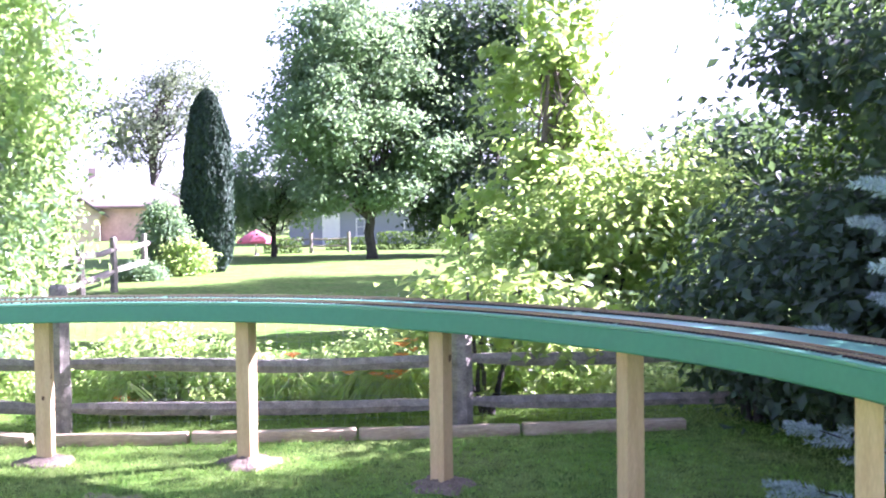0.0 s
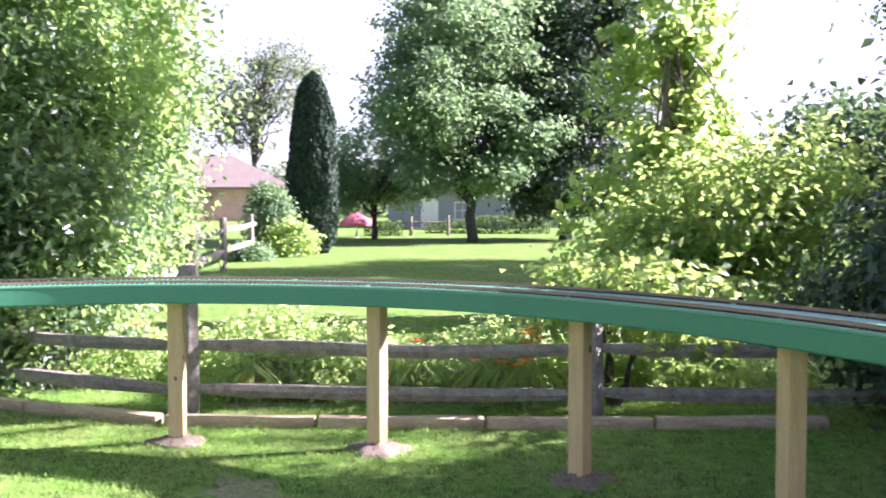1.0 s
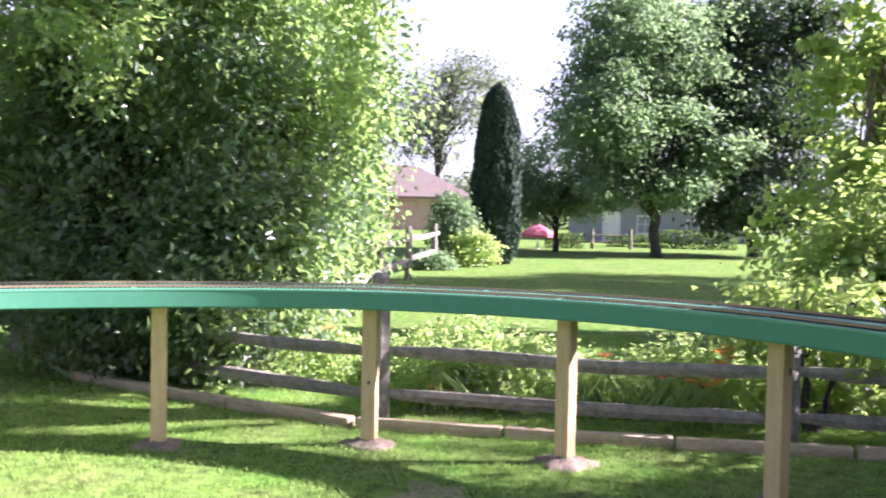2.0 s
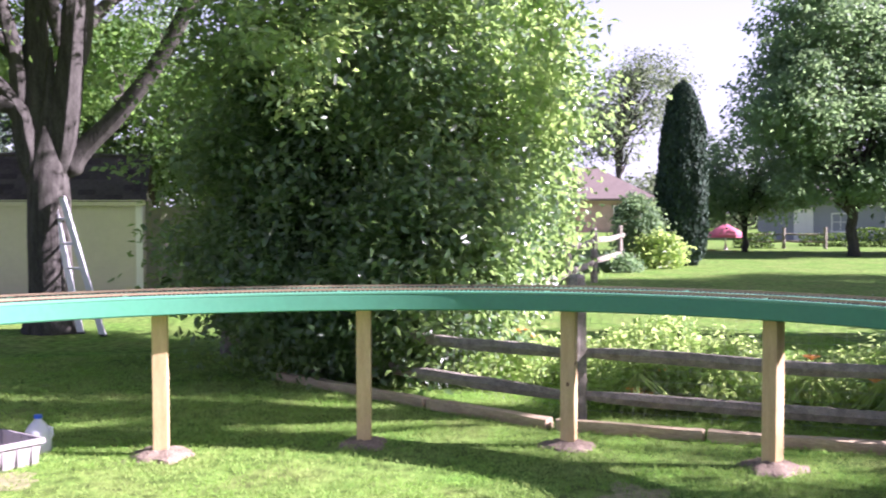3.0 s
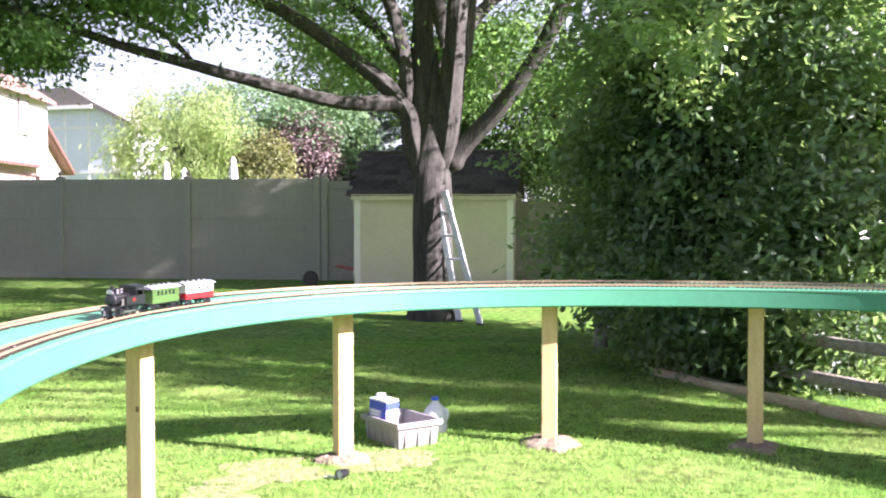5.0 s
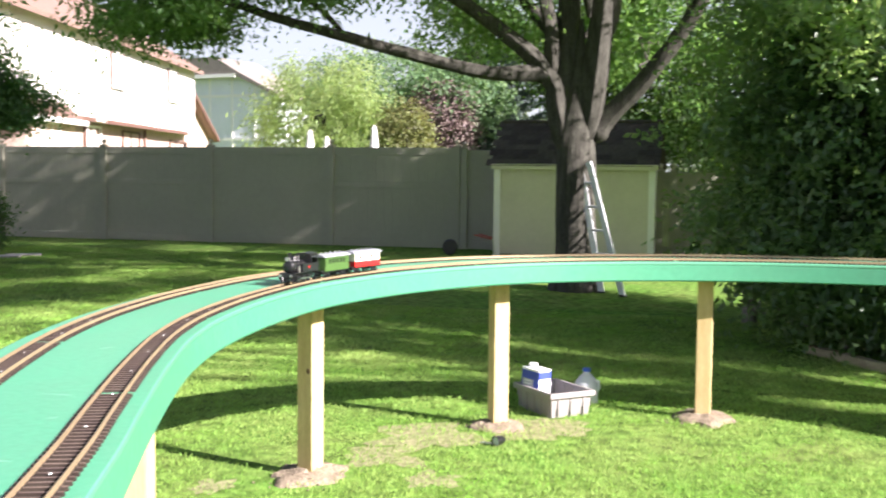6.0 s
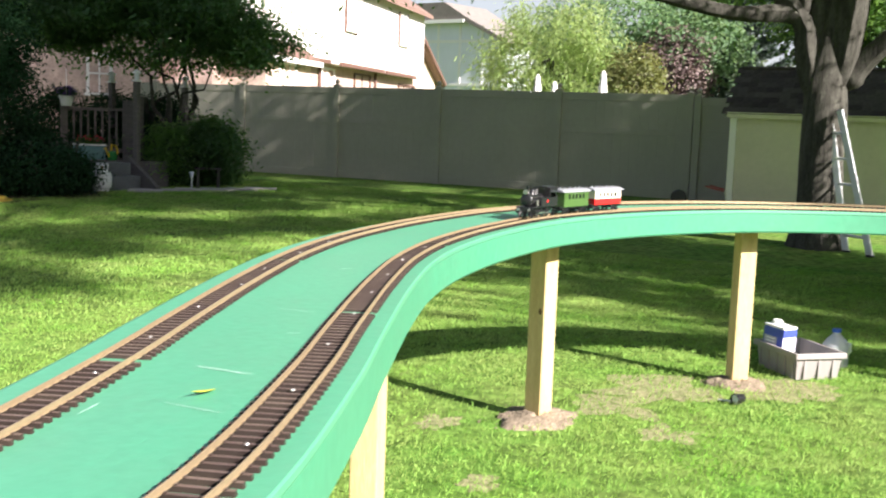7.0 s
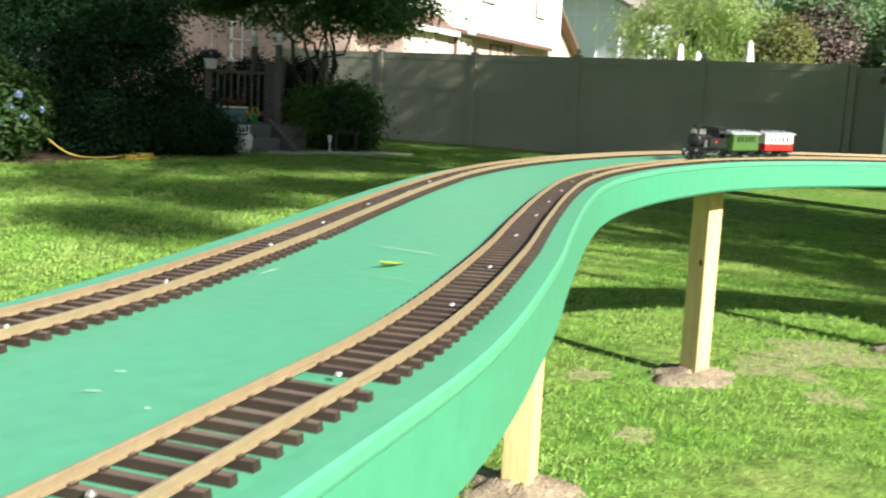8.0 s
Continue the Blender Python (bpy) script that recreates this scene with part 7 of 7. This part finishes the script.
hose()


def mulch_bed():
    bm = bmesh.new()
    line = [(-11.8, -12.6), (-13.2, -11.4), (-14.6, -11.2), (-16.2, -11.1), (-17.6, -10.9), (-18.5, -11.4), (-18.4, -13.6), (-15, -14.6), (-11.8, -14.4)]
    c = np.mean(line, axis=0)
    v = [bm.verts.new((x, y, gz(x, y) + 0.006)) for x, y in line]
    mid = bm.verts.new((c[0], c[1], gz(*c) + 0.06))
    for i in range(len(v)):
        bm.faces.new((v[i], v[(i + 1) % len(v)], mid))
    solo("mulch_bed", bm, M["mulch"], "dark mulched planting bed under the yews", "planting bed", kind="structure")


mulch_bed()


def near_house():
    t = thing("brick_house_wall", (0, 0, 0), "shaded pink brick house wall behind the porch", "house")
    m = facing(-23.6, -18.0, 0, -5.8, 0.2)
    part("wall", box(bmesh.new(), (0, 2, 1.5), (4.4, 4, 3.0), m=m), M["brick"], t)
    part("roof", gable_roof(bmesh.new(), 4.4, 4, 3.0, 4.2, 0.3, 0.12, m), M["roof_greybrown"], t)
    window(t, m @ Matrix.Translation((0.9, -0.01, 1.7)), 0.5, 0.9)


near_house()


# ---- things on the lawn ----
def tote():
    x, y, rz = -11.93, -0.29, 42.0
    t = thing("plastic_tote", (x, y, gz(x, y) - 0.004), "open grey ribbed plastic tote on the grass", "tote", rz=rz)
    w, d, h = 0.40, 0.29, 0.155
    bm = bmesh.new()

    def ring(z, k):
        return [bm.verts.new((sx * w / 2 * k, sy * d / 2 * k, z)) for sx, sy in ((-1, -1), (1, -1), (1, 1), (-1, 1))]

    o0, o1, i1, i0 = ring(0, 0.90), ring(h, 1.0), ring(h, 0.965), ring(0.01, 0.87)
    for a, b in ((o0, o1), (o1, i1), (i1, i0)):
        for k in range(4):
            bm.faces.new((a[k], a[(k + 1) % 4], b[(k + 1) % 4], b[k]))
    bm.faces.new(o0[::-1])
    bm.faces.new(i0)
    body = part("body", bm, M["crate"], t)
    bm = bmesh.new()
    for c, s in (((0, -d / 2 - 0.006, h - 0.015), (w + 0.03, 0.018, 0.032)), ((0, d / 2 + 0.006, h - 0.015), (w + 0.03, 0.018, 0.032)), ((-w / 2 - 0.006, 0, h - 0.015), (0.018, d + 0.006, 0.032)), ((w / 2 + 0.006, 0, h - 0.015), (0.018, d + 0.006, 0.032))):
        box(bm, c, s, bevel=0.004)
    part("rim", bm, M["crate"], t)
    for k in range(5):
        for sy in (-1, 1):
            part("rib", box(bmesh.new(), (-0.16 + 0.08 * k, sy * (d / 2 * 0.965), 0.075), (0.012, 0.012, 0.13), bevel=0.002), M["crate"], body)
    for k in range(3):
        for sx in (-1, 1):
            part("rib", box(bmesh.new(), (sx * (w / 2 * 0.965), -0.09 + 0.09 * k, 0.075), (0.012, 0.012, 0.13), bevel=0.002), M["crate"], body)
    # a carton standing in the tote
    m = pose(x, y, gz(x, y)) @ pose(0, 0, 0, 0, 0, rz) @ pose(-0.10, -0.07, 0.006, 0, 3, 12)
    c = thing("carton", (0, 0, 0), "white and blue carton standing in the tote", "carton")
    c.matrix_world = m
    part("box", box(bmesh.new(), (0, 0, 0.125), (0.15, 0.10, 0.25), bevel=0.002), M["carton_white"], c)
    for sy in (-1, 1):
        part("print_band", box(bmesh.new(), (0, sy * 0.0508, 0.172), (0.148, 0.001, 0.13)), M["carton_blue"], c)
        part("print_panel", box(bmesh.new(), (-0.02, sy * 0.0516, 0.155), (0.095, 0.001, 0.06)), M["grey_print"], c)
        for k in range(3):
            part("print_bar", box(bmesh.new(), (-0.02, sy * 0.0524, 0.173 - 0.018 * k), (0.07, 0.001, 0.007)), M["carton_white"], c)
    for sx in (-1, 1):
        part("print_band", box(bmesh.new(), (sx * 0.0758, 0, 0.215), (0.001, 0.098, 0.045)), M["carton_blue"], c)
    part("cap", lathe(bmesh.new(), [(0.028, 0), (0.028, 0.02), (0.024, 0.024), (0, 0.024)], (-0.03, 0, 0.25), 16), M["white_plastic"], c, smooth=True)


tote()


def jug():
    x, y = -12.2, -0.12
    t = thing("water_jug", (x, y, gz(x, y)), "clear plastic gallon jug with a blue cap", "jug", rz=70)
    bm = bmesh.new()
    sec = [(0.060, 0.0), (0.070, 0.008), (0.074, 0.03), (0.074, 0.10), (0.076, 0.13), (0.070, 0.165), (0.052, 0.20), (0.030, 0.225), (0.022, 0.235), (0.022, 0.25)]
    rings = []
    for r, z in sec:
        sq = 0.55 if z < 0.17 else 0.1
        ring = []
        for k in range(24):
            a = 6.283 * k / 24
            c, s = math.cos(a), math.sin(a)
            p = (abs(c) ** 4 + abs(s) ** 4) ** -0.25
            q = r * (1 + (p - 1) * sq)
            ring.append(bm.verts.new((q * c, q * s, z)))
        rings.append(ring)
    for a, b in zip(rings, rings[1:]):
        for k in range(24):
            bm.faces.new((a[k], a[(k + 1) % 24], b[(k + 1) % 24], b[k]))
    bm.faces.new(rings[0][::-1])
    bm.faces.new(rings[-1])
    part("body", bm, M["milk"], t, smooth=True)
    part("handle", tube(bmesh.new(), [(0.060, 0, 0.185), (0.088, 0, 0.18), (0.092, 0, 0.13), (0.074, 0, 0.10)], 0.011, 8), M["milk"], t, smooth=True)
    part("cap", lathe(bmesh.new(), [(0.026, 0), (0.026, 0.022), (0.023, 0.026), (0, 0.026)], (0, 0, 0.245), 18), M["blue"], t, smooth=True)
    t.scale = (0.95, 0.95, 0.84)


jug()


def spigot():
    x, y = -10.98, -0.43
    t = thing("spotlight", (x, y, gz(x, y)), "small black garden spotlight lying on the grass", "spotlight", rz=-30)
    t.scale = (0.72, 0.72, 0.72)
    part("housing", lathe(bmesh.new(), [(0.0, 0), (0.026, 0.0), (0.034, 0.03), (0.040, 0.085), (0.036, 0.09), (0.03, 0.07)], (-0.03, 0, 0.045), 16, axis="x"), M["black"], t, smooth=True)
    part("lens", lathe(bmesh.new(), [(0.0, 0), (0.033, 0.0), (0.033, 0.003), (0, 0.004)], (0.045, 0, 0.045), 16, axis="x"), M["milk"], t)
    part("stake", tube(bmesh.new(), [(-0.01, 0.0, 0.02), (0.02, -0.06, 0.012), (0.05, -0.15, 0.008)], [0.014, 0.010, 0.004], 6), M["white_plastic"], t)


spigot()
